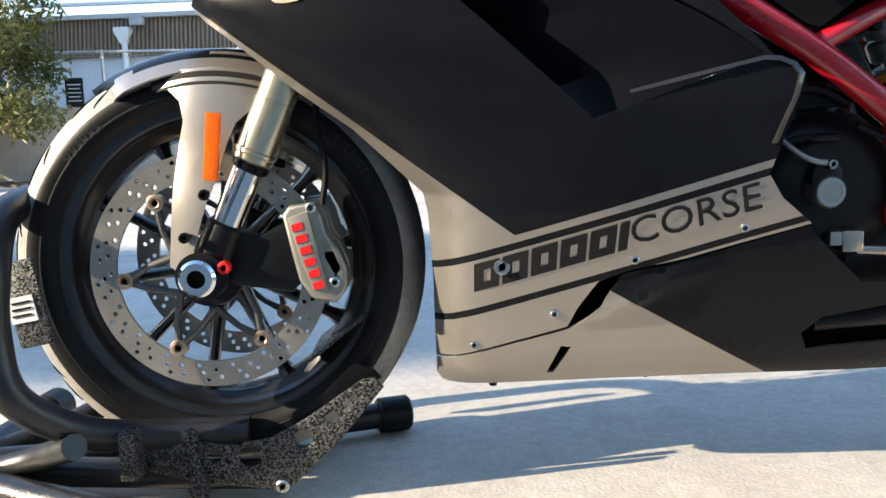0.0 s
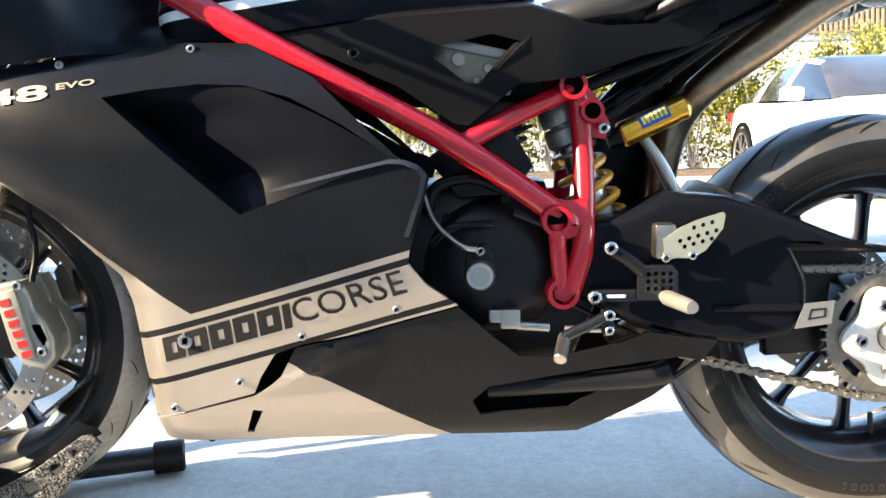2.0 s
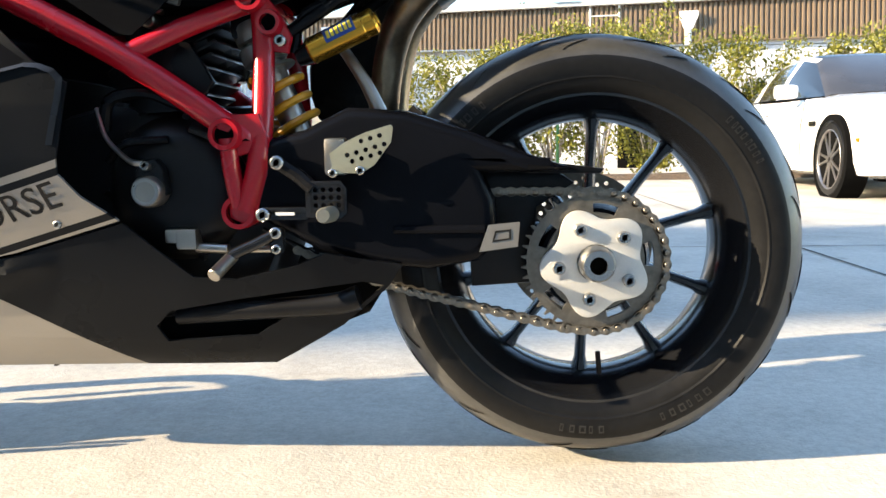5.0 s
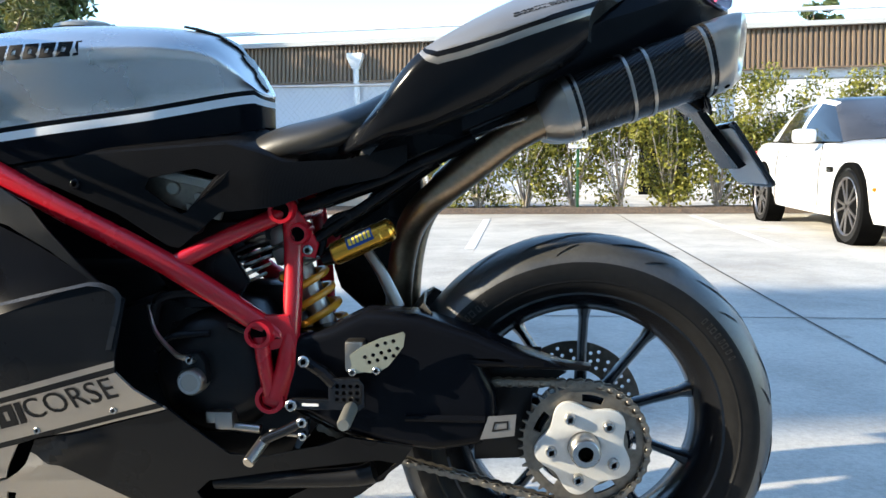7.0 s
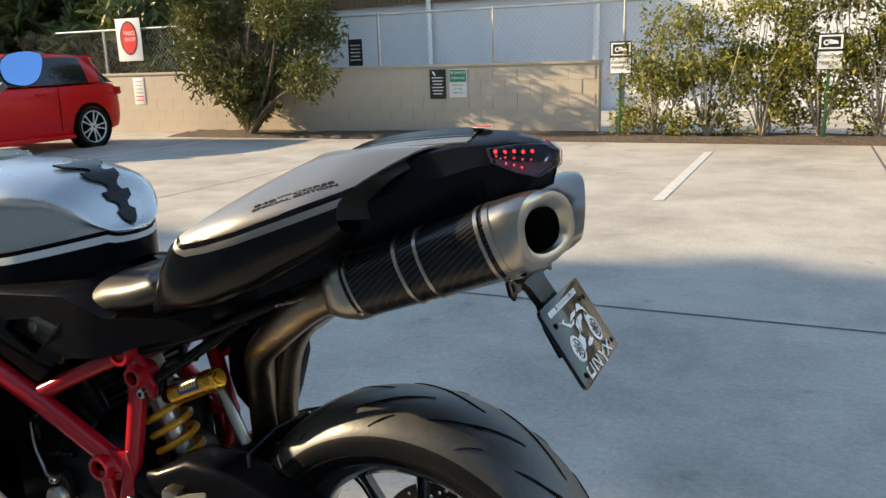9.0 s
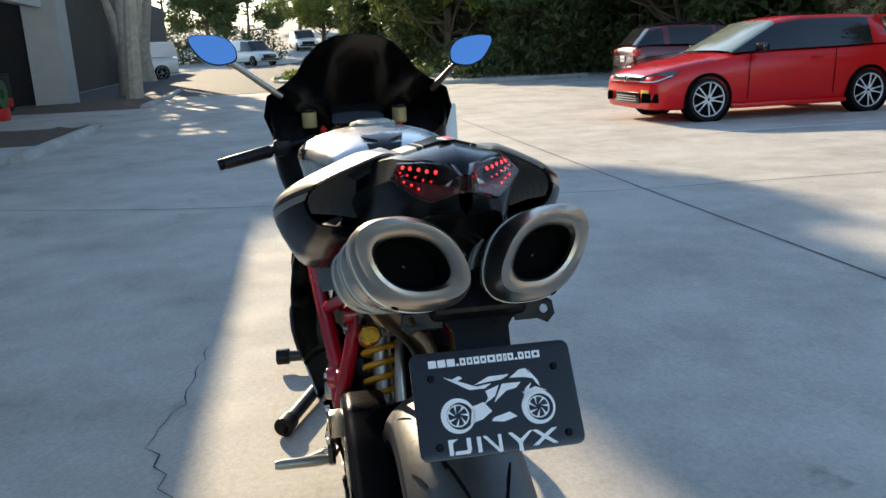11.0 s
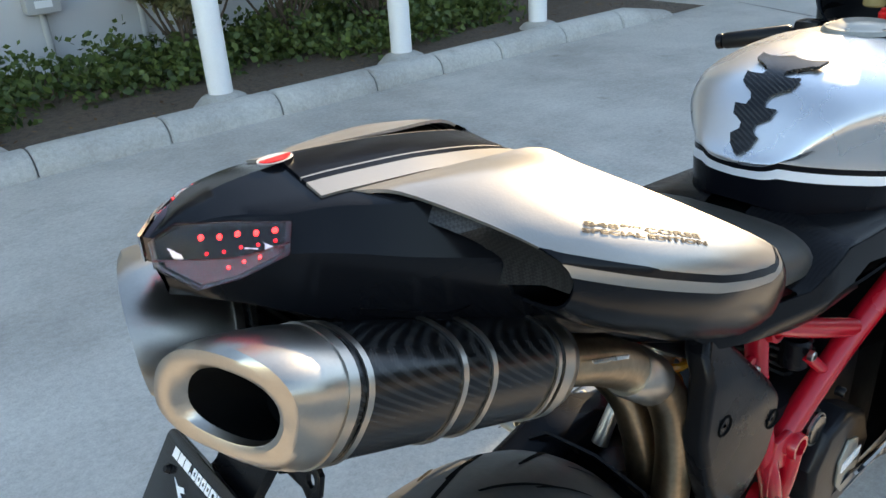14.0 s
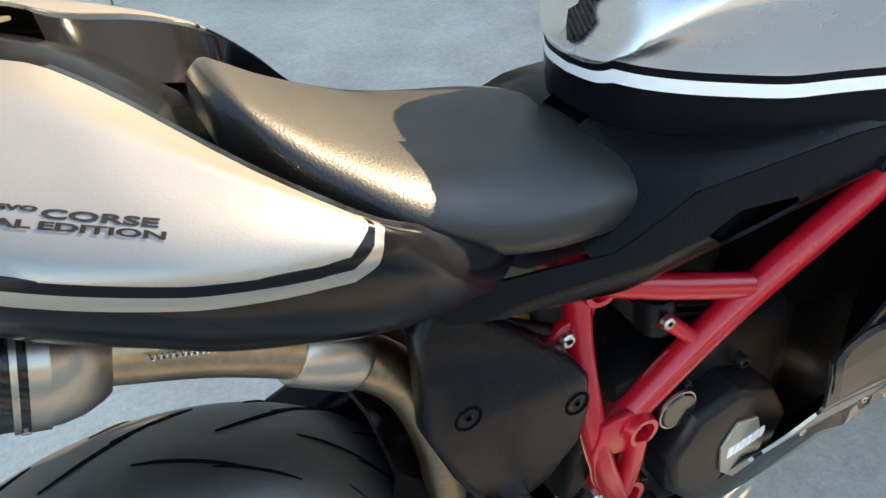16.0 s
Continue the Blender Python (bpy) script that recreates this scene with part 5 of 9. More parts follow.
# --- exhausts ---
for s in (1, -1):
    off = 0.010
    A, B = Vector((1.395, off + (0.082 if s > 0 else -0.100), 0.852)), Vector((1.607, off + 0.0775 * s, 0.925))
    ax = (B - A).normalized()
    u = Vector((0, s, 0)) - ax * ax.dot(Vector((0, s, 0)))
    u.normalize()
    v = (ax.cross(u) * s).normalized()
    v = v if v.z > 0 else -v

    def oval(p, a, b, lean=0.0, shear=0.0, su=0.0, k=2.4):
        ring = []
        for n in range(40):
            t = 2 * math.pi * n / 40
            c, sn = math.cos(t), math.sin(t)
            r = (abs(c / a) ** k + abs(sn / b) ** k) ** (-1 / k)
            du, dv = r * c + lean * r * sn, r * sn
            ring.append(p + u * du + v * dv + ax * (shear * dv - su * du))
        return ring

    can = part("silencer", loft([oval(A, 0.052, 0.048, 0.2), oval(A.lerp(B, 0.5), 0.055, 0.050, 0.26), oval(B, 0.0575, 0.053, 0.32)]), M_CARBON, bike, "carbon fibre silencer with steel bands")
    for t, w in ((0.0, 0.012), (0.06, 0.004), (0.41, 0.005), (0.55, 0.005), (0.94, 0.005), (1.0, 0.008)):
        p = A.lerp(B, t)
        a, b, ln = 0.0525 + 0.0055 * t, 0.048 + 0.005 * t, 0.2 + 0.12 * t
        part("steel_band", loft([oval(p - ax * w / 2, a, b, ln), oval(p - ax * w / 2, a + 0.002, b + 0.002, ln), oval(p + ax * w / 2, a + 0.002, b + 0.002, ln), oval(p + ax * w / 2, a, b, ln)], caps=False), M_STEEL, can)
    part("inlet_cone", loft([oval(A - ax * 0.044 - v * 0.004, 0.028, 0.028), oval(A - ax * 0.038 - v * 0.003, 0.034, 0.033), oval(A - ax * 0.026, 0.0455, 0.0425, 0.1), oval(A - ax * 0.012, 0.051, 0.047, 0.15), oval(A, 0.053, 0.0485, 0.2)]), M_STEEL, can)
    tip = [oval(B + ax * d, a, b, ln, sh, su) for d, a, b, ln, sh, su in ((0.0, 0.058, 0.0535, 0.32, 0, 0), (0.020, 0.059, 0.0545, 0.36, 0.12, 0.10), (0.040, 0.057, 0.053, 0.42, 0.3, 0.26), (0.052, 0.0535, 0.0495, 0.46, 0.42, 0.38), (0.058, 0.0495, 0.0445, 0.5, 0.48, 0.52), (0.059, 0.0435, 0.038, 0.5, 0.5, 0.52), (0.056, 0.038, 0.0325, 0.5, 0.5, 0.52), (0.048, 0.0345, 0.029, 0.5, 0.48, 0.52))]
    part("end_cap", loft(tip, caps=False), M_STEEL, can, "brushed steel silencer end cap")
    part("bore", loft([oval(B + ax * d, a, b, ln, sh, su) for d, a, b, ln, sh, su in ((0.0485, 0.0347, 0.0292, 0.5, 0.48, 0.52), (0.03, 0.0335, 0.028, 0.5, 0.35, 0.3), (0.004, 0.033, 0.0275, 0.4, 0, 0), (0.003, 0.002, 0.002, 0.4, 0, 0))], caps=False), M_HOLE, can, "near-black exhaust mouth")
    p = oval(B + ax * 0.020, 0.059, 0.0545, 0.36, 0.12, 0.10)[34]
    nd = (u * 0.55 - v).normalized()
    part("drain_hole", rod(p - nd * 0.003, p + nd * 0.0008, 0.0046, 12), M_HOLE, can)
    for t, q in ((0.975, 0.6), (0.975, -0.9), (0.04, -0.7)):
        p = A.lerp(B, t) + u * (0.058 * math.cos(q) + 0.3 * 0.053 * math.sin(q)) + v * (0.054 * math.sin(q))
        bolt(p, 0.0036, u * math.cos(q) + v * math.sin(q), can, M_BOLT, "rivet")
    # the pipes run together and drop beside the shock
    way = [(1.21, off + 0.080, 0.748), (1.152, off + 0.08, 0.685), (1.125, off + 0.08, 0.59), (1.12, 0.080, 0.45), (1.12, 0.075, 0.34), (1.04, 0.06, 0.27)] if s > 0 else [(1.228, -0.058, 0.751), (1.160, -0.018, 0.694), (1.128, 0.018, 0.635), (1.112, 0.036, 0.542), (1.11, 0.045, 0.44), (1.06, 0.04, 0.34)]
    bend = [A - ax * 0.035, A - ax * 0.12 - Vector((0, 0, 0.010))] if s > 0 else [A - ax * 0.035, (1.306, -0.084, 0.810)]
    part("exhaust_pipe", tube([*bend, *way], [0.0275, 0.0275, 0.0255, 0.023, 0.022, 0.022, 0.022, 0.022], 18, 6), M_TITAN, bike, "heat-tinted steel exhaust pipe")
    if s > 0:
        part("pipe_collar", tube([(1.236, off + 0.081, 0.768), (1.232, off + 0.0808, 0.765), (1.190, off + 0.080, 0.731), (1.186, off + 0.080, 0.727)], [0.0285, 0.0305, 0.0295, 0.027], 20), M_STEEL, bike, "bright steel pipe collar")
    spring = [A - ax * (0.065 + 0.0008 * k) + u * (0.031 + 0.0020 * math.cos(k * 1.25)) + v * (0.008 + 0.0020 * math.sin(k * 1.25)) for k in range(70)]
    part("exhaust_spring", tube(spring, 0.0008, 5), M_BOLT, bike)
    for d in (0.0, 0.035):
        part("hanger_rubber", rod((1.60 - d, off + s * 0.018, 0.925 - d), (1.60 - d, off + s * 0.030, 0.925 - d), 0.009, 16), M_BOLT, bike)

# --- red trellis frame ---
for s in (1, -1):
    S = -s
    k = 1.0 if s > 0 else 0.88
    part("frame_tube", tube([(0.30, 0.120 * S, 0.885), (0.43, 0.160 * k * S, 0.812), (0.60, 0.168 * k * S, 0.717), (0.785, 0.152 * k * S, 0.614), (0.925, (0.132 if s > 0 else 0.126) * S, 0.515), (0.94, 0.130 * S, 0.503)], 0.0180, 18, 4), M_RED, bike, "glossy red steel frame tube")
    part("frame_tube", tube([(0.79, 0.146 * S, 0.622), (0.87, 0.120 * S, 0.662), (0.951, 0.090 * S, 0.697)] if s > 0 else [(0.772, 0.134 * S, 0.634), (0.86, 0.117 * S, 0.664), (0.945, 0.098 * S, 0.697)], 0.0145, 16, 3), M_RED, bike)
    part("frame_tube", tube([(0.957, 0.088 * S, 0.695), (0.962, 0.100 * S, 0.62), (0.962, 0.124 * S, 0.52), (0.955, 0.136 * S, 0.46), (0.938, 0.136 * S, 0.405)], 0.0155, 16, 4), M_RED, bike)
    # forked foot of the frame: a second leg and a webbed plate with a slot
    part("frame_tube", tube([(0.918, 0.144 * S, 0.505), (0.922, 0.142 * S, 0.46), (0.928, 0.136 * S, 0.41)], 0.0125, 14, 3), M_RED, bike)
    part("frame_gusset", flat([[(0.905, 0.525), (0.925, 0.538), (0.962, 0.538), (0.975, 0.50), (0.972, 0.455), (0.955, 0.40), (0.935, 0.385), (0.915, 0.395), (0.910, 0.47)], [(0.931, 0.480), (0.946, 0.484), (0.947, 0.452), (0.937, 0.428)]], 0.012, side(0.136 * S), 0.004), M_RED, bike)
    if s > 0:
        part("frame_gusset", flat([[(0.94, 0.715), (0.957, 0.718), (0.985, 0.68), (1.003, 0.645), (0.997, 0.622), (0.975, 0.625), (0.95, 0.66)]], 0.012, side(0.095 * S), 0.004), M_RED, bike)
    else:
        part("frame_gusset", flat([[(0.93, 0.71), (0.945, 0.716), (0.972, 0.695), (0.968, 0.664), (0.985, 0.661), (1.0, 0.648), (0.994, 0.628), (0.965, 0.622), (0.945, 0.65)]], 0.012, side(0.095 * S), 0.004), M_RED, bike)
        part("frame_lug", rod((0.872, 0.120 * S, 0.628), (0.838, 0.131 * S, 0.592), 0.009, 12), M_RED, bike)
        bolt((0.873, 0.128 * S, 0.630), 0.0075, (0, S, 0), bike, M_BOLT, "frame_bolt")
    bosses = ((0.947, 0.102, 0.700, 0.020), (0.974, 0.104, 0.663, 0.0165), (0.918, 0.146, 0.51, 0.021), (0.929, 0.133, 0.403, 0.023))
    for x, y, z, r in bosses if s > 0 else ((0.943, 0.098, 0.698, 0.021), (0.916, 0.138, 0.512, 0.0185), (0.929, 0.133, 0.403, 0.023)):
        part("frame_boss", lathe([(r * 0.72, (y + 0.015) * S), (r, (y + 0.015) * S), (r + 0.002, (y + 0.008) * S), (r + 0.002, (y - 0.03) * S), (r * 0.72, (y - 0.03) * S)], (x, 0, z), 24), M_RED, bike)
        part("boss_bore", lathe([(0, (y + 0.004) * S), (r * 0.80, (y + 0.004) * S)], (x, 0, z), 20, closed=False), M_HOLE, bike)
    bolt((0.990 if s > 0 else 0.980, (0.116 if s > 0 else 0.104) * S, 0.638 if s > 0 else 0.646), 0.0085, (0, S, 0), bike, M_BOLT, "frame_bolt")
    part("subframe_tube", tube([(0.97, 0.085 * S, 0.70), (1.10, 0.080 * S, 0.745), (1.25, 0.070 * S, 0.81)], 0.0105, 12), M_PLASTIC, bike)
    part("subframe_tube", tube([(0.985, 0.088 * S, 0.645), (1.07, 0.080 * S, 0.70), (1.18, 0.070 * S, 0.775)], 0.0095, 12), M_PLASTIC, bike)
part("frame_cross_tube", rod((0.955, -0.1, 0.69), (0.955, 0.1, 0.69), 0.015), M_RED, bike)
part("steering_head", rod((0.30, 0, 0.78), (0.255, 0, 0.92), 0.034, 20), M_RED, bike)

# --- engine ---
engine = part("engine", flat([[(0.50, 0.27), (0.80, 0.24), (0.95, 0.29), (0.985, 0.37), (0.955, 0.46), (0.88, 0.535), (0.74, 0.56), (0.50, 0.50)]], 0.20, side(0), 0.02), M_ENGINE, bike, "dark grey twin cylinder engine")
part("alternator_cover", lathe([(0, -0.132), (0.06, -0.130), (0.088, -0.118), (0.102, -0.104), (0.112, -0.08)], (0.830, 0, 0.435), 40, closed=False), M_ENGINE, engine)
for k in range(7):
    a = 0.5 + k * 0.9
    bolt((0.830 + 0.104 * math.cos(a), -0.103, 0.435 + 0.104 * math.sin(a)), 0.006, parent=engine, material=M_ENGINE)
part("cover_rib", tube([(0.86, -0.125, 0.52), (0.93, -0.122, 0.49), (0.95, -0.12, 0.45)], 0.006, 8), M_ENGINE, engine)
for y in (-0.055, 0.055):
    for k in range(7):
        part("cylinder_fin", box((0.80 + 0.008 * k, y * 0.6, 0.545 + 0.018 * k), (0.13, 0.11, 0.006), 0.002, Matrix.Rotation(radians(-25), 4, "Y")), M_ENGINE, engine)
part("cylinder_head", box((0.815, 0, 0.65), (0.12, 0.17, 0.08), 0.02, Matrix.Rotation(radians(-20), 4, "Y")), M_ENGINE, engine)
part("belt_cover", flat([[(0.735, 0.60), (0.80, 0.645), (0.86, 0.64), (0.89, 0.585), (0.86, 0.545), (0.78, 0.54)]], 0.02, side(-0.10), 0.006), M_PLASTIC, engine)
part("breather_hose", tube([(0.735, -0.12, 0.52), (0.75, -0.13, 0.56), (0.80, -0.125, 0.57), (0.85, -0.115, 0.55)], 0.009, 10, 5), M_PLASTIC, engine)
part("breather_hose", tube([(0.74, -0.125, 0.475), (0.77, -0.135, 0.50), (0.83, -0.13, 0.505)], 0.006, 10, 5), M_PLASTIC, engine)
# clutch slave and its line
part("slave_cylinder", join(lathe([(0, -0.166), (0.019, -0.166), (0.0225, -0.160), (0.0225, -0.135)], (0.808, 0, 0.434), 28, closed=False),), M_STEEL, engine, "round alloy slave cylinder cap")
part("slave_ring", lathe([(0.014, -0.1672), (0.0175, -0.1672), (0.0175, -0.1650), (0.014, -0.1650)], (0.808, 0, 0.434), 28), M_BOLT, engine)
part("slave_body", flat([[(0.786, 0.43), (0.79, 0.462), (0.80, 0.478), (0.818, 0.478), (0.828, 0.464), (0.832, 0.43), (0.81, 0.41)]], 0.022, side(-0.142), 0.003), M_ENGINE, engine)
bolt((0.809, -0.155, 0.470), 0.0075, parent=engine, h=0.012)
part("clutch_line", tube([(0.809, -0.16, 0.472), (0.79, -0.158, 0.474), (0.772, -0.15, 0.484), (0.745, -0.14, 0.51), (0.73, -0.13, 0.55)], [0.005, 0.0045, 0.003, 0.0028, 0.0028], 8, 4), M_STEEL, engine)
# throttle gear seen through the side window
for p, r in (((0.775, -0.10, 0.704), 0.016), ((0.815, -0.10, 0.692), 0.012), ((0.80, -0.10, 0.672), 0.011)):
    part("throttle_pulley", rod(Vector(p) - Vector((0, 0.01, 0)), Vector(p) + Vector((0, 0.02, 0)), r, 18), M_STEEL, engine)
part("throttle_rail", box((0.80, -0.085, 0.705), (0.11, 0.02, 0.02), 0.004, Matrix.Rotation(radians(12), 4, "Y")), M_STEEL, engine)
part("side_stand_switch", join(box((0.852, -0.13, 0.366), (0.03, 0.03, 0.03), 0.005), box((0.832, -0.13, 0.37), (0.022, 0.025, 0.02), 0.004), rod((0.862, -0.13, 0.353), (0.91, -0.135, 0.351), 0.0075)), M_STEEL, engine, "pale alloy switch body")
# right side: clutch cover, oil filler, rear heat shield
cc = part("clutch_cover", flat([[(0.72, 0.36), (0.70, 0.42), (0.73, 0.48), (0.79, 0.51), (0.85, 0.50), (0.885, 0.45), (0.88, 0.39), (0.84, 0.34), (0.77, 0.33)]], 0.10, side(0.115), 0.012, 3), M_ENGINE, engine, "black clutch cover with a pale badge plate")
part("badge_plate", flat([[(0.750, 0.365), (0.742, 0.40), (0.758, 0.45), (0.790, 0.462), (0.812, 0.43), (0.808, 0.385), (0.785, 0.36)]], 0.004, side(0.167), 0.001), M_CALIPER, cc)
for k in range(6):
    part("brand_mark", flat([[(0.802 - 0.0095 * k, 0.408 + 0.001 * k), (0.795 - 0.0095 * k, 0.409 + 0.001 * k), (0.793 - 0.0095 * k, 0.424 + 0.001 * k), (0.800 - 0.0095 * k, 0.423 + 0.001 * k)]], 0.002, side(0.170)), M_WHITE, cc)
for x, z in ((0.885, 0.50), (0.845, 0.525), (0.76, 0.515), (0.90, 0.40), (0.88, 0.345), (0.73, 0.33)):
    bolt((x, 0.13, z), 0.008, (0, 1, 0), engine, M_ENGINE, "cover_bolt", 0.01)
part("engine_side", box((0.80, 0.08, 0.43), (0.26, 0.08, 0.26), 0.02), M_ENGINE, engine)
part("oil_filler", join(lathe([(0, 0.152), (0.021, 0.152), (0.024, 0.148), (0.024, 0.12)], (0.868, 0, 0.515), 28, closed=False)), M_GLOSSBLACK, engine)
part("filler_ring", lathe([(0.0235, 0.150), (0.0255, 0.150), (0.0255, 0.147), (0.0235, 0.147)], (0.868, 0, 0.515), 36), M_STEEL, engine)
part("coolant_tank", rod((0.865, 0.10, 0.60), (0.865, 0.10, 0.645), 0.022), M_PLASTIC, engine)
hb = flat([[(1.150, 0.706), (1.146, 0.755), (1.122, 0.779), (1.100, 0.768), (1.045, 0.708), (0.995, 0.655), (0.978, 0.625), (0.978, 0.580), (0.990, 0.540), (1.030, 0.503), (1.075, 0.488), (1.108, 0.515), (1.132, 0.575), (1.153, 0.645)]], 0.034, side(0.126), 0.010, 4)
bmesh.ops.bisect_plane(hb, geom=hb.verts[:] + hb.edges[:] + hb.faces[:], plane_co=(1.1, 0, 0.70), plane_no=(-0.5, 0, 0.87))
for v in hb.verts:
    v.co.y -= 0.45 * max(0.0, -0.5 * (v.co.x - 1.1) + 0.87 * (v.co.z - 0.70))
hs = part("heat_shield", hb, M_PLASTIC, bike, "black plastic exhaust heat shield")
for bx, bz in ((1.113, 0.654), (0.996, 0.600)):
    part("screw_recess", lathe([(0.0, 0.141), (0.009, 0.141), (0.0125, 0.1452), (0.0145, 0.1432)], (bx, 0, bz), 20, "y", False), M_HOLE, hs)
    bolt((bx, 0.1415, bz), 0.0065, (0, 1, 0), hs, M_PLASTIC, h=0.002)

# --- rear shock ---
TOP, LOW = Vector((0.930, -0.048, 0.672)), Vector((1.010, -0.048, 0.478))
sd = (LOW - TOP).normalized()
su = sd.orthogonal().normalized()
sv = sd.cross(su)
shock = part("rear_shock", rod(TOP, LOW, 0.021, 20), M_STEEL, bike, "alloy rear shock with yellow coil spring")
part("spring_seat", join(rod(TOP + sd * 0.03, TOP + sd * 0.062, 0.034, 24), rod(TOP + sd * 0.070, TOP + sd * 0.076, 0.037, 24)), M_CALIPER, shock)
part("shock_body", tube([TOP + sd * 0.0, TOP + sd * 0.006, TOP + sd * 0.026, TOP + sd * 0.028], [0.028, 0.031, 0.031, 0.027], 24), M_CALIPER, shock)
helix = [TOP + sd * (0.080 + 0.128 * k / 90) + (su * math.cos(k * 0.314) + sv * math.sin(k * 0.314)) * 0.036 for k in range(91)]
part("coil_spring", tube(helix, 0.0062, 8), M_SPRING, shock, "yellow coil spring")
part("shock_clevis", box(TOP, (0.05, 0.05, 0.05), 0.01), M_ENGINE, shock)
RA, RB = Vector((1.022, -0.076, 0.626)), Vector((1.119, -0.076, 0.669))
rd = (RB - RA).normalized()
res = part("shock_reservoir", tube([RA, RA + rd * 0.003, RB - rd * 0.02, RB - rd * 0.019, RB - rd * 0.004, RB], [0.017, 0.0195, 0.0195, 0.0185, 0.0195, 0.015], 28), M_GOLD, bike, "gold shock reservoir with a blue label")
part("reservoir_end", rod(RB, RB + rd * 0.003, 0.011), M_GOLD, res)
part("reservoir_neck", tube([RA - rd * 0.02, RA], [0.012, 0.016], 16), M_PLASTIC, res)
ru = rd.cross(Vector((0, 1, 0))).normalized()
ru = ru if ru.z > 0 else -ru


def wrap(u0, u1, a0, a1, r, name, m):
    rings = []
    for i in range(7):
        a = a0 + (a1 - a0) * i / 6
        rings.append([RA + rd * u + (Vector((0, -1, 0)) * math.cos(a) + ru * math.sin(a)) * r for u in (u0, u1)])
    return part(name, loft(rings, closed=False, caps=False), m, res)


wrap(0.030, 0.076, -0.15, 0.95, 0.0199, "label", M_BLUE)
for k in range(6):
    wrap(0.034 + 0.0068 * k, 0.0385 + 0.0068 * k, 0.10, 0.70, 0.0203, "brand_mark", M_YELLOW)
part("tie_rod", tube([(1.12, -0.030, 0.530), (1.094, -0.025, 0.585), (1.062, -0.020, 0.634)], [0.012, 0.008, 0.008], 12, 4), M_STEEL, bike, "bare alloy tie rod")
part("hose", tube([(1.0, -0.08, 0.625), (1.02, -0.085, 0.68), (1.08, -0.080, 0.70)], 0.007, 8, 5), M_PLASTIC, bike)
part("battery_tray", box((1.02, 0, 0.768), (0.16, 0.13, 0.05), 0.015), M_PLASTIC, bike)
part("rear_hugger", thicken(loft([[(RC.x + r * math.cos(a), y, RC.z + r * math.sin(a)) for y, r in ((-0.10, 0.318), (-0.08, 0.337), (0, 0.345), (0.08, 0.337), (0.10, 0.318))] for a in np.linspace(2.42, 3.0, 12)], closed=False, caps=False), 0.004), M_PLASTIC, bike, "black inner mudguard")

# --- foot controls ---
for s in (1, -1):
    S = -s
    y = 0.166 * S
    holes = [circle(1.044 + 0.0105 * i, 0.434 - 0.0105 * j, 0.0032, 8) for i in range(4) for j in range(3)]
    rs = part("rearset_plate", flat([[(1.030, 0.446), (1.078, 0.446), (1.086, 0.436), (1.086, 0.402), (1.078, 0.395), (1.030, 0.397)], *holes], 0.012, side(y), 0.001), M_GLOSSBLACK, bike, "black drilled footrest plate")
    part("rearset_arm", tube([(0.992, 0.158 * S, 0.470), (1.02, 0.160 * S, 0.452), (1.04, y, 0.435)], 0.010, 10), M_PLASTIC, rs)
    part("rearset_arm", box((1.0, 0.160 * S, 0.402), (0.062, 0.010, 0.018), 0.003), M_GLOSSBLACK, rs)
    part("maker_mark", box((1.0, 0.1665 * S, 0.402), (0.026, 0.002, 0.004)), M_WHITE, rs)
    bolt((0.992, 0.166 * S, 0.471), 0.0095, (0, S, 0), rs)
    bolt((0.970, 0.166 * S, 0.401), 0.0095, (0, S, 0), rs)
    peg = [Vector((1.066 if s > 0 else 1.03, 0.172 * S, 0.402)), Vector((1.075 if s > 0 else 1.008, 0.275 * S, 0.408 if s > 0 else 0.396))]
    part("foot_peg", tube([peg[0], peg[0].lerp(peg[1], 0.15), peg[0].lerp(peg[1], 0.9), peg[1]], [0.008, 0.0110, 0.0100, 0.008], 14), M_CALIPER, rs, "knurled alloy foot peg")
    hg = [circle(1.082 + 0.0125 * i + 0.006 * (j % 2), 0.468 + 0.0115 * j + 0.0035 * i, 0.0034, 8) for i in range(5) for j in range(4) if 0.458 < 0.468 + 0.0115 * j + 0.0035 * i < 0.487 + 0.006 * i and i + j > 0]
    hgp = part("heel_guard", flat([[(1.064, 0.482), (1.085, 0.497), (1.112, 0.509), (1.147, 0.519), (1.150, 0.515), (1.147, 0.496), (1.124, 0.466), (1.105, 0.455), (1.085, 0.456), (1.066, 0.452), (1.062, 0.456), (1.067, 0.466)], *hg], 0.003, side(0.168 * S)), M_HEEL, bike, "ribbed pale alloy heel guard")
    bolt((1.068, 0.170 * S, 0.456), 0.006, (0, S, 0), hgp)
    bolt((1.105, 0.170 * S, 0.459), 0.006, (0, S, 0), hgp)
    part("heel_bracket", box((1.07, 0.15 * S, 0.478), (0.03, 0.03, 0.05), 0.006), M_STEEL, bike)
lever = part("gear_lever", tube([(0.988, -0.172, 0.376), (0.96, -0.174, 0.362), (0.932, -0.176, 0.350), (0.924, -0.178, 0.342)], 0.008, 12, 4), M_GLOSSBLACK, bike, "black gear lever with alloy toe peg")
part("toe_peg", rod((0.927, -0.17, 0.346), (0.914, -0.215, 0.325), 0.0092), M_STEEL, lever)
part("lever_pivot", box((0.988, -0.165, 0.366), (0.02, 0.016, 0.036), 0.006), M_GLOSSBLACK, lever)
bolt((0.989, -0.176, 0.377), 0.008, parent=lever)
bolt((0.989, -0.176, 0.355), 0.0065, parent=lever)
part("linkage_rod", rod((0.985, -0.165, 0.354), (0.93, -0.15, 0.352), 0.005), M_STEEL, lever)
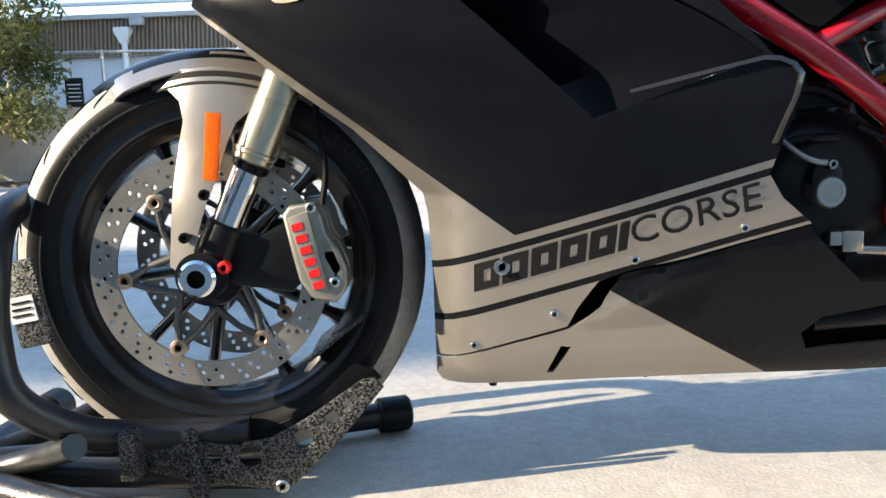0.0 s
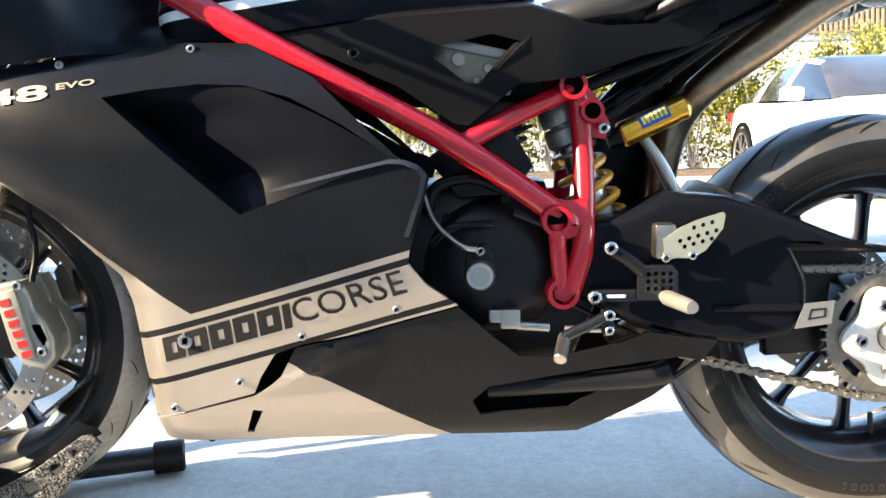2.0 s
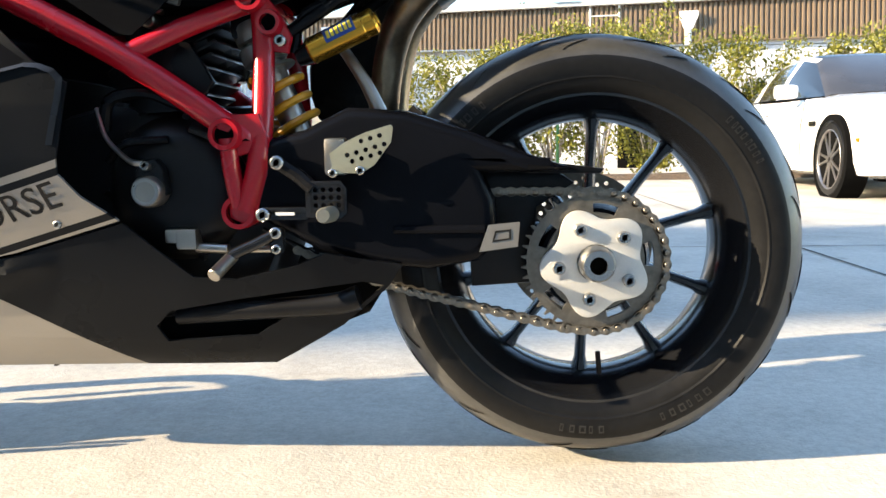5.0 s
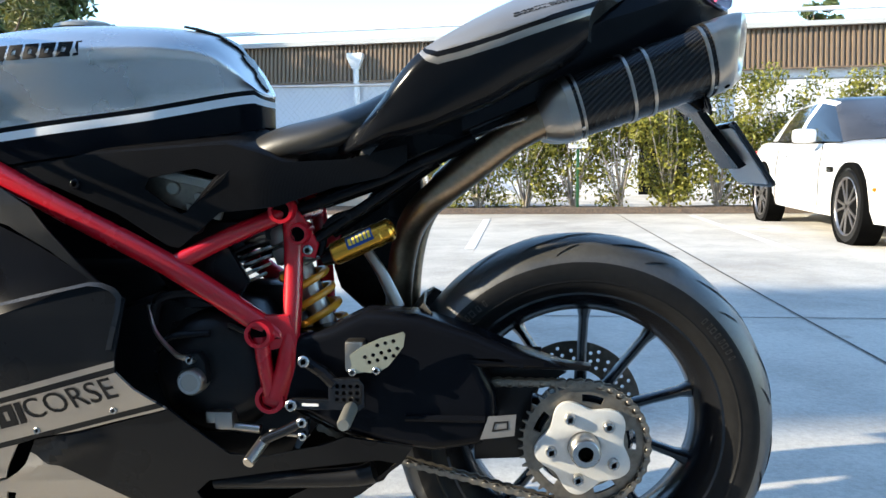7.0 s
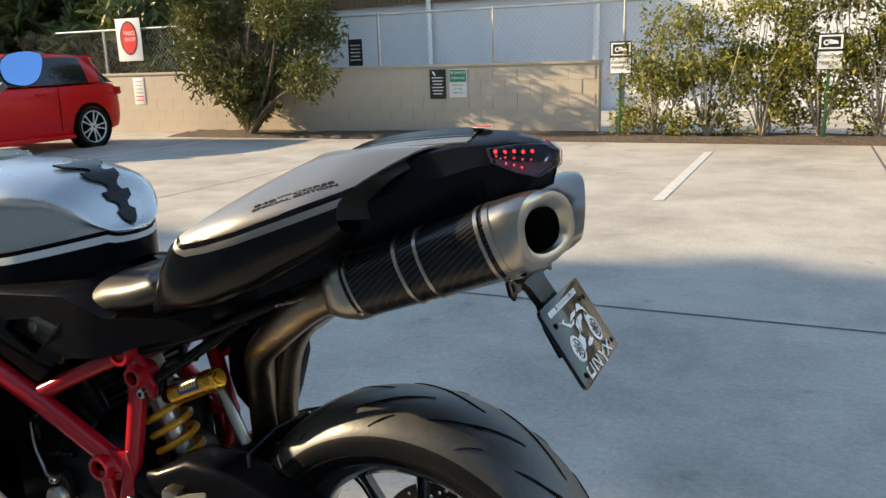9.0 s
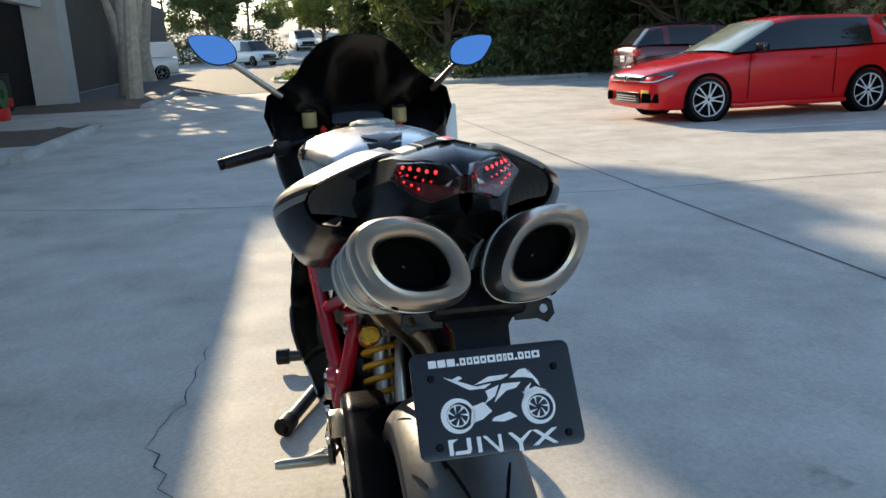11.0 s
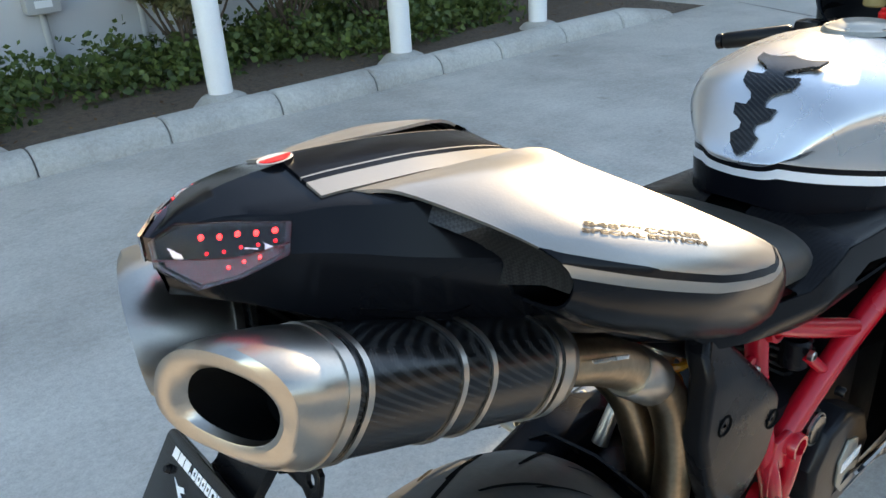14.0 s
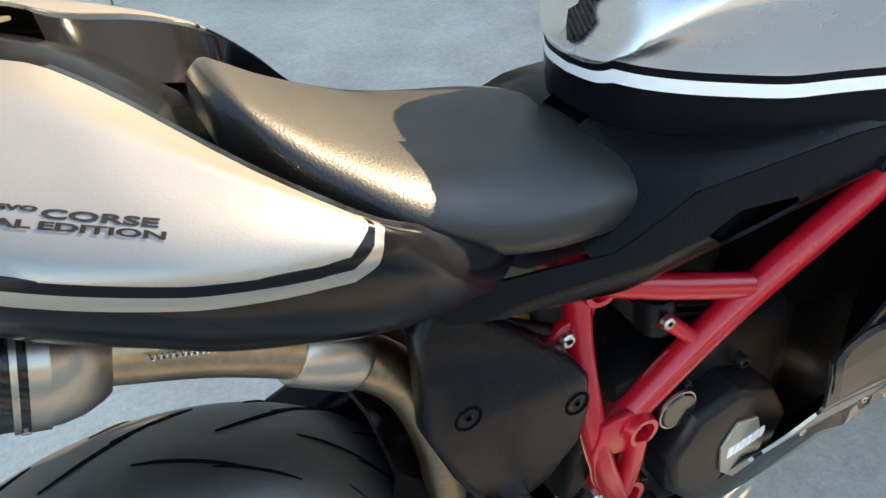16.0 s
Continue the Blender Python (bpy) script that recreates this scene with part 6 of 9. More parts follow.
part("brake_pedal", tube([(1.0, 0.17, 0.385), (0.95, 0.175, 0.352), (0.90, 0.18, 0.345), (0.89, 0.21, 0.345)], 0.007, 10, 4), M_GLOSSBLACK, bike)

# --- plate holder and show plate ---
rows = [(1.575, 0.905, 0.036), (1.598, 0.880, 0.046), (1.612, 0.862, 0.048), (1.624, 0.847, 0.034), (1.640, 0.826, 0.032), (1.655, 0.800, 0.05), (1.68, 0.765, 0.06)]
holder = part("plate_bracket", loft([[(x, 0.018 - w, z), (x, 0.018 + w, z), (x - 0.010, 0.018 + w * 0.94, z - 0.006), (x - 0.010, 0.018 - w * 0.94, z - 0.006)] for x, z, w in rows]), M_PLASTIC, bike, "black plate bracket under the silencers")
for s in (1, -1):
    part("tab", flat([[(0.0, 0.014), (0.036 * s, 0.016), (0.048 * s, 0.008), (0.05 * s, -0.008), (0.04 * s, -0.018), (0.028 * s, -0.012), (0.0, -0.012)], circle(0.037 * s, -0.001, 0.0055, 10)], 0.005, Matrix.Translation((1.612, 0.018 + 0.044 * s, 0.860)) @ Matrix.Rotation(radians(90), 4, "Z") @ Matrix.Rotation(radians(72), 4, "X"), 0.001), M_PLASTIC, holder)
part("bracket_head", box((1.596, 0.018, 0.876), (0.055, 0.118, 0.030), 0.010, Matrix.Rotation(radians(38), 4, "Y"), 3), M_PLASTIC, holder)
PU = (Vector((1.650, 0.02, 0.831)) - Vector((1.716, 0.02, 0.732))).normalized()
PX = Vector((0.0, 1.0, -0.005)).normalized()
PN = PX.cross(PU).normalized()
PM = Matrix.Translation((1.683, 0.0205, 0.7815)) @ Matrix((PX, PU, PN)).transposed().to_4x4()


def rounded(w, h, r, n=5):
    out = []
    for cx, cy, a0 in ((w - r, h - r, 0), (-w + r, h - r, 90), (-w + r, -h + r, 180), (w - r, -h + r, 270)):
        out += [(cx + r * math.cos(radians(a0 + 90 * k / n)), cy + r * math.sin(radians(a0 + 90 * k / n))) for k in range(n + 1)]
    return out


plate = part("show_plate", flat([rounded(0.094, 0.060, 0.010)], 0.006, PM, 0.001), M_GLOSSBLACK, bike, "black show plate with white print")
part("plate_backing", flat([rounded(0.086, 0.052, 0.008)], 0.002, PM @ Matrix.Translation((0, 0, -0.005))), M_WHITE, plate)
PD = PM @ Matrix.Translation((0, 0, 0.0036))
x = -0.073
for k, w in enumerate((10, 10, 10, 3, 7, 7, 7, 7, 10, 7, 4, 7, 3, 7, 7, 10)):
    w = w * 0.00092
    h = 0.0042 if k not in (3, 12) else 0.0012
    part("web_mark", flat([[(x, 0.046 - 0.0042), (x + w, 0.046 - 0.0042), (x + w, 0.046 - 0.0042 + 2 * h), (x, 0.046 - 0.0042 + 2 * h)]] + ([[(x + w * .3, 0.0445), (x + w * .7, 0.0445), (x + w * .7, 0.0478), (x + w * .3, 0.0478)]] if h > 0.002 and k > 3 else []), 0.0006, PD), M_WHITE, plate)
    x += w + 0.0016
for cx in (-0.047, 0.046):
    part("print", flat([circle(cx, -0.014, 0.0195, 30), circle(cx + 0.002, -0.0145, 0.0150, 30)], 0.0006, PD), M_WHITE, plate)
    part("print", flat([circle(cx, -0.014, 0.0125, 26), circle(cx, -0.014, 0.0112, 26)], 0.0006, PD), M_WHITE, plate)
    for k in range(7):
        a = 2 * math.pi * k / 7
        part("print", flat([[(cx + 0.003 * math.cos(a + .5), -0.014 + 0.003 * math.sin(a + .5)), (cx + 0.0115 * math.cos(a - .12), -0.014 + 0.0115 * math.sin(a - .12)), (cx + 0.0115 * math.cos(a + .12), -0.014 + 0.0115 * math.sin(a + .12))]], 0.0006, PD), M_WHITE, plate)
for pts in ([(-0.058, 0.030), (-0.046, 0.026), (-0.022, 0.016), (-0.004, 0.018), (-0.012, 0.013), (-0.03, 0.013)], [(-0.05, 0.0265), (-0.04, 0.030), (-0.036, 0.027), (-0.044, 0.024)], [(-0.024, 0.018), (-0.006, 0.026), (0.018, 0.026), (0.008, 0.021), (-0.008, 0.020)],
            [(0.018, 0.022), (0.03, 0.030), (0.038, 0.031), (0.046, 0.018), (0.035, 0.021)], [(0.04, 0.03), (0.05, 0.016), (0.052, 0.008), (0.047, 0.014)], [(-0.012, 0.010), (0.004, 0.015), (-0.002, 0.003), (-0.016, -0.005), (-0.010, 0.002)],
            [(0.008, 0.016), (0.03, 0.016), (0.024, 0.010), (0.012, 0.008), (-0.004, -0.004), (0.002, 0.006)], [(-0.03, -0.006), (-0.016, -0.002), (-0.008, -0.013), (-0.02, -0.021), (-0.034, -0.024)], [(-0.006, -0.02), (0.012, -0.016), (0.02, -0.022), (0.004, -0.026), (-0.01, -0.024)],
            [(0.034, 0.008), (0.042, 0.014), (0.036, 0.002), (0.028, -0.010)], [(0.03, 0.004), (0.046, 0.009), (0.06, 0.003), (0.05, 0.005), (0.036, 0.0)]):
    part("print", flat([pts], 0.0006, PD), M_WHITE, plate)
for x0, cuts in ((-0.062, [[(0, 0), (0.005, 0), (0.005, 0.013), (0.012, 0.017), (0.005, 0.017), (0, 0.017)], [(0.007, 0.0), (0.024, 0.0), (0.027, 0.004), (0.027, 0.017), (0.022, 0.017), (0.022, 0.004), (0.007, 0.004)]]),
                 (-0.030, [[(0, 0), (0.005, 0), (0.005, 0.017), (0, 0.017)], [(0.007, 0.017), (0.012, 0.017), (0.026, 0.002), (0.026, 0.017), (0.030, 0.017), (0.030, -0.002), (0.025, -0.002)]]),
                 (0.006, [[(0, 0.017), (0.005, 0.017), (0.014, 0.009), (0.026, 0.017), (0.030, 0.017), (0.016, 0.005), (0.016, -0.004), (0.011, -0.004), (0.011, 0.005)]]),
                 (0.034, [[(0, 0.017), (0.006, 0.017), (0.014, 0.011), (0.024, 0.017), (0.031, 0.017), (0.018, 0.0085), (0.030, 0.0), (0.024, 0.0), (0.014, 0.006), (0.005, 0.0), (-0.002, 0.0), (0.011, 0.0085)]])):
    for c in cuts:
        part("brand_mark", flat([[(x0 + px * 0.93, -0.056 + py) for px, py in c]], 0.0006, PD), M_WHITE, plate)
for cx, cy in ((-0.072, 0.030), (0.072, 0.030), (-0.072, -0.046), (0.076, -0.046)):
    part("plate_bolt", lathe([(0, 0.003), (0.003, 0.003), (0.0045, 0.0), (0.0, 0.0)], (0, 0, 0), 12, "z", False), M_PLASTIC, plate).matrix_basis = PD @ Matrix.Translation((cx, cy, 0))

# --- nose, screen, mirrors, bars ---
NOSE = [(-0.118, 0.81, 0.045, 0.84, 0.05, 0.89, 0.03), (-0.100, 0.770, 0.10, 0.83, 0.115, 0.93, 0.08), (-0.060, 0.728, 0.150, 0.83, 0.172, 0.97, 0.13), (0.0, 0.708, 0.180, 0.83, 0.21, 0.99, 0.172), (0.10, 0.724, 0.204, 0.84, 0.235, 1.00, 0.213), (0.18, 0.736, 0.206, 0.86, 0.246, 1.02, 0.248),
        (0.235, 0.744, 0.204, 0.84, 0.222, 0.965, 0.235), (0.29, 0.749, 0.194, 0.81, 0.150, 0.90, 0.13), (0.35, 0.756, 0.184, 0.795, 0.125, 0.86, 0.10), (0.43, 0.762, 0.174, 0.785, 0.115, 0.82, 0.10), (0.52, 0.757, 0.165, 0.775, 0.12, 0.79, 0.11)]
cols = [curve([Vector((r[0], r[1 + 2 * j + 1], r[1 + 2 * j])) for r in NOSE], 4) for j in range(3)]
rings_n = [curve([c[i] for c in cols], 6) for i in range(len(cols[0]))]
for s in (1, -1):
    b = loft([[Vector((p.x, -p.y * s, p.z)) for p in r] for r in rings_n], closed=False, caps=False)
    nose = part("upper_fairing", thicken(b, 0.004), M_FAIRING, bike, "satin black upper fairing", 32)
ARCH = [(-0.250, 0.955), (-0.268, 1.01), (-0.255, 1.065), (-0.205, 1.095), (-0.168, 1.125), (-0.145, 1.16), (-0.105, 1.2), (-0.06, 1.22), (0.0, 1.226)]
ARCH = ARCH + [(-y - 0.0, z) for y, z in ARCH[-2::-1]]
rings_s = [[(x, y * w, zb + (z - 0.955) * h) for y, z in ARCH] for x, w, h, zb in ((-0.11, 0.2, 0.02, 0.885), (-0.08, 0.42, 0.16, 0.925), (-0.04, 0.62, 0.36, 0.955), (0.03, 0.78, 0.58, 0.962), (0.1, 0.9, 0.80, 0.958), (0.17, 0.97, 0.94, 0.955), (0.205, 1.0, 1.0, 0.955))]
part("windscreen", thicken(loft(rings_s, closed=False, caps=False), 0.003), M_SCREEN, bike, "dark tinted bubble windscreen", 40)
part("dash", box((0.10, 0, 0.985), (0.06, 0.16, 0.07), 0.015, Matrix.Rotation(radians(-35), 4, "Y")), M_GLOSSBLACK, bike, "black instrument panel")
part("top_yoke", flat([[(-0.03, -0.13), (0.03, -0.13), (0.045, 0.0), (0.03, 0.13), (-0.03, 0.13), (-0.045, 0.0)]], 0.022, Matrix.Translation((0.235, 0, 0.93)), 0.005), M_ENGINE, bike, "black top yoke")
part("ignition_switch", rod((0.20, 0, 0.93), (0.195, 0, 0.965), 0.02), M_PLASTIC, bike)
for s in (1, -1):
    part("fork_cap", rod((0.237, 0.107 * s, 0.90), (0.246, 0.107 * s, 0.955), 0.021, 20), M_GOLD, bike, "gold fork cap")
    part("preload_adjuster", join(rod((0.246, 0.107 * s, 0.955), (0.249, 0.107 * s, 0.972), 0.009), rod((0.249, 0.107 * s, 0.972), (0.250, 0.107 * s, 0.978), 0.005)), M_REDPAINT, bike)
    tip = Vector((0.325, -0.392, 0.898)) if s < 0 else Vector((0.215, 0.335, 0.862))
    root = Vector((0.262, 0.125 * s, 0.918 if s > 0 else 0.948))
    d = (tip - root).normalized()
    bar = part("clip_on_bar", rod(root, tip, 0.0115), M_PLASTIC, bike, "black clip-on handlebar")
    part("grip", tube([root.lerp(tip, 0.48), root.lerp(tip, 0.5), root.lerp(tip, 0.93), root.lerp(tip, 0.95)], [0.015, 0.0175, 0.0165, 0.014], 18), M_RUBBER, bar, "black rubber grip")
    part("bar_end", rod(root.lerp(tip, 0.95), tip, 0.0155), M_PLASTIC, bar)
    part("switchgear", box(root.lerp(tip, 0.36), (0.045, 0.05, 0.045), 0.01), M_PLASTIC, bar)
    if s > 0:
        part("switch_key", box(root.lerp(tip, 0.36) + Vector((0.012, 0, 0.024)), (0.02, 0.03, 0.01), 0.003), M_REDPAINT, bar)
    part("lever", tube([root.lerp(tip, 0.28) + Vector((-0.05, 0, 0.01)), root.lerp(tip, 0.55) + Vector((-0.075, 0, 0)), root.lerp(tip, 0.95) + Vector((-0.06, 0, -0.005))], 0.006, 8, 4), M_STEEL, bar)
    cup = Vector((0.205, 0.128 * s - 0.015, 1.0))
    part("fluid_reservoir", join(rod(cup - Vector((0, 0, 0.028)), cup + Vector((0, 0, 0.016)), 0.021, 20)), mat("brake_fluid_cup", (0.30, 0.22, 0.09), 0.25, vary=0.1, bump=0) if s > 0 else bpy.data.materials["brake_fluid_cup"], bike, "amber plastic fluid reservoir")
    part("reservoir_lid", rod(cup + Vector((0, 0, 0.016)), cup + Vector((0, 0, 0.026)), 0.0225, 20), M_PLASTIC, bike)
    # mirror
    c = Vector((0.265, -0.377, 1.196)) if s < 0 else Vector((0.288, 0.309, 1.166))
    shape = [(-0.062, 0.034), (-0.03, 0.040), (0.02, 0.033), (0.048, 0.012), (0.056, -0.018), (0.046, -0.036), (0.008, -0.044), (-0.03, -0.028), (-0.06, 0.014)]
    shape = [(x, y) for x, y in shape] if s < 0 else [(-x, y) for x, y in shape]
    nrm = Vector((0.88, -0.06 * s, 0.40)).normalized()
    ux = Vector((0, 1, 0))
    ux = (ux - nrm * ux.dot(nrm)).normalized()
    uy = nrm.cross(ux)
    mm = Matrix.Translation(c) @ Matrix((ux, uy, nrm)).transposed().to_4x4()
    loop = [(p.x, p.y) for p in curve([Vector((*q, 0)) for q in shape + shape[:1]], 4)[:-1]]
    ring = lambda k, d: [mm @ Vector((px * k, py * k, d)) for px, py in loop]
    mirror = part("rear_view_mirror", loft([ring(0.35, -0.030), ring(0.75, -0.022), ring(0.98, -0.006), ring(1.05, 0.0), ring(1.05, 0.003)]), M_PLASTIC, bike, "black mirror, its glass coloured with the sky's blue reflection")
    part("mirror_glass", flat([loop], 0.002, mm @ Matrix.Translation((0, 0, 0.0042))), M_MIRROR, mirror)
    part("mirror_stem", tube([Vector((0.19, 0.215 * s, 1.062)), c + Vector((-0.01, -0.04 * s, -0.035))], [0.010, 0.008], 12), M_STEEL, mirror, "bare alloy mirror stem")
part("paper_tag", flat([[(-0.02, -0.06), (0.03, -0.07), (0.028, 0.05), (-0.01, 0.06)]], 0.001, Matrix.Translation((0.17, 0.258, 0.965)) @ Matrix.Rotation(radians(80), 4, "Z") @ Matrix.Rotation(radians(75), 4, "X")), M_WHITE, bike, "pale paper tag tucked in the fairing")

# ---- front wheel stand ----
stand = thing("front_wheel_stand", "black hammered steel wheel stand holding the front tyre", "stand")
for y, nm in ((-0.098, "cradle_plate"), (0.098, "cradle_plate")):
    PL = [(-0.140, 0.125), (-0.12, 0.123), (-0.065, 0.100), (0.0, 0.090), (0.056, 0.100), (0.109, 0.128), (0.187, 0.181), (0.205, 0.184), (0.218, 0.170), (0.152, 0.092), (0.085, 0.028), (0.06, 0.022), (-0.06, 0.040), (-0.142, 0.062)]
    holes = [circle(-0.025, 0.076, 0.011), circle(0.025, 0.074, 0.017, 20), circle(0.102, 0.098, 0.013), circle(0.143, 0.128, 0.010), circle(0.175, 0.155, 0.006, 10), circle(-0.058, 0.086, 0.005, 10)]
    cp = part(nm, flat([PL, *holes], 0.006, side(y), 0.001), M_HAMMER, stand, "drilled black steel cradle plate")
    part("flange", flat([[(-0.142, 0.06), (-0.142, 0.126), (-0.12, 0.126), (-0.12, 0.058)]], 0.05, side(y * 1.2), 0.001), M_HAMMER, cp)
    part("upright_bracket", flat([[(-0.066, 0.0), (-0.035, 0.0), (-0.03, 0.03), (-0.042, 0.06), (-0.045, 0.115), (-0.055, 0.122), (-0.066, 0.115), (-0.066, 0.09), (-0.056, 0.085), (-0.056, 0.055)], circle(-0.048, 0.018, 0.005, 10)], 0.008, side(y * 1.12)), M_HAMMER, cp)
    part("tyre_guide", flat([[(0.102, 0.133), (0.111, 0.120), (0.214, 0.180), (0.205, 0.192), (0.181, 0.201), (0.172, 0.198)]], 0.004, side(y * 0.88), 0.001), M_PLASTIC, cp)
    bolt((0.07, y * 1.05, 0.030), 0.010, (0, -1 if y < 0 else 1, 0), cp)
    part("clamp_plate", box((-0.268, y, 0.302), (0.048, 0.012, 0.122), 0.006, Matrix.Rotation(radians(-10), 4, "Y")), M_HAMMER, stand, "black steel wheel clamp plate")
part("maker_label", box((-0.272, -0.1055, 0.295), (0.036, 0.002, 0.036), 0.0, Matrix.Rotation(radians(-10), 4, "Y")), M_WHITE, stand)
for k in range(3):
    part("label_bar", box((-0.272, -0.1072, 0.305 - 0.009 * k), (0.026, 0.001, 0.003), 0.0, Matrix.Rotation(radians(-10), 4, "Y")), M_DECAL, stand)
part("rear_cradle", flat([[(0.12, -0.075), (0.22, -0.075), (0.22, 0.075), (0.12, 0.075)]], 0.005, Matrix.Translation((0.015, 0, 0.128)) @ Matrix.Rotation(radians(-38), 4, "Y"), 0.001), M_HAMMER, stand)
part("base_beam", tube([(0.06, -0.06, 0.03), (-0.05, -0.06, 0.032), (-0.42, -0.06, 0.050)], 0.022, 14), M_POWDER, stand)
for way in (((-0.42, -0.075, 0.050), (-0.268, -0.135, 0.038), (0.144, -0.307, 0.033)), ((-0.42, -0.045, 0.050), (-0.268, 0.010, 0.038), (0.243, 0.189, 0.031))):
    part("leg", tube(way, 0.0225, 16), M_POWDER, stand, "splayed black steel leg")
    a, b = Vector(way[1]), Vector(way[2])
    d = (b - a).normalized()
    part("rubber_cap", tube([b - d * 0.058, b - d * 0.055, b - d * 0.004, b], [0.027, 0.031, 0.031, 0.027], 20), M_RUBBER, stand, "black rubber end cap")
part("cross_tube", rod((-0.425, -0.30, 0.055), (-0.39, 0.20, 0.055), 0.022, 16), M_POWDER, stand)
for p, q in (((-0.428, -0.335, 0.055), (-0.4245, -0.285, 0.055)), ((-0.3925, 0.165, 0.055), (-0.3887, 0.22, 0.055))):
    part("rubber_cap", rod(p, q, 0.031, 18), M_RUBBER, stand, "black rubber end cap")
for s in (-1, 1):
    part("hoop", tube([(0.02, 0.070 * s, 0.100), (-0.10, 0.085 * s, 0.104), (-0.19, 0.125 * s, 0.125), (-0.255, 0.178 * s, 0.19), (-0.275, 0.178 * s, 0.27), (-0.275, 0.165 * s, 0.36), (-0.29, 0.10 * s, 0.42), (-0.30, 0.0, 0.44)], 0.0225, 16, 5), M_POWDER, stand, "thick black steel tube hoop")
    part("strut", tube([(-0.42, -0.06 + 0.04 * s, 0.045), (-0.30, 0.09 * s, 0.07), (-0.19, 0.165 * s, 0.12)], 0.018, 12, 4), M_POWDER, stand)


# ---- the yard: ground, joints, kerbs ----
def ground_z(x):
    return 0.018 * min(42.0, max(0.0, -26.0 - x)) + 0.105 * min(50.0, max(0.0, -68.0 - x))


xs = [-400, -150, -118, -100, -84, -68, -55, -40, -30, -26, -10, 0, 10, 40, 400]
ys = [-400, -60, -8, -3.6, 0, 4, 9, 40, 400]
bm = bmesh.new()
vs = [[bm.verts.new((x, y, ground_z(x))) for y in ys] for x in xs]
for a, b in zip(vs, vs[1:]):
    for i in range(len(ys) - 1):
        bm.faces.new((a[i], b[i], b[i + 1], a[i + 1]))
tagged(part("ground", bm, M_CONC), "pale weathered concrete yard, stained and cracked", "ground", kind="structure")
M_JOINT = mat("joint_filler", (0.07, 0.065, 0.06), 0.9, vary=0.3, fine=60, bump=0.3)
M_PAINTLINE = mat("worn_white_line", (0.62, 0.61, 0.58), 0.7, vary=0.25, scale=14, fine=70, bump=0.1)
M_SOIL = mat("planting_soil", (0.13, 0.095, 0.07), 0.95, vary=0.6, scale=30, fine=140, bump=0.9, dist=0.02)
M_ROAD = mat("asphalt", (0.06, 0.06, 0.062), 0.9, vary=0.3, fine=200, bump=0.4)


def strip(points, w, z, name, material, label, jag=0.0):
    rnd = random.Random(len(points) * 7 + int(points[0][0] * 10))
    p = [Vector((*q, 0)) for q in points]
    if jag:
        fine = []
        for a, b in zip(p, p[1:]):
            n = max(2, int((b - a).length / 0.06))
            side_v = Vector((-(b - a).y, (b - a).x, 0)).normalized()
            for k in range(n):
                fine.append(a.lerp(b, k / n) + side_v * rnd.uniform(-jag, jag))
        p = fine + [p[-1]]
    rings = []
    for i, q in enumerate(p):
        d = (p[min(i + 1, len(p) - 1)] - p[max(i - 1, 0)]).normalized()
        n = Vector((-d.y, d.x, 0)) * w / 2 * (rnd.uniform(0.4, 1.3) if jag else 1)
        rings.append([q - n + Vector((0, 0, z)), q + n + Vector((0, 0, z))])
    return tagged(part(name, loft(rings, closed=False, caps=False), material), label, "crack" if jag else "marking", kind="structure")


strip([(-5.0, -3.45), (-4.2, -1.3), (-3.85, 0.0), (-3.48, 2.55), (-3.3, 9.8)], 0.012, 0.004, "slab_joint", M_JOINT, "dark saw-cut joint across the concrete")
strip([(-24, 2.62), (-3.4, 2.56), (2.74, 2.56), (12, 2.56)], 0.012, 0.004, "slab_joint", M_JOINT, "dark saw-cut joint along the concrete")
strip([(2.72, -3.4), (2.72, 2.5), (2.8, 9.9)], 0.014, 0.004, "slab_joint", M_JOINT, "dark saw-cut joint across the concrete")
strip([(-0.75, -0.62), (-0.2, -0.66), (0.1, -0.72), (0.5, -0.60), (0.75, -0.63)], 0.005, 0.004, "concrete_crack", M_JOINT, "jagged hairline crack in the concrete", 0.02)
strip([(3.66, 5.4), (3.76, 9.7)], 0.09, 0.004, "parking_line", M_PAINTLINE, "worn white parking line")
strip([(0.95, 5.5), (1.0, 9.0)], 0.09, 0.004, "parking_line", M_PAINTLINE, "worn white parking line")
strip([(-6.9, 4.9), (-6.9, 9.6)], 0.09, 0.004, "parking_line", M_PAINTLINE, "worn white parking line")

# rounded kerb stones along the planting bed
kerb = thing("kerb_row", "row of rounded pale concrete kerb stones edging the bed", "kerb")
tagged(kerb, kind="structure")
prof = [(-0.10, 0.0), (-0.095, 0.06), (-0.07, 0.105), (-0.02, 0.125), (0.05, 0.122), (0.105, 0.09), (0.13, 0.045), (0.135, 0.0)]
x = -4.15
rnd = random.Random(5)
k = 0
while x < 2.6:
    L = rnd.choice((0.55, 0.62, 0.68, 0.6))
    rings = []
    for t in (0.0, 0.012, 0.5, L - 0.02, L - 0.008):
        f = 0.93 if t in (0.0, L - 0.008) else 1.0
        tp = 0.35 if (x < -4.1 and t < 0.1) else 1.0
        rings.append([(x + t, -3.68 + p * f + rnd.uniform(-0.002, 0.002), q * f * tp + rnd.uniform(-0.002, 0.002)) for p, q in prof])
    part("kerb_stone", loft(rings), M_KERB, kerb)
    x += L
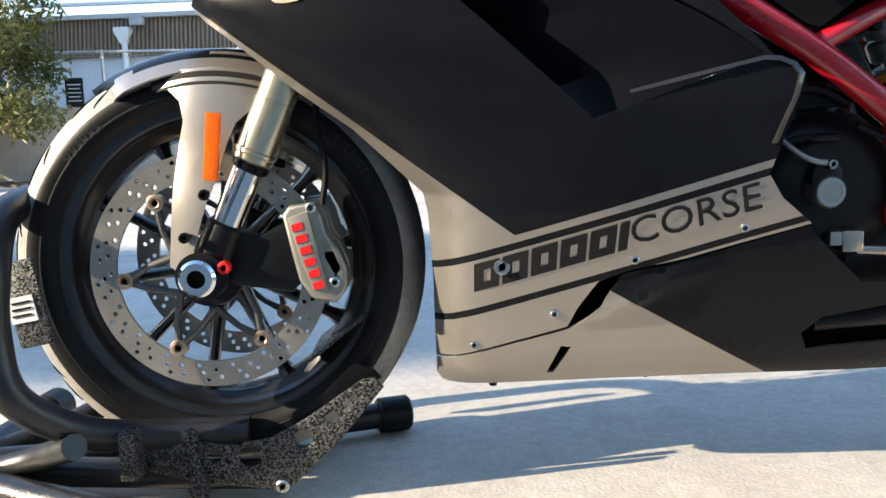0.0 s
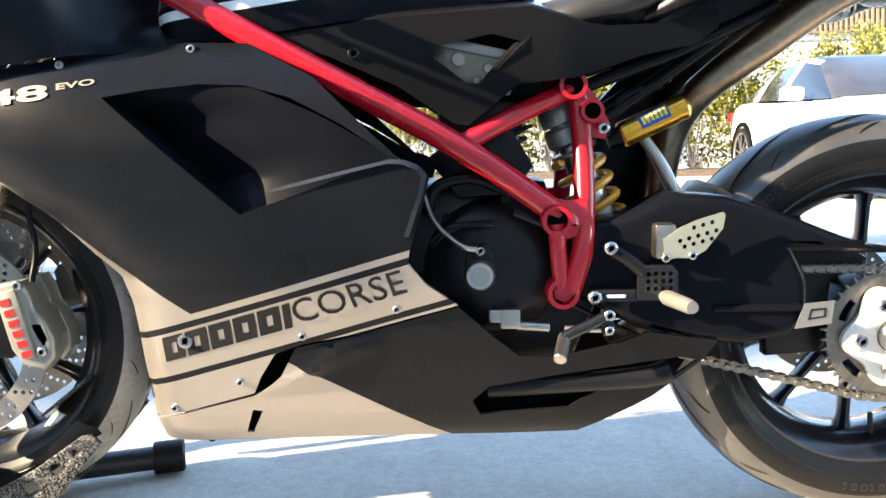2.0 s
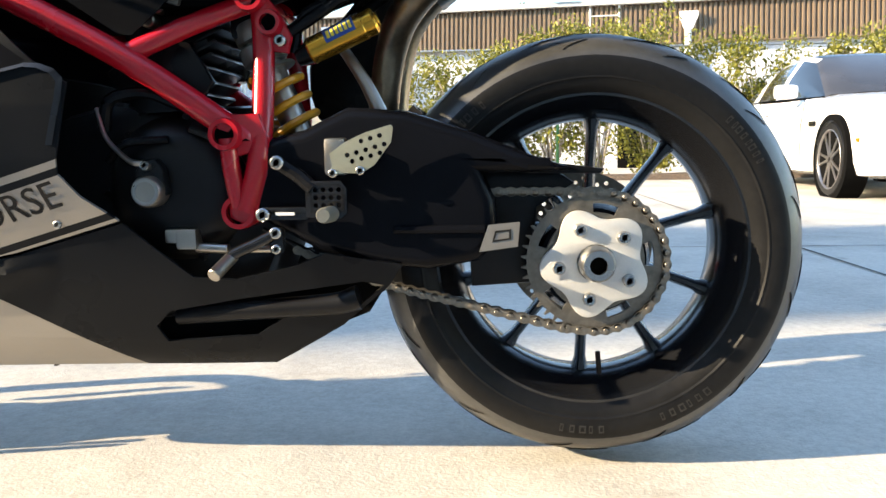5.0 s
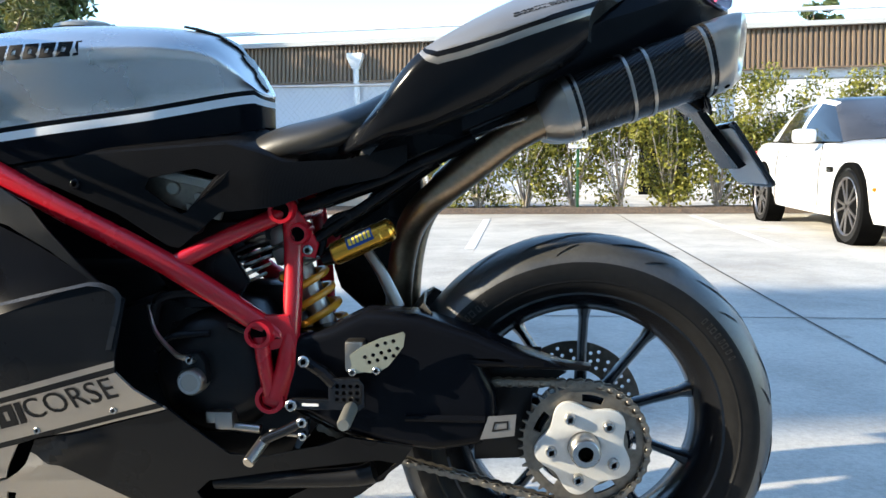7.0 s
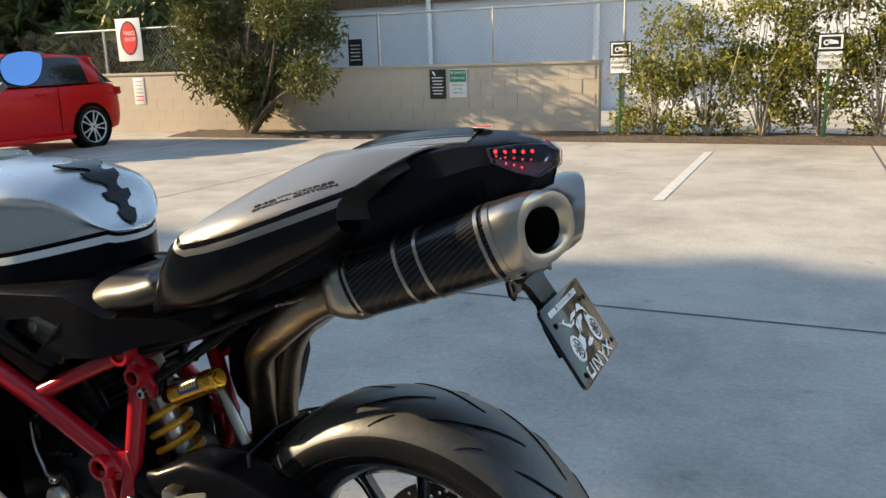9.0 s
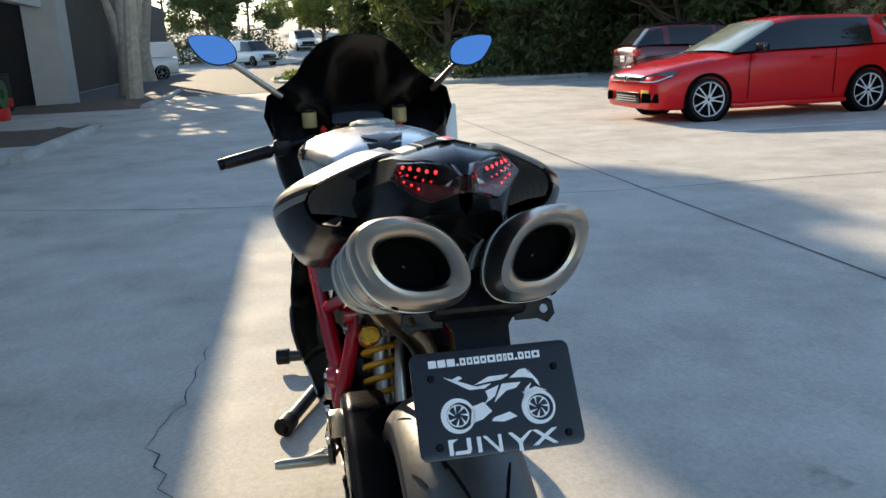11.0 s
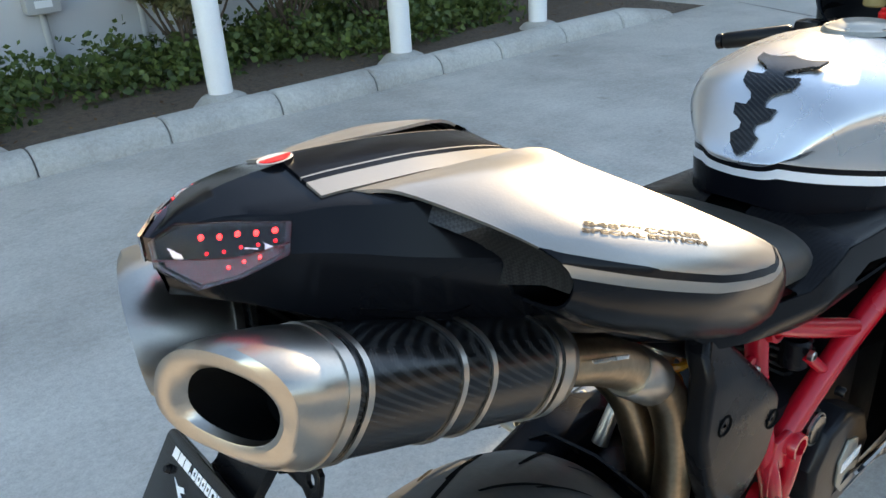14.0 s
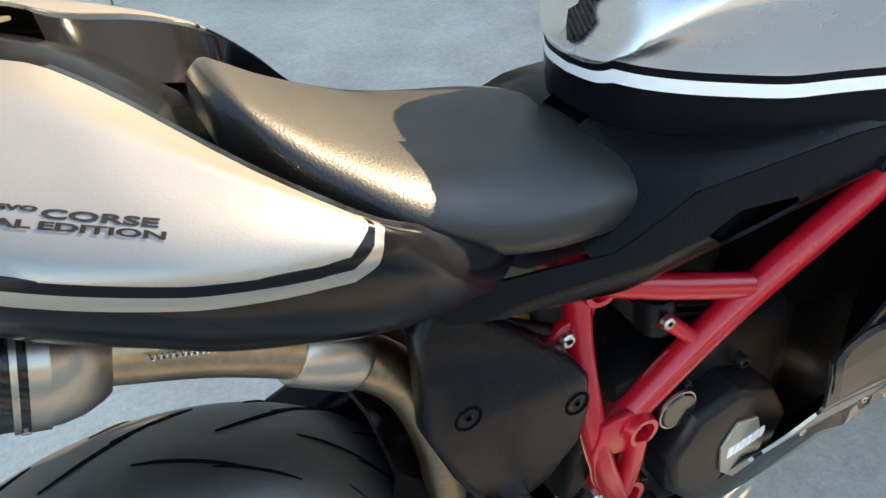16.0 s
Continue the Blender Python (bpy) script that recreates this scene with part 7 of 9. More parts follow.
for (x0, y0, x1, y1) in ((-8.5, -3.78, -13.4, -3.95), (-20.5, -4.3, -25.0, -4.5), (-25.4, -4.5, -30, -4.65)):
    d = Vector((x1 - x0, y1 - y0, 0))
    n = Vector((-d.y, d.x, 0)).normalized()
    rings = [[Vector((x0, y0, 0)) + d * t + n * p * 0.9 + Vector((0, 0, q + ground_z(x0 + d.x * t))) for p, q in prof] for t in (0, 0.02, 0.33, 0.66, 0.98, 1)]
    tagged(part("kerb", loft(rings), M_KERB), "single rounded concrete kerb beside bare soil", "kerb", kind="structure")


def mound(x0, x1, y0, y1, z, name, label, m=None, n=14, bump=0.03):
    rnd = random.Random(int(x0 * 7 + y0))
    bm = bmesh.new()
    vs = [[bm.verts.new((x0 + (x1 - x0) * i / n, y0 + (y1 - y0) * j / n, z + rnd.uniform(-bump, bump) if 0 < i < n and 0 < j < n else 0.004)) for j in range(n + 1)] for i in range(n + 1)]
    for a, b in zip(vs, vs[1:]):
        for j in range(n):
            bm.faces.new((a[j], b[j], b[j + 1], a[j + 1]))
    return tagged(part(name, bm, m or M_SOIL, angle=180), label, "soil", kind="structure")


mound(-4.7, 3.0, -5.8, -3.60, 0.07, "planting_bed", "bare brown soil bed with mulch behind the kerb")
mound(-14.5, -9.0, -6.6, -4.05, 0.05, "soil_patch", "bare dry soil patch beside the drive")
mound(-31, -20.5, -9.0, -4.4, 0.06, "soil_patch", "bare dry soil patch under the trees")
mound(-6.3, 8.5, 9.95, 10.9, 0.06, "planting_strip", "leaf-strewn soil strip under the hedge")
mound(-8.3, -5.7, 9.9, 10.9, 0.05, "tree_bed", "mulched bed at the foot of a shrub")
# leaf litter
bm = bmesh.new()
rnd = random.Random(3)
for i in range(900):
    a = rnd.random()
    px, py, pz = (rnd.uniform(-4.6, 2.6), rnd.uniform(-5.6, -3.8), 0.075) if a < 0.6 else ((rnd.uniform(-0.5, 6), rnd.uniform(9.9, 10.6), 0.05))
    t = rnd.uniform(0, 6.28)
    u, v = Vector((math.cos(t), math.sin(t), rnd.uniform(-.3, .3))) * rnd.uniform(0.012, 0.035), Vector((-math.sin(t), math.cos(t), rnd.uniform(-.3, .3))) * rnd.uniform(0.006, 0.014)
    p = Vector((px, py, pz + rnd.uniform(0, 0.03)))
    bm.faces.new([bm.verts.new(q) for q in (p - u, p - v, p + u, p + v)])
tagged(part("leaf_litter", bm, leafy("dry_leaves", (0.09, 0.045, 0.02), (0.25, 0.14, 0.06), 0.8)), "dry brown fallen leaves on the soil", "leaves", kind="stuff")

# ---- the white building and its porch ----
M_STUCCO = mat("white_stucco", (0.56, 0.56, 0.56), 0.85, vary=0.05, scale=2.0, fine=160, bump=0.35)
M_WHITEPAINT = mat("white_gloss_paint", (0.78, 0.78, 0.77), 0.35, vary=0.06, scale=5, bump=0.05)
M_GREYWALL = mat("grey_stucco", (0.42, 0.42, 0.41), 0.85, vary=0.1, scale=2, fine=150, bump=0.35)
# near-black base stands in for the shade inside the open garage
M_GARAGESHADE = mat("garage_shade_black", (0.02, 0.019, 0.018), 0.9, vary=0.4, bump=0.1)
M_DARKWOOD = mat("dark_timber", (0.055, 0.045, 0.036), 0.85, vary=0.4, scale=4, fine=60, bump=0.5)
M_BARK = mat("pale_bark", (0.42, 0.36, 0.29), 0.9, vary=0.35, scale=5, fine=40, bump=0.8, dist=0.02)
M_BARKDARK = mat("dark_bark", (0.12, 0.085, 0.06), 0.9, vary=0.4, scale=6, fine=40, bump=0.8, dist=0.02)


def block(name, a, b, material, label, category="wall", bevel=0.0, kind="structure"):
    c = [(p + q) / 2 for p, q in zip(a, b)]
    s = [abs(q - p) for p, q in zip(a, b)]
    return tagged(part(name, box(c, s, bevel), material), label, category, kind=kind)


block("wall_south", (-5.1, -6.2, 0), (14, -5.95, 5.35), M_STUCCO, "white stucco building wall")
block("wall_pilaster", (-5.45, -7.4, 0), (-5.1, -5.75, 5.35), M_STUCCO, "white stucco wall end")
block("wall_recess", (-17.0, -7.6, 0), (-5.45, -7.35, 5.35), M_STUCCO, "white stucco wall behind the picnic table")
# out-of-view roof, sized and placed to lay the shade edge on the yard
block("shade_roof", (-22, -9.0, 4.28), (14, -3.63, 4.48), M_STUCCO, "unseen flat roof over the white posts, added to shade the yard", "roof")
block("garage_side", (-25.6, -8.2, 0), (-24.4, -7.2, 5.3), M_GREYWALL, "white garage pier")
block("garage_back", (-24.6, -12, 0), (-17.0, -11.8, 5.3), M_GARAGESHADE, "garage back wall coloured near-black for its shade")
block("garage_side_wall", (-17.2, -12, 0), (-17.0, -7.4, 5.3), M_STUCCO, "white wall beside the garage opening")
block("garage_lintel", (-24.5, -7.9, 3.0), (-17.0, -7.6, 5.35), M_STUCCO, "white beam over the garage opening")
block("far_wall", (-60, -9.5, 0), (-25.6, -9.2, 5.0), M_DARKWOOD, "dark weathered timber wall behind the trees")
block("garage_end", (-25.6, -12, 0), (-24.9, -8.2, 5.3), M_GARAGESHADE, "garage end wall coloured near-black for its shade")
# door in the recess
for px in (-8.55, -7.55):
    strip_d = part("door_edge", box((px, -7.345, 1.05), (0.012, 0.02, 2.1), 0.002), M_JOINT)
    tagged(strip_d, "dark seam of a flush white door", "door", kind="structure")
for px in (-2.80, -1.455, -0.11, 1.23):
    post = thing("porch_post", "white painted steel porch post on a concrete foot", "post", "porch posts", Matrix.Translation((px, -3.86, 0)))
    part("shaft", lathe([(0.0, 0.10), (0.072, 0.10), (0.072, 4.28), (0.0, 4.28)], (0, 0, 0), 28, "z", False), M_WHITEPAINT, post)
    part("footing", lathe([(0.0, 0.0), (0.20, 0.0), (0.185, 0.06), (0.13, 0.115), (0.085, 0.135), (0.0, 0.135)], (0, 0.02, 0), 24, "z", False), M_KERB, post)
# meters
for px in (-0.48, -0.97, 0.24):
    meter = thing("electric_meter", "grey electric meter box on the white wall", "meter", "meters", Matrix.Translation((px, -5.95, 0.64)))
    part("case", box((0, 0.07, 0), (0.24, 0.14, 0.36), 0.02), M_GREYWALL, meter)
    part("dial_cover", lathe([(0.0, 0.19), (0.06, 0.185), (0.075, 0.14), (0.075, 0.13)], (0, 0, 0.05), 24, "y", False), M_PLASTIC, meter)
    part("label_plate", box((0, 0.142, -0.11), (0.12, 0.004, 0.05)), M_WHITE, meter)
    part("conduit", rod((0.0, 0.04, -0.58), (0.0, 0.04, -0.15), 0.025), M_GREYWALL, meter)


# ---- plants ----
def leaf_cloud(name, centres, count, size, m, parent, seed, flat_=0.35, shell=0.5):
    """Many small bent leaves scattered through lumps (x, y, z, rx, ry, rz)."""
    rnd = np.random.RandomState(seed)
    n = count
    c = np.array(centres, float)
    vol = c[:, 3] * c[:, 4] * c[:, 5]
    pick = rnd.choice(len(c), n, p=vol ** 0.7 / (vol ** 0.7).sum())
    d = rnd.normal(size=(n, 3))
    d /= np.linalg.norm(d, axis=1)[:, None]
    r = rnd.uniform(shell, 1.0, n) ** 0.6
    lump = 1 + 0.25 * np.sin(7 * d[:, :1] + pick[:, None]) * np.cos(6 * d[:, 1:2] + 2 * pick[:, None])
    p = c[pick, :3] + d * c[pick, 3:] * r[:, None] * lump
    u = rnd.normal(size=(n, 3)) + d * 0.5
    u /= np.linalg.norm(u, axis=1)[:, None]
    w = np.cross(u, rnd.normal(size=(n, 3)))
    w /= np.linalg.norm(w, axis=1)[:, None] + 1e-9
    s = rnd.uniform(0.6, 1.3, (n, 1)) * size
    q = np.stack([p - u * s, p - w * s * flat_ + np.cross(u, w) * s * 0.12, p + u * s, p + w * s * flat_ + np.cross(u, w) * s * 0.12], 1).reshape(-1, 3)
    me = bpy.data.meshes.new(name)
    me.from_pydata(q.tolist(), [], np.arange(4 * n).reshape(-1, 4).tolist())
    me.materials.append(m)
    ob = new(name, me)
    ob.parent = parent
    return ob


M_HEDGE = leafy("hedge_leaves", (0.075, 0.09, 0.015), (0.36, 0.33, 0.05))
M_SHRUB = leafy("shrub_leaves", (0.035, 0.055, 0.012), (0.16, 0.15, 0.035))
M_JADE = leafy("jade_leaves", (0.06, 0.075, 0.025), (0.21, 0.19, 0.08))
M_IVY = leafy("groundcover_leaves", (0.035, 0.07, 0.015), (0.15, 0.20, 0.05))
M_PINE = leafy("dark_tree_leaves", (0.04, 0.062, 0.018), (0.13, 0.16, 0.045))
M_YELLOWTREE = leafy("sunlit_tree_leaves", (0.10, 0.14, 0.03), (0.30, 0.34, 0.08))


def stems(name, base, tips, r0, m, parent, seed):
    rnd = random.Random(seed)
    out = []
    for t in tips:
        a, b = Vector(base) + Vector((rnd.uniform(-1, 1) * r0, rnd.uniform(-1, 1) * r0, 0)), Vector(t)
        mid = a.lerp(b, 0.5) + Vector((rnd.uniform(-.1, .1), rnd.uniform(-.1, .1), rnd.uniform(0, .1))) * (b - a).length
        out.append(tube([a, mid, b], [r0, r0 * 0.6, r0 * 0.25], 7, 4))
    return part(name, join(*out), m, parent)


# hedge along the fence, with bare twigs
rnd = random.Random(11)
for i in range(14):
    hx = 0.12 + 0.70 * i
    hw, hh = 0.52, lerp([(-1.3, 1.45), (0.4, 1.85), (2.1, 2.2), (3.7, 2.35), (4.6, 2.05), (6.0, 2.1), (10, 2.2)], hx) * rnd.uniform(0.9, 1.04)
    bush = thing("hedge_shrub", "leggy yellow-green hedge shrub with bare twigs", "shrub", "hedge shrubs", Matrix.Translation((hx, 10.45, 0.02)))
    tips = [(rnd.uniform(-hw, hw), rnd.uniform(-0.3, 0.3), rnd.uniform(0.45, 1.0) * hh) for _ in range(15)]
    stems("trunk", (0, 0, 0), tips, 0.014, M_BARK, bush, i)
    lumps = [(t[0], t[1], t[2] * 0.95, 0.26, 0.22, 0.24) for t in tips] + [(rnd.uniform(-hw, hw), rnd.uniform(-.2, .2), rnd.uniform(0.06, 0.6) * hh, 0.27, 0.2, 0.22) for _ in range(20)]
    leaf_cloud("crown", lumps, int(4600 * hw * hh), 0.035, M_HEDGE, bush, 20 + i, 0.45, 0.1)
# shrub tree at the wall's end
for nm, bx, by, sc, seed in (("shrub_tree", -6.6, 10.1, 1.0, 1),):
    tree = thing(nm, "dense dark green shrub tree with yellowish new leaves by the wall", "tree", "", Matrix.Translation((bx, by, 0.03)))
    rnd = random.Random(seed)
    tips = [(rnd.uniform(-1.4, 2.0), rnd.uniform(-0.7, 0.5), rnd.uniform(0.9, 3.2)) for _ in range(24)]
    stems("trunk", (0, 0, 0), tips, 0.045, M_BARKDARK, tree, seed)
    lumps = [(t[0], t[1], t[2], 0.5, 0.45, 0.4) for t in tips] + [(rnd.uniform(-.7, .7), rnd.uniform(-.5, .4), rnd.uniform(0.35, 0.9), 0.35, 0.3, 0.3) for _ in range(6)]
    leaf_cloud("crown", lumps, 14000, 0.07, M_SHRUB, tree, 40, 0.28, 0.2)
# jade bush and ground cover in the bed
rnd = random.Random(21)
for i, (bx, by, w, h) in enumerate(((-3.15, -4.75, 0.30, 0.50), (-2.72, -4.9, 0.42, 0.82), (-2.05, -4.95, 0.52, 1.05), (-1.25, -5.0, 0.5, 0.95), (-0.45, -5.0, 0.45, 0.8))):
    bush = thing("jade_bush", "woody jade bush with clustered bronze-green leaves", "bush", "jade bushes", Matrix.Translation((bx, by, 0.06)))
    tips = [(rnd.uniform(-w, w), rnd.uniform(-w, w) * 0.8, rnd.uniform(0.55, 1.0) * h) for _ in range(16)]
    stems("stem", (0, 0, 0), tips, 0.014, M_BARKDARK, bush, 60 + i)
    leaf_cloud("crown", [(t[0], t[1], t[2], 0.15, 0.15, 0.10) for t in tips], 3200, 0.030, M_JADE, bush, 70 + i, 0.6, 0.1)
leaf_cloud("groundcover", [(rnd.uniform(-2.9, 2.4), rnd.uniform(-5.5, -4.25), 0.12, 0.45, 0.3, rnd.uniform(0.12, 0.3)) for _ in range(46)], 24000, 0.030, M_IVY, None, 81, 0.7, 0.1)
tagged(bpy.data.objects["groundcover"], "low dark green groundcover leaves in the bed", "groundcover", kind="stuff")


def big_tree(name, x, y, h, r, spread, count, leaf, m, bark, label, seed, crown_from=0.45, size=0.16, lean=0.0, slim=None):
    tree = thing(name, label, "tree", "", Matrix.Translation((x, y, ground_z(x))))
    rnd = random.Random(seed)
    top = Vector((lean, 0, h * 0.8))
    bms = [tube([(0, 0, 0), (r * 0.2, 0, h * 0.12), (lean * 0.4, 0.1, h * 0.45), top], [r * 1.25, r, r * 0.75, r * 0.25], 12, 4)]
    if slim:
        for dy, zf in ((1.0, 0.11), (-0.8, 0.17)):
            bms.append(tube([(0, 0, h * zf * 0.5), (0.1, dy * 0.35, h * (zf + 0.1)), (0.1, dy, h * 0.5), (0.2, dy * 1.2, h * 0.75)], [r * 0.7, r * 0.62, r * 0.4, r * 0.12], 10, 4))
    lumps = []
    for k in range(count):
        z = h * rnd.uniform(crown_from * 0.75, 0.75)
        a = rnd.uniform(0, 6.28)
        d = spread * rnd.uniform(0.35, 1.0)
        tip = Vector((lean * z / h + d * math.cos(a), d * math.sin(a), min(h, z + rnd.uniform(0.1, 0.35) * h)))
        if slim:
            tip.y = 0.275 * tip.x + (slim if math.sin(a) > 0 else spread) * math.sin(a)
        base = Vector((lean * z / h * 0.7, 0.05, z))
        bms.append(tube([base, base.lerp(tip, 0.5) + Vector((0, 0, -0.05 * h)), tip], [r * 0.4, r * 0.25, r * 0.06], 6, 3))
        wide = spread if not slim or math.sin(a) < -0.35 else slim * 2.2
        lumps.append((*tip, wide * rnd.uniform(0.22, 0.4), wide * rnd.uniform(0.22, 0.4), wide * rnd.uniform(0.15, 0.3)))
    part("trunk", join(*bms), bark, tree)
    leaf_cloud("crown", lumps, leaf, size, m, tree, seed + 5, 0.35, 0.15)
    return tree


big_tree("eucalyptus_tree", -29.5, -6.3, 9.6, 0.36, 4.6, 26, 26000, M_YELLOWTREE, M_BARK, "pale-barked forked eucalyptus by the drive", 5, 0.45, 0.17, slim=0.95)
big_tree("eucalyptus_tree", -42, -8.0, 11.2, 0.55, 5.0, 22, 20000, M_YELLOWTREE, M_BARK, "pale-barked forked eucalyptus by the drive", 6, 0.5, 0.2, 0.8, slim=0.9)
TREES = [(-40, 9, 10, 4.5), (-36, 12, 9, 4.0), (-34, 6.8, 9.5, 3.0), (-30, 14, 9, 4.2), (-86, 3.2, 6.5, 3.0), (-27, 17, 8, 4), (-24, 13.5, 8, 3.4), (-50, 13, 12, 5), (-84, -4.5, 8, 3.2), (-78, 10.5, 8, 3.6), (-92, -14, 10, 5), (-104, 1, 8, 4), (-20, 16, 8, 3.5), (-16, 15.5, 8.5, 3.2), (-46, 8.3, 9, 3.2), (-36, 9, 9, 3.6), (-30, 10.5, 9, 3.2), (-46, 13, 11, 5), (-12, 16, 7, 3), (-88, -9, 9, 3.6), (-96, 12, 8, 4), (-84, 7.0, 6.5, 2.6)]
for i, (x, y, h, sp) in enumerate(TREES):
    big_tree("yard_tree", x, y, h, 0.22, sp, 26, 15000, M_YELLOWTREE if i in (2, 4, 9, 11, 14, 20, 21) else M_PINE, M_BARKDARK, "tall dark tree with dense backlit foliage behind the yard", 100 + i, 0.08, 0.19)
# tall narrow tree added as a blocker, crown lumps placed to shade beside the motorcycle
tree = thing("shade_tree", "tall slender pale-barked tree added to cast shade beside the motorcycle", "tree", "", Matrix.Translation((-26.6, -5.0, 0)))
part("trunk", tube([(0.3, -0.6, 0), (0.1, -0.4, 3.2), (0, 0, 7.2), (0.2, 0.1, 12.4)], [0.3, 0.24, 0.17, 0.05], 10, 4), M_BARK, tree)
rnd = random.Random(77)
leaf_cloud("crown", [(x, y, z * 0.8, a, b, c * 0.85) for x, y, z, a, b, c in [(rnd.uniform(-0.9, 0.9), 0.95 - 0.15 * k + rnd.uniform(-0.8, 0.8), 10.9 + 0.33 * k + rnd.uniform(-0.2, 0.2), 0.95, 0.62, 0.6) for k in range(14)] + [(rnd.uniform(-0.9, 0.9), -1.1 - 0.15 * k + rnd.uniform(-0.1, 0.1), 14.3 + 0.33 * k + rnd.uniform(-0.2, 0.2), 0.95, 0.5, 0.6) for k in range(1, 4)] + [(rnd.uniform(-0.6, 0.6), -1.02 + rnd.uniform(-0.12, 0.12), 13.2 + 0.32 * k, 0.9, 0.5, 0.55) for k in range(11)] + [(rnd.uniform(-0.5, 0.5), -1.36 + rnd.uniform(-0.03, 0.03), 13.0 + 0.30 * k, 0.9, 0.28, 0.55) for k in range(12)] + [(rnd.uniform(-0.9, 0.9), 0.14 - 0.19 * k + rnd.uniform(-0.1, 0.1), 11.0 + 0.4 * k, 0.95, 0.45, 0.55) for k in range(9)] + [(rnd.uniform(-0.7, 0.7), -0.29 - 0.165 * k + rnd.uniform(-0.1, 0.1), 10.7 + 0.3 * k, 0.9, 0.5, 0.5) for k in range(6)]], 39000, 0.15, M_PINE, tree, 78, 0.4, 0.1)
# dense wood closing the view behind the yard
wood = leaf_cloud("far_wood", [(-48 + 0.4 * k % 3, 4.0 + 1.5 * k, 1.5 + 2.2 * j + ground_z(-48), 1.8, 1.5, 1.8) for k in range(24) for j in range(4)] + [(-30 + 1.6 * k, 15.8, 1.2 + 1.6 * j, 1.4, 1.2, 1.4) for k in range(12) for j in range(3)], 70000, 0.24, M_PINE, None, 95, 0.5, 0.1)
tagged(wood, "dense dark wood behind the yard", "trees", kind="stuff")
# low hedge bank along the road
bank = leaf_cloud("bank_shrubs", [(rnd.uniform(-46, -29), rnd.uniform(6.5, 14), 0.6 + ground_z(-36), 1.6, 1.6, rnd.uniform(0.6, 1.3)) for _ in range(40)] + [(rnd.uniform(-30, -17), rnd.uniform(12.2, 15), 0.7, 1.3, 1.0, 1.1) for _ in range(26)] + [(-71 + rnd.uniform(-1, 1), -17 + 0.42 * k, 0.9 + 1.1 * (k % 3), 1.2, 1.0, 1.1) for k in range(38)], 40000, 0.13, M_PINE, None, 91, 0.4, 0.2)
tagged(bank, "low dark shrubs on the bank by the road", "shrubs", kind="stuff")
block("road_kerb", (-26.3, 5.0, 0), (-26.0, 10.5, 0.14), M_KERB, "concrete kerb at the road's edge", "kerb", 0.02)
bm = loft([[(x, y0, ground_z(x) + 0.015), (x, (y0 + y1) / 2, ground_z(x) + 0.015), (x, y1, ground_z(x) + 0.015)] for x, y0, y1 in ((-26.5, -9, 5.5), (-40, -9, 6.0), (-55, -7, 6.2), (-68, 0.2, 6.6), (-84, 2.6, 7.6), (-100, 6.0, 11.5), (-118, 10.0, 16.0))], closed=False, caps=False)
tagged(part("road", bm, M_ROAD), "dark asphalt street beyond the yard", "road", kind="structure")

# planted island in the street, with its kerb
arc = [Vector(p) for p in ((-38.0, 6.2, 0), (-33.6, 5.6, 0), (-31.6, 3.6, 0), (-31.2, 1.2, 0), (-32.0, -0.4, 0), (-34.4, -1.1, 0), (-37.5, -0.9, 0), (-40.0, 0.8, 0))]
arc = curve(arc, 3)
rings = []
for i, q in enumerate(arc):
    d = (arc[min(i + 1, len(arc) - 1)] - arc[max(0, i - 1)]).normalized()
    rings.append([q + Vector((-d.y * a, d.x * a, b * 1.2 + ground_z(q.x))) for a, b in prof])
tagged(part("island_kerb", loft(rings), M_KERB), "curved concrete kerb round a planted island", "kerb", kind="structure")
isle = leaf_cloud("island_groundcover", [(rnd.uniform(-38.5, -32.2), rnd.uniform(-0.2, 5.4), 0.12 + ground_z(-35), 0.9, 0.9, rnd.uniform(0.2, 0.42)) for _ in range(34)], 9000, 0.11, M_YELLOWTREE, None, 97, 0.45, 0.1)
tagged(isle, "low sunlit groundcover on the street island", "groundcover", kind="stuff")

# ---- the boundary: block wall, fence, building behind ----
M_TAN = mat("tan_block_wall", (0.52, 0.445, 0.35), 0.9, vary=0.1, scale=3, fine=140, bump=0.4)
M_GALV = mat("galvanised_steel", (0.45, 0.45, 0.44), 0.4, 0.8, vary=0.1, bump=0.05)
M_BROWN = mat("brown_ribbed_steel", (0.19, 0.13, 0.082), 0.5, 0.1, vary=0.12, scale=1.5, bump=0.05)
M_BLUEWHITE = mat("white_painted_wall", (0.66, 0.67, 0.70), 0.8, vary=0.05, scale=1.5, fine=120, bump=0.3)
wall = block("wall_north", (-13.4, 10.72, 0), (-0.75, 10.92, 1.08), M_TAN, "low tan concrete block wall")
# block courses as thin raised blocks near the camera
blk = None
for j in range(5):
    for i in range(26):
        x = -11.0 + 0.4 * i + (0.2 if j % 2 else 0)
        if x > -0.98:
            continue
        if blk is None:
            blk = part("block", box((0, 0, 0), (0.396, 0.006, 0.208)), M_TAN, wall)
            ob = blk
        else:
            ob = new("block", blk.data)
            ob.parent = wall
        ob.matrix_basis = Matrix.Translation((x, 10.716, 0.108 + 0.212 * j))
block("wall_cap", (-13.4, 10.69, 1.08), (-0.73, 10.94, 1.12), M_TAN, "tan wall coping")
fence = thing("chain_link_fence", "galvanised chain link fence on steel posts", "fence")
for i in range(16):
    x = -10.7 + 2.05 * i
    part("fence_post", rod((x, 11.05, 0), (x, 11.05, 1.98), 0.024), M_GALV, fence)
part("top_rail", rod((-12, 11.05, 1.95), (20, 11.05, 1.95), 0.02), M_GALV, fence)
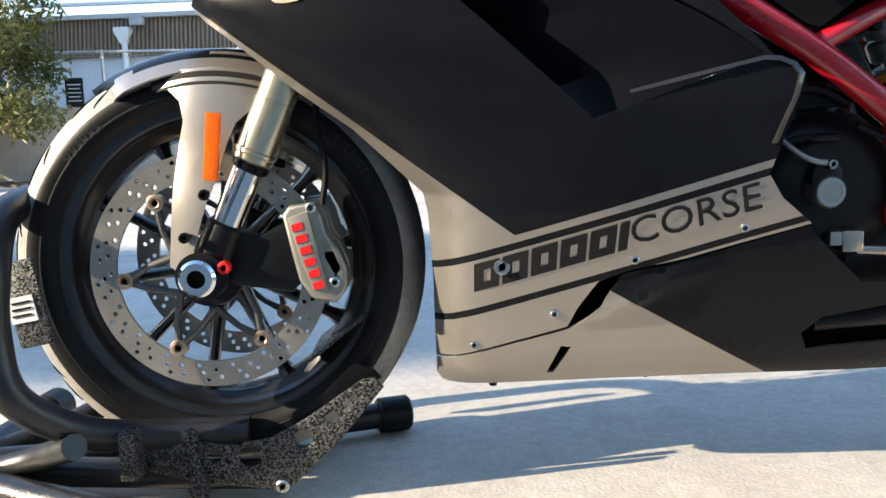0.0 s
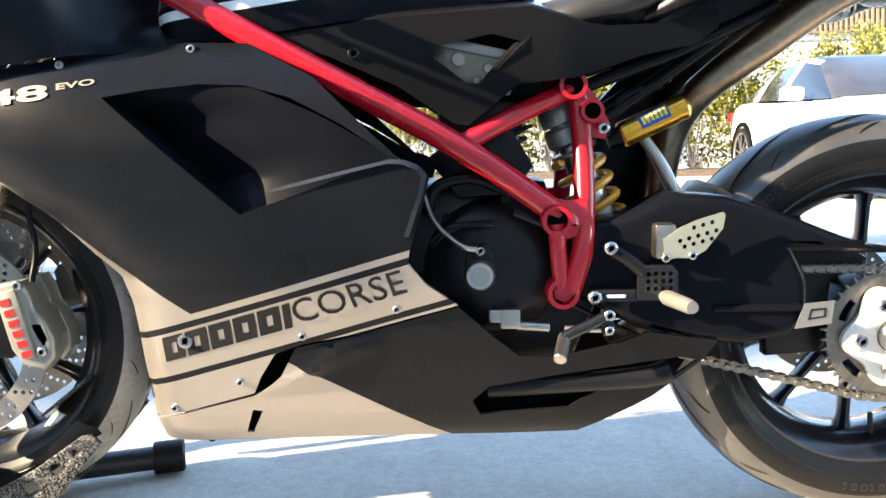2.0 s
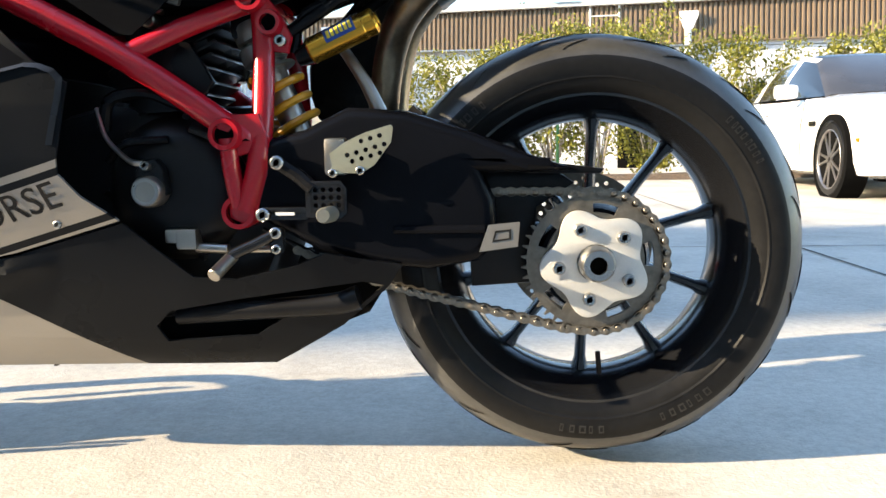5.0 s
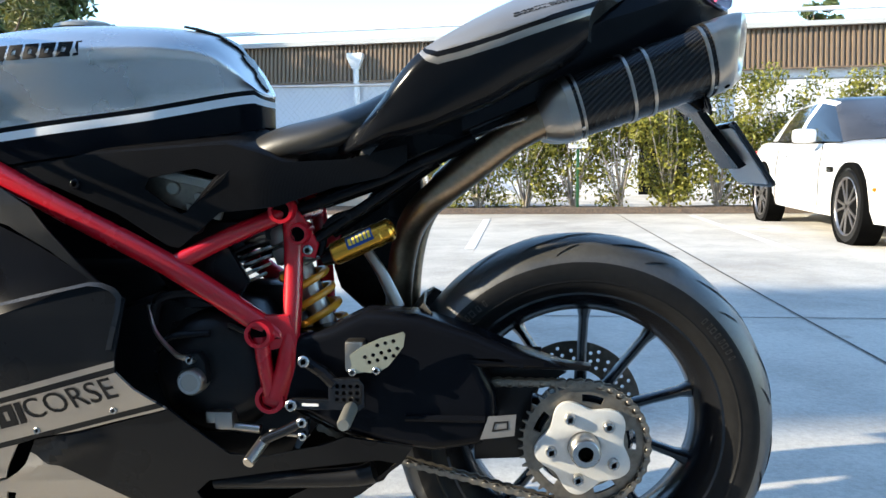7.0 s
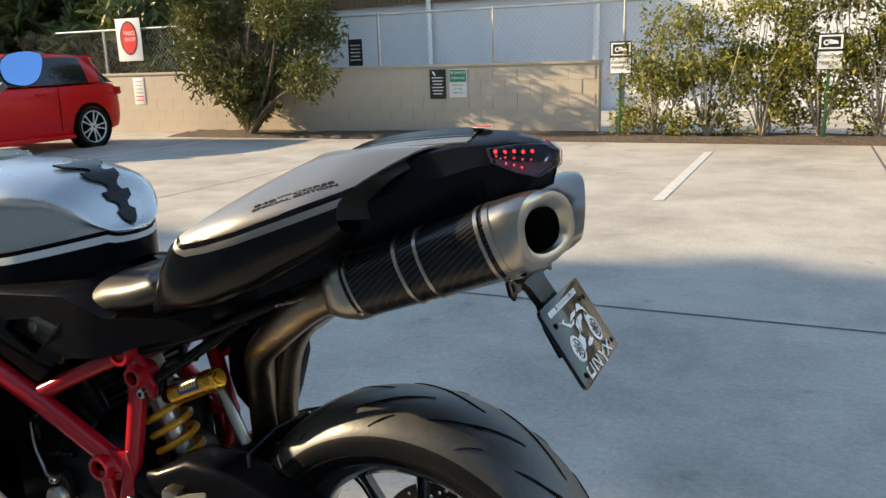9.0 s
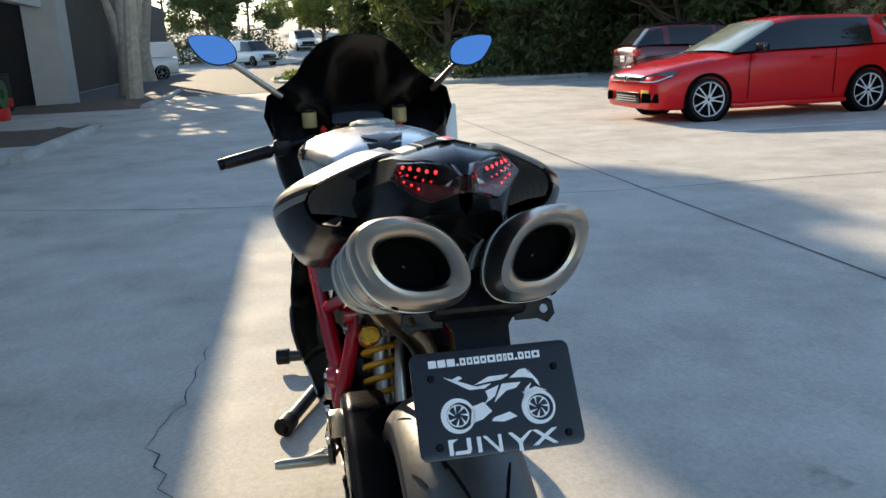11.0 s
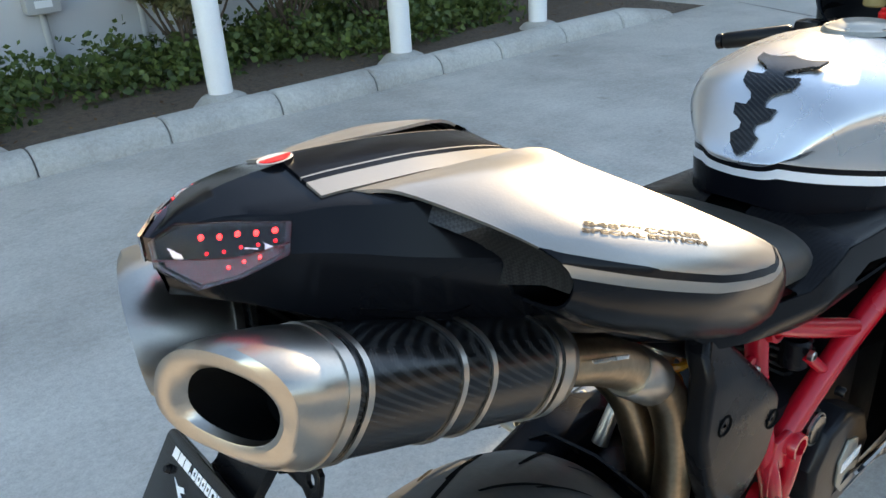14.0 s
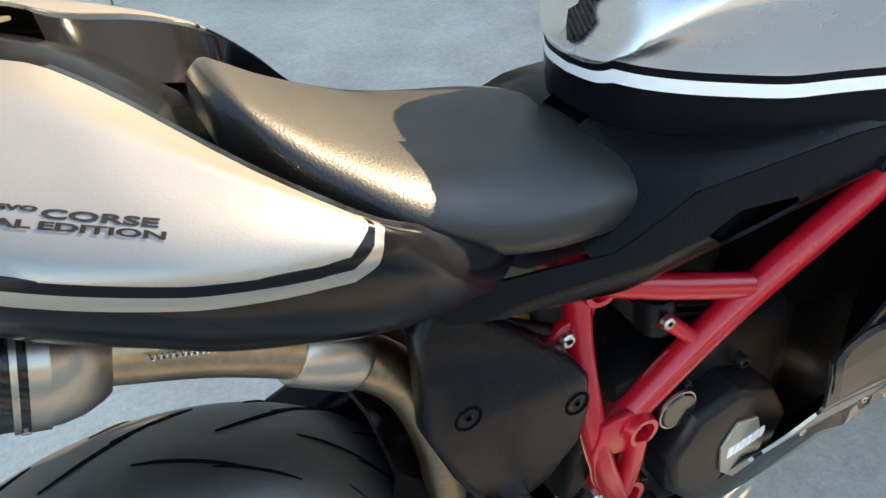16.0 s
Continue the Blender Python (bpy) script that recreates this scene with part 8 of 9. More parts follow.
bm = bmesh.new()
for i in range(330):
    for sg in (1, -1):
        x0 = -12 + i * 0.09
        z0, z1 = 0.55, 1.95
        p, q = Vector((x0, 11.05 + 0.002 * sg, z0)), Vector((x0 + sg * (z1 - z0) * 0.9, 11.05 + 0.002 * sg, z1))
        w = Vector((0.0018, 0, 0))
        bm.faces.new([bm.verts.new(v) for v in (p - w, p + w, q + w, q - w)])
tagged(part("wire_mesh", bm, M_GALV, fence), kind="stuff")
# building behind, standing a little askew
back = thing("workshop_building", "long low white building with brown ribbed steel fascia", "building", "", Matrix.Translation((0, 16.6, 0)) @ Matrix.Rotation(radians(-7), 4, "Z"))
part("wall", box((0, 0.1, 1.32), (60, 0.2, 2.64), 0.0), M_BLUEWHITE, back, "white painted wall")
part("wall", box((0, 12, 1.7), (60, 0.2, 3.4), 0.0), M_BLUEWHITE, back)
part("roof", box((0, 6, 3.46), (60, 12.4, 0.1), 0.0), M_GREYWALL, back)
rings = []
bm = bmesh.new()
prev = None
for i in range(600):
    x = -30 + i * 0.1
    pts = [(x, 0.0), (x + 0.02, -0.05), (x + 0.06, -0.05), (x + 0.08, 0.0)]
    for px, py in pts:
        cur = (bm.verts.new((px, py - 0.12, 2.6)), bm.verts.new((px, py - 0.02, 3.46)))
        if prev:
            bm.faces.new((prev[0], cur[0], cur[1], prev[1]))
        prev = cur
part("ribbed_fascia", bm, M_BROWN, back, "brown ribbed steel fascia", 20)
part("gutter", box((0, -0.1, 3.75), (60, 0.16, 0.07), 0.01), M_WHITEPAINT, back)
part("base_trim", box((0, -0.1, 2.585), (60, 0.14, 0.03), 0.005), M_BROWN, back)
for px in (-6.5, -2.2, 5.5, 10):
    part("downpipe", rod((px, -0.14, 0.1), (px, -0.14, 2.9), 0.07), M_WHITEPAINT, back)
    part("rain_head", loft([[(px + a * w, -0.14 + b * w * 0.8, z) for a, b in ((-1, -1), (1, -1), (1, 1), (-1, 1))] for w, z in ((0.08, 2.85), (0.18, 3.1), (0.18, 3.2))]), M_WHITEPAINT, back)
# doorway is a black panel, its inner shade put into the colour
part("doorway", box((4.6, -0.02, 1.0), (1.0, 0.06, 2.0), 0.01), M_HOLE, back)
part("flood_lamp", box((-6.1, -0.3, 3.3), (0.3, 0.16, 0.16), 0.02), M_GREYWALL, back)
part("flood_lamp", box((2.6, -0.3, 3.75), (0.5, 0.2, 0.2), 0.02), M_GREYWALL, back)
part("roof_ladder", join(rod((3.5, -0.1, 2.7), (3.5, -0.1, 4.9), 0.025), rod((4.1, -0.1, 2.7), (4.1, -0.1, 4.9), 0.025), *[rod((3.5, -0.1, 2.9 + 0.3 * k), (4.1, -0.1, 2.9 + 0.3 * k), 0.015) for k in range(3)]), M_WHITEPAINT, back)
# far round trees over the roof
for i, (x, y, h) in enumerate(((3.4, 52, 9.6), (22, 55, 10.8), (26, 50, 10.0))):
    big_tree("distant_tree", x, y, h, 0.3, 1.7, 14, 2600, M_PINE, M_BARKDARK, "round green tree far behind the roof", 300 + i, 0.6, 0.22)

# signs
M_SIGNWHITE = mat("sign_white", (0.78, 0.78, 0.76), 0.4, vary=0.03, bump=0)
M_SIGNGREEN = mat("sign_green", (0.01, 0.22, 0.12), 0.4, vary=0.03, bump=0)
M_POSTGREEN = mat("green_post", (0.02, 0.09, 0.03), 0.5, vary=0.1)
M_SIGNBLACK = mat("sign_black", (0.012, 0.012, 0.013), 0.4, vary=0.05, bump=0)
for px, py in ((2.27, 10.15), (-0.33, 10.2), (5.15, 10.6)):
    sign = thing("parking_sign", "white parking sign with dark border on a green post", "sign", "parking signs", Matrix.Translation((px, py, 0)))
    part("post", box((0, 0.02, 0.68), (0.04, 0.02, 1.36), 0.004), M_POSTGREEN, sign)
    part("panel", flat([[(-0.15, -0.22), (0.15, -0.22), (0.15, 0.22), (-0.15, 0.22)]], 0.004, Matrix.Translation((0, 0, 1.14)) @ side(0), 0.001), M_SIGNBLACK, sign)
    part("field", flat([[(-0.14, -0.21), (0.14, -0.21), (0.14, 0.0), (-0.14, 0.0)]], 0.002, Matrix.Translation((0, 0, 1.14)) @ side(-0.004)), M_SIGNWHITE, sign)
    part("field", flat([[(-0.135, 0.03), (0.135, 0.03), (0.135, 0.20), (-0.135, 0.20)], [(-0.11, 0.05), (0.11, 0.05), (0.11, 0.18), (-0.11, 0.18)]], 0.002, Matrix.Translation((0, 0, 1.14)) @ side(-0.004)), M_SIGNWHITE, sign)
    part("logo_shape", flat([circle(-0.05, 0.11, 0.035), circle(-0.05, 0.11, 0.018)], 0.002, Matrix.Translation((0, 0, 1.14)) @ side(-0.004)), M_SIGNWHITE, sign)
    part("logo_shape", flat([[(-0.03, 0.09), (0.09, 0.09), (0.07, 0.13), (-0.02, 0.15)]], 0.002, Matrix.Translation((0, 0, 1.14)) @ side(-0.004)), M_SIGNWHITE, sign)
    part("lettering", words("CUSTOMER", 0.052, Matrix.Translation((0, 0, 1.075)) @ side(-0.006), 0.0005), M_SIGNBLACK, sign)
    part("lettering", words("PARKING", 0.058, Matrix.Translation((0, 0, 1.005)) @ side(-0.006), 0.0005), M_SIGNBLACK, sign)
sign = thing("reserved_sign", "green and white reserved parking sign on the tan wall", "sign", "", Matrix.Translation((-2.98, 10.70, 0.82)))
part("panel", box((0, 0, 0), (0.30, 0.008, 0.44), 0.002), M_SIGNWHITE, sign)
part("band", box((0, -0.006, 0.115), (0.28, 0.004, 0.19)), M_SIGNGREEN, sign)
part("lettering", words("RESERVED", 0.056, Matrix.Translation((0, 0, 0.16)) @ side(-0.009), 0.0005), M_SIGNWHITE, sign)
part("lettering", words("PARKING", 0.056, Matrix.Translation((0, 0, 0.08)) @ side(-0.009), 0.0005), M_SIGNWHITE, sign)
for k, t in enumerate(("EMPLOYEE", "OF THE", "MONTH")):
    part("lettering", words(t, 0.045, Matrix.Translation((0, 0, -0.03 - 0.06 * k)) @ side(-0.006), 0.0005), M_SIGNGREEN, sign)
sign = thing("notice_sign", "black notice with white writing on the tan wall", "sign", "", Matrix.Translation((-3.33, 10.70, 0.81)))
part("panel", box((0, 0, 0), (0.28, 0.008, 0.46), 0.002), M_SIGNBLACK, sign)
for k in range(6):
    part("writing_bar", box((0.0, -0.006, 0.10 - 0.05 * k), (0.2 - 0.02 * (k % 3), 0.003, 0.015)), M_SIGNWHITE, sign)
part("logo_shape", flat([[(-0.10, 0.20), (-0.06, 0.20), (-0.03, 0.14), (-0.05, 0.13)]], 0.003, side(-0.006)), M_SIGNWHITE, sign)
sign = thing("notice_sign", "black notice hung on the wire fence", "sign", "", Matrix.Translation((-4.98, 11.0, 1.35)))
part("panel", box((0, 0, 0), (0.27, 0.008, 0.44), 0.002), M_SIGNBLACK, sign)
for k in range(5):
    part("writing_bar", box((0.0, -0.006, 0.12 - 0.06 * k), (0.2 - 0.03 * (k % 2), 0.003, 0.014)), M_SIGNWHITE, sign)
sign = thing("shop_banner", "white banner with a red round emblem on the fence", "sign", "", Matrix.Translation((-10.0, 11.0, 1.75)))
part("panel", box((0, 0, 0), (0.62, 0.008, 0.80), 0.002), M_SIGNWHITE, sign)
part("emblem", flat([[(0.22 * math.cos(a), 0.03 + 0.32 * math.sin(a)) for a in np.linspace(0, 6.283, 30)[:-1]]], 0.004, side(-0.007)), M_SIGNBLACK, sign)
part("emblem_field", flat([[(0.19 * math.cos(a), 0.03 + 0.29 * math.sin(a)) for a in np.linspace(0, 6.283, 30)[:-1]]], 0.004, side(-0.009)), M_REDPAINT, sign)
for k, (z, w) in enumerate(((0.12, 0.30), (0.0, 0.26))):
    part("lettering", words(("SPEED", "SHOP")[k], 0.105, Matrix.Translation((0.03, 0, z)) @ side(-0.0125), 0.0005), M_SIGNWHITE, sign)
sign = thing("wall_notice", "small pale pink notice on the wall", "sign", "", Matrix.Translation((-9.6, 10.705, 0.78)))
part("panel", box((0, 0, 0), (0.26, 0.006, 0.50), 0.002), M_SIGNWHITE, sign)
for k in range(6):
    part("writing_bar", box((0, -0.005, 0.18 - 0.07 * k), (0.18, 0.003, 0.018)), M_REDPAINT if k > 3 else M_GREYWALL, sign)


# ---- parked cars ----
M_CARWHITE = mat("white_car_paint", (0.76, 0.76, 0.75), 0.22, vary=0.02, scale=1, bump=0, coat=0.8)
M_CARRED = mat("red_car_paint", (0.60, 0.010, 0.014), 0.22, vary=0.04, scale=1, bump=0, coat=0.25, spec=0.3)
M_CARMAROON = mat("maroon_car_paint", (0.11, 0.012, 0.018), 0.22, vary=0.05, scale=1, bump=0, coat=0.8)
M_CARGLASS = mat("dark_car_glass", (0.012, 0.014, 0.016), 0.04, vary=0.02, bump=0, coat=0.5)
M_WSCREEN = mat("windscreen_glass", (0.045, 0.045, 0.05), 0.08, vary=0.3, scale=3, bump=0, spec=0.25)
M_SUNSHADE = mat("screen_with_sunshade", (0.30, 0.33, 0.26), 0.12, vary=0.25, scale=4, bump=0, coat=0.5)
M_LAMPDARKCAR = mat("dark_head_lamp", (0.08, 0.09, 0.11), 0.06, 0.4, vary=0.6, scale=30, bump=0, coat=0.8)
M_ALLOY = mat("alloy_wheel", (0.78, 0.78, 0.79), 0.3, 0.25, vary=0.05, bump=0)
M_DARKALLOY = mat("grey_alloy_wheel", (0.30, 0.28, 0.27), 0.3, 0.9, vary=0.05, bump=0)
M_LAMP = mat("head_lamp", (0.55, 0.57, 0.6), 0.08, 0.3, vary=0.2, scale=20, bump=0, coat=0.8)
M_REDLAMP = mat("rear_lamp", (0.45, 0.01, 0.012), 0.15, vary=0.1, bump=0, coat=0.6)


def car_body(rows):
    """Rings of a body shell from rows of y, bottom, top, half-width, from nose to tail."""
    rings = []
    for p in curve([Vector((r[0], r[1], r[2])) for r in rows], 3):
        rings.append(p)
    wid = curve([Vector((r[0], r[3], 0)) for r in rows], 3)
    out = []
    for p, q in zip(rings, wid):
        y, b, t, w = p.x, p.y, p.z, q.y
        h = t - b
        half = [(0.0, b), (0.75 * w, b), (0.93 * w, b + 0.05 * h), (0.985 * w, b + 0.22 * h), (w, b + 0.45 * h), (0.985 * w, b + 0.70 * h), (0.96 * w, b + 0.86 * h), (0.90 * w, b + 0.955 * h), (0.72 * w, t), (0.35 * w, t + 0.015), (0.0, t + 0.02)]
        out.append([(x, y, z) for x, z in half] + [(-x, y, z) for x, z in half[-2:0:-1]])
    return loft(out)


def car(name, label, m, paint, body, cabin, wb, wr, track, wheel_mat, spokes, roof_mat=None, glass=None, pillars=(), tail=False, screen=None):
    """A car standing on its wheels: front axle at its own origin, nose towards -y."""
    c = thing(name, label, "car", "", m)
    shell = part("body", car_body(body), paint, c, "", 40)
    rings, n = [], 7
    for y, zb, wbt, zr, wr_ in cabin:
        half = [(wbt, zb), (wbt + (wr_ - wbt) * 0.5 + 0.01, zb + (zr - zb) * 0.5), (wr_ + 0.01, zr - 0.05 * (zr - zb) - 0.02), (wr_ - 0.05, zr), (wr_ * 0.5, zr + 0.02), (0, zr + 0.025)]
        rings.append([(x, y, z) for x, z in half] + [(-x, y, z) for x, z in half[-2::-1]])
    bm = loft(rings, closed=False, caps=False)
    k = len(rings[0]) - 1
    for i, f in enumerate(bm.faces):
        j = min(i % k, k - 1 - i % k)
        row = i // k
        steep = row == 0 or row == len(rings) - 2
        f.material_index = (1 if row not in pillars else 0) if j < 2 else (2 if steep and j >= 2 else 0)
        if j == 2 and not steep:
            f.material_index = 0
        if j >= 3 and not steep and roof_mat:
            f.material_index = 3
    part("cabin", bm, [paint, glass or M_CARGLASS, screen or (M_WSCREEN if not tail else M_CARGLASS), roof_mat or paint], c, "", 30)
    wheels = None
    for y in (0.0, wb):
        for s in (1, -1):
            x = track * s
            # black ring painted in for the shade of the arch gap
            part("arch_gap_shade", lathe([(wr * 0.99, x + 0.014 * s), (wr + 0.05, x + 0.014 * s), (wr + 0.05, x - 0.18 * s)], (0, y, wr + 0.01), 36, "x", False), M_HOLE, c)
            w = part("wheel", lathe([(wr * 0.78, x - 0.2 * s), (wr * 0.93, x - 0.2 * s), (wr, x - 0.17 * s), (wr, x - 0.02 * s), (wr * 0.94, x + 0.018 * s), (wr * 0.79, x + 0.018 * s)], (0, y, wr), 40, "x", False), M_RUBBER, c)
            part("rim", lathe([(wr * 0.80, x + 0.016 * s), (wr * 0.775, x + 0.022 * s), (wr * 0.74, x + 0.008 * s), (wr * 0.70, x - 0.12 * s)], (0, y, wr), 40, "x", False), wheel_mat, w)
            # black disc stands in for the shade behind the spokes
            part("spoke_gap_shade", lathe([(0, x + 0.004 * s), (wr * 0.76, x + 0.004 * s)], (0, y, wr), 24, "x", False), M_HOLE, w)
            for q in range(spokes):
                a = 2 * math.pi * q / spokes + 0.3 + (0.1 if q % 2 else -0.1)
                d, e = Vector((0, math.cos(a), math.sin(a))), Vector((0, -math.sin(a), math.cos(a)))
                p0 = Vector((x + 0.014 * s, y, wr))
                part("wheel_spoke", loft([[p0 + d * r0 + e * h + Vector((g * s, 0, 0)) for h, g in ((-hw, -0.02), (-hw * 0.7, 0.0), (hw * 0.7, 0.0), (hw, -0.02))] for r0, hw in ((0.02, 0.024), (wr * 0.35, 0.012), (wr * 0.77, 0.013))]), wheel_mat, w)
    return c, shell


GOLF = [(-0.84, 0.24, 0.58, 0.70), (-0.81, 0.20, 0.68, 0.80), (-0.64, 0.18, 0.76, 0.87), (-0.3, 0.17, 0.835, 0.89), (0.2, 0.17, 0.905, 0.895), (0.55, 0.17, 0.955, 0.895), (1.2, 0.18, 0.985, 0.895), (2.0, 0.18, 0.995, 0.895), (2.63, 0.2, 1.01, 0.89), (3.05, 0.22, 1.02, 0.875), (3.28, 0.26, 0.99, 0.83), (3.37, 0.32, 0.93, 0.74)]
GCAB = [(0.42, 0.96, 0.80, 0.975, 0.74), (1.18, 0.98, 0.83, 1.385, 0.61), (1.55, 0.985, 0.84, 1.435, 0.625), (1.66, 0.985, 0.84, 1.44, 0.63), (2.55, 0.995, 0.83, 1.435, 0.62), (2.72, 1.0, 0.82, 1.43, 0.615), (2.98, 1.0, 0.80, 1.40, 0.60), (3.28, 0.99, 0.76, 1.02, 0.66)]
golf, shell = car("red_hatchback", "bright red two-door hatchback with pale multi-spoke wheels", Matrix.Translation((-9.12, 5.66, 0)) @ Matrix.Rotation(radians(1.2), 4, "Z"), M_CARRED, GOLF, GCAB, 2.63, 0.318, 0.895, M_ALLOY, 10, pillars=(5,), screen=M_SUNSHADE)
part("bonnet_line", tube([(-0.62, 0.30, 0.975), (-0.66, -0.3, 0.90), (-0.5, -0.66, 0.79)], 0.006, 6, 4), M_HOLE, golf)
for s in (1, -1):
    lens = [(0.44, -0.868, 0.585), (0.45, -0.852, 0.665), (0.76, -0.775, 0.725), (0.905, -0.50, 0.745), (0.925, -0.55, 0.675), (0.84, -0.775, 0.590)]
    part("head_lamp", loft([[(x * s, y, z) for x, y, z in lens], [((x - 0.10) * s, y + 0.10, z) for x, y, z in lens]]), M_LAMPDARKCAR, golf)
    part("lamp_strip", tube([(0.47 * s, -0.872, 0.60), (0.80 * s, -0.800, 0.605), (0.915 * s, -0.58, 0.685)], 0.010, 6, 4), M_LAMP, golf)
    part("door_mirror", box((0.97 * s, 0.78, 1.02), (0.20, 0.12, 0.13), 0.035), M_GLOSSBLACK, golf)
    part("intake", box((0.70 * s, -0.80, 0.37), (0.28, 0.11, 0.14), 0.02, Matrix.Rotation(radians(28 * s), 4, "Z")), M_HOLE, golf)
    for y in (0.62, 2.02):
        part("door_gap", tube([(0.905 * s, y, 0.30), (0.90 * s, y + 0.02, 0.7), (0.865 * s, y + 0.05, 0.96)], 0.005, 6), M_HOLE, golf)
    part("door_handle", box((0.892 * s, 1.75, 0.86), (0.03, 0.2, 0.03), 0.01), M_CARRED, golf)
    part("sill", box((0.86 * s, 1.32, 0.2), (0.08, 1.9, 0.07), 0.02), M_CARRED, golf)
    part("tail_lamp", box((0.72 * s, 3.28, 0.86), (0.28, 0.12, 0.13), 0.03), M_REDLAMP, golf)
part("grille", box((0, -0.84, 0.625), (0.92, 0.06, 0.065), 0.01), M_GLOSSBLACK, golf)
part("grille_bar", box((0, -0.865, 0.60), (0.92, 0.02, 0.012), 0.004), M_REDPAINT, golf)
part("lower_grille", box((0, -0.838, 0.36), (0.86, 0.06, 0.16), 0.02), M_GLOSSBLACK, golf)
for k in range(3):
    part("grille_slat", box((0, -0.868, 0.315 + 0.035 * k), (0.66, 0.012, 0.008)), M_GREYWALL, golf)
part("emblem", lathe([(0.04, -0.885), (0.055, -0.885), (0.055, -0.86), (0.04, -0.86)], (0, 0, 0.64), 20), M_CHROME, golf)
part("number_plate", box((0.62, -0.862, 0.43), (0.17, 0.015, 0.10), 0.004, Matrix.Rotation(radians(10), 4, "Z")), M_YELLOW, golf)
part("roof_spoiler", box((0, 3.02, 1.405), (1.1, 0.22, 0.03), 0.012), M_CARRED, golf)

BMW = [(-0.80, 0.24, 0.50, 0.62), (-0.76, 0.20, 0.64, 0.76), (-0.55, 0.18, 0.74, 0.86), (-0.2, 0.17, 0.84, 0.90), (0.3, 0.17, 0.91, 0.905), (0.75, 0.17, 0.94, 0.90), (1.5, 0.17, 0.95, 0.895), (2.3, 0.18, 0.97, 0.905), (2.76, 0.2, 0.985, 0.91), (3.2, 0.24, 0.985, 0.88), (3.55, 0.28, 0.96, 0.80), (3.78, 0.35, 0.86, 0.66)]
BCAB = [(0.62, 0.92, 0.78, 0.935, 0.74), (1.38, 0.94, 0.82, 1.345, 0.56), (1.7, 0.95, 0.83, 1.40, 0.58), (1.82, 0.95, 0.83, 1.405, 0.585), (2.5, 0.965, 0.82, 1.375, 0.57), (2.72, 0.97, 0.81, 1.33, 0.565), (3.25, 0.985, 0.76, 1.0, 0.62)]
bmw, shell = car("white_coupe", "white coupe with dark roof and grey spoked wheels", Matrix.Translation((5.22, 5.96, 0)) @ Matrix.Rotation(radians(-2.1), 4, "Z"), M_CARWHITE, BMW, BCAB, 2.76, 0.335, 0.91, M_DARKALLOY, 10, M_CARBON, pillars=(2, 4))
for s in (1, -1):
    part("head_lamp", loft([[(0.42 * s, -0.755, 0.56), (0.44 * s, -0.70, 0.66), (0.78 * s, -0.48, 0.70), (0.83 * s, -0.50, 0.62), (0.70 * s, -0.70, 0.56)], [(0.42 * s, -0.66, 0.56), (0.44 * s, -0.6, 0.66), (0.72 * s, -0.44, 0.69), (0.77 * s, -0.46, 0.62), (0.62 * s, -0.64, 0.56)]]), M_LAMP, bmw)
    part("door_mirror", box((1.0 * s, 0.98, 0.99), (0.22, 0.14, 0.14), 0.045), M_CARWHITE, bmw)
    part("bumper_intake", box((0.60 * s, -0.735, 0.33), (0.34, 0.10, 0.13), 0.03, Matrix.Rotation(radians(22 * s), 4, "Z")), M_HOLE, bmw)
    part("side_gill", box((0.905 * s, 0.50, 0.66), (0.02, 0.15, 0.05), 0.008), M_GLOSSBLACK, bmw)
    part("amber_marker", box((0.862 * s, -0.42, 0.50), (0.03, 0.12, 0.035), 0.008, Matrix.Rotation(radians(8 * s), 4, "Z")), M_AMBER, bmw)
    for y in (0.78, 2.22):
        part("door_gap", tube([(0.915 * s, y, 0.30), (0.91 * s, y + 0.01, 0.65), (0.865 * s, y + 0.03, 0.93)], 0.004, 6), M_HOLE, bmw)
    part("door_handle", box((0.90 * s, 2.0, 0.80), (0.03, 0.2, 0.03), 0.01), M_CARWHITE, bmw)
    part("kidney_grille", box((0.13 * s, -0.805, 0.55), (0.20, 0.05, 0.13), 0.02), M_GLOSSBLACK, bmw)
    part("tail_lamp", box((0.66 * s, 3.68, 0.80), (0.3, 0.12, 0.13), 0.03), M_REDLAMP, bmw)
part("lower_intake", box((0, -0.79, 0.30), (0.7, 0.06, 0.13), 0.02), M_HOLE, bmw)
part("bonnet_bulge", loft([[(-0.26, -0.5, 0.775), (0, -0.52, 0.80), (0.26, -0.5, 0.775)], [(-0.24, 0.1, 0.905), (0, 0.1, 0.94), (0.24, 0.1, 0.905)], [(-0.2, 0.6, 0.935), (0, 0.6, 0.965), (0.2, 0.6, 0.935)]], closed=False, caps=False), M_CARWHITE, bmw)
part("splitter", box((0, -0.77, 0.185), (1.5, 0.12, 0.03), 0.012), M_GLOSSBLACK, bmw)
part("roof_mark", box((0, 0, 0), (0.01, 0.01, 0.01)), M_GLOSSBLACK, bmw).location = (0, 1.6, 1.42)

SUB = [(-0.85, 0.3, 0.6, 0.7), (-0.6, 0.25, 0.85, 0.85), (0.3, 0.24, 1.02, 0.89), (1.5, 0.24, 1.05, 0.89), (2.6, 0.25, 1.08, 0.89), (3.3, 0.28, 1.1, 0.87), (3.5, 0.32, 1.05, 0.84), (3.58, 0.38, 0.9, 0.8)]
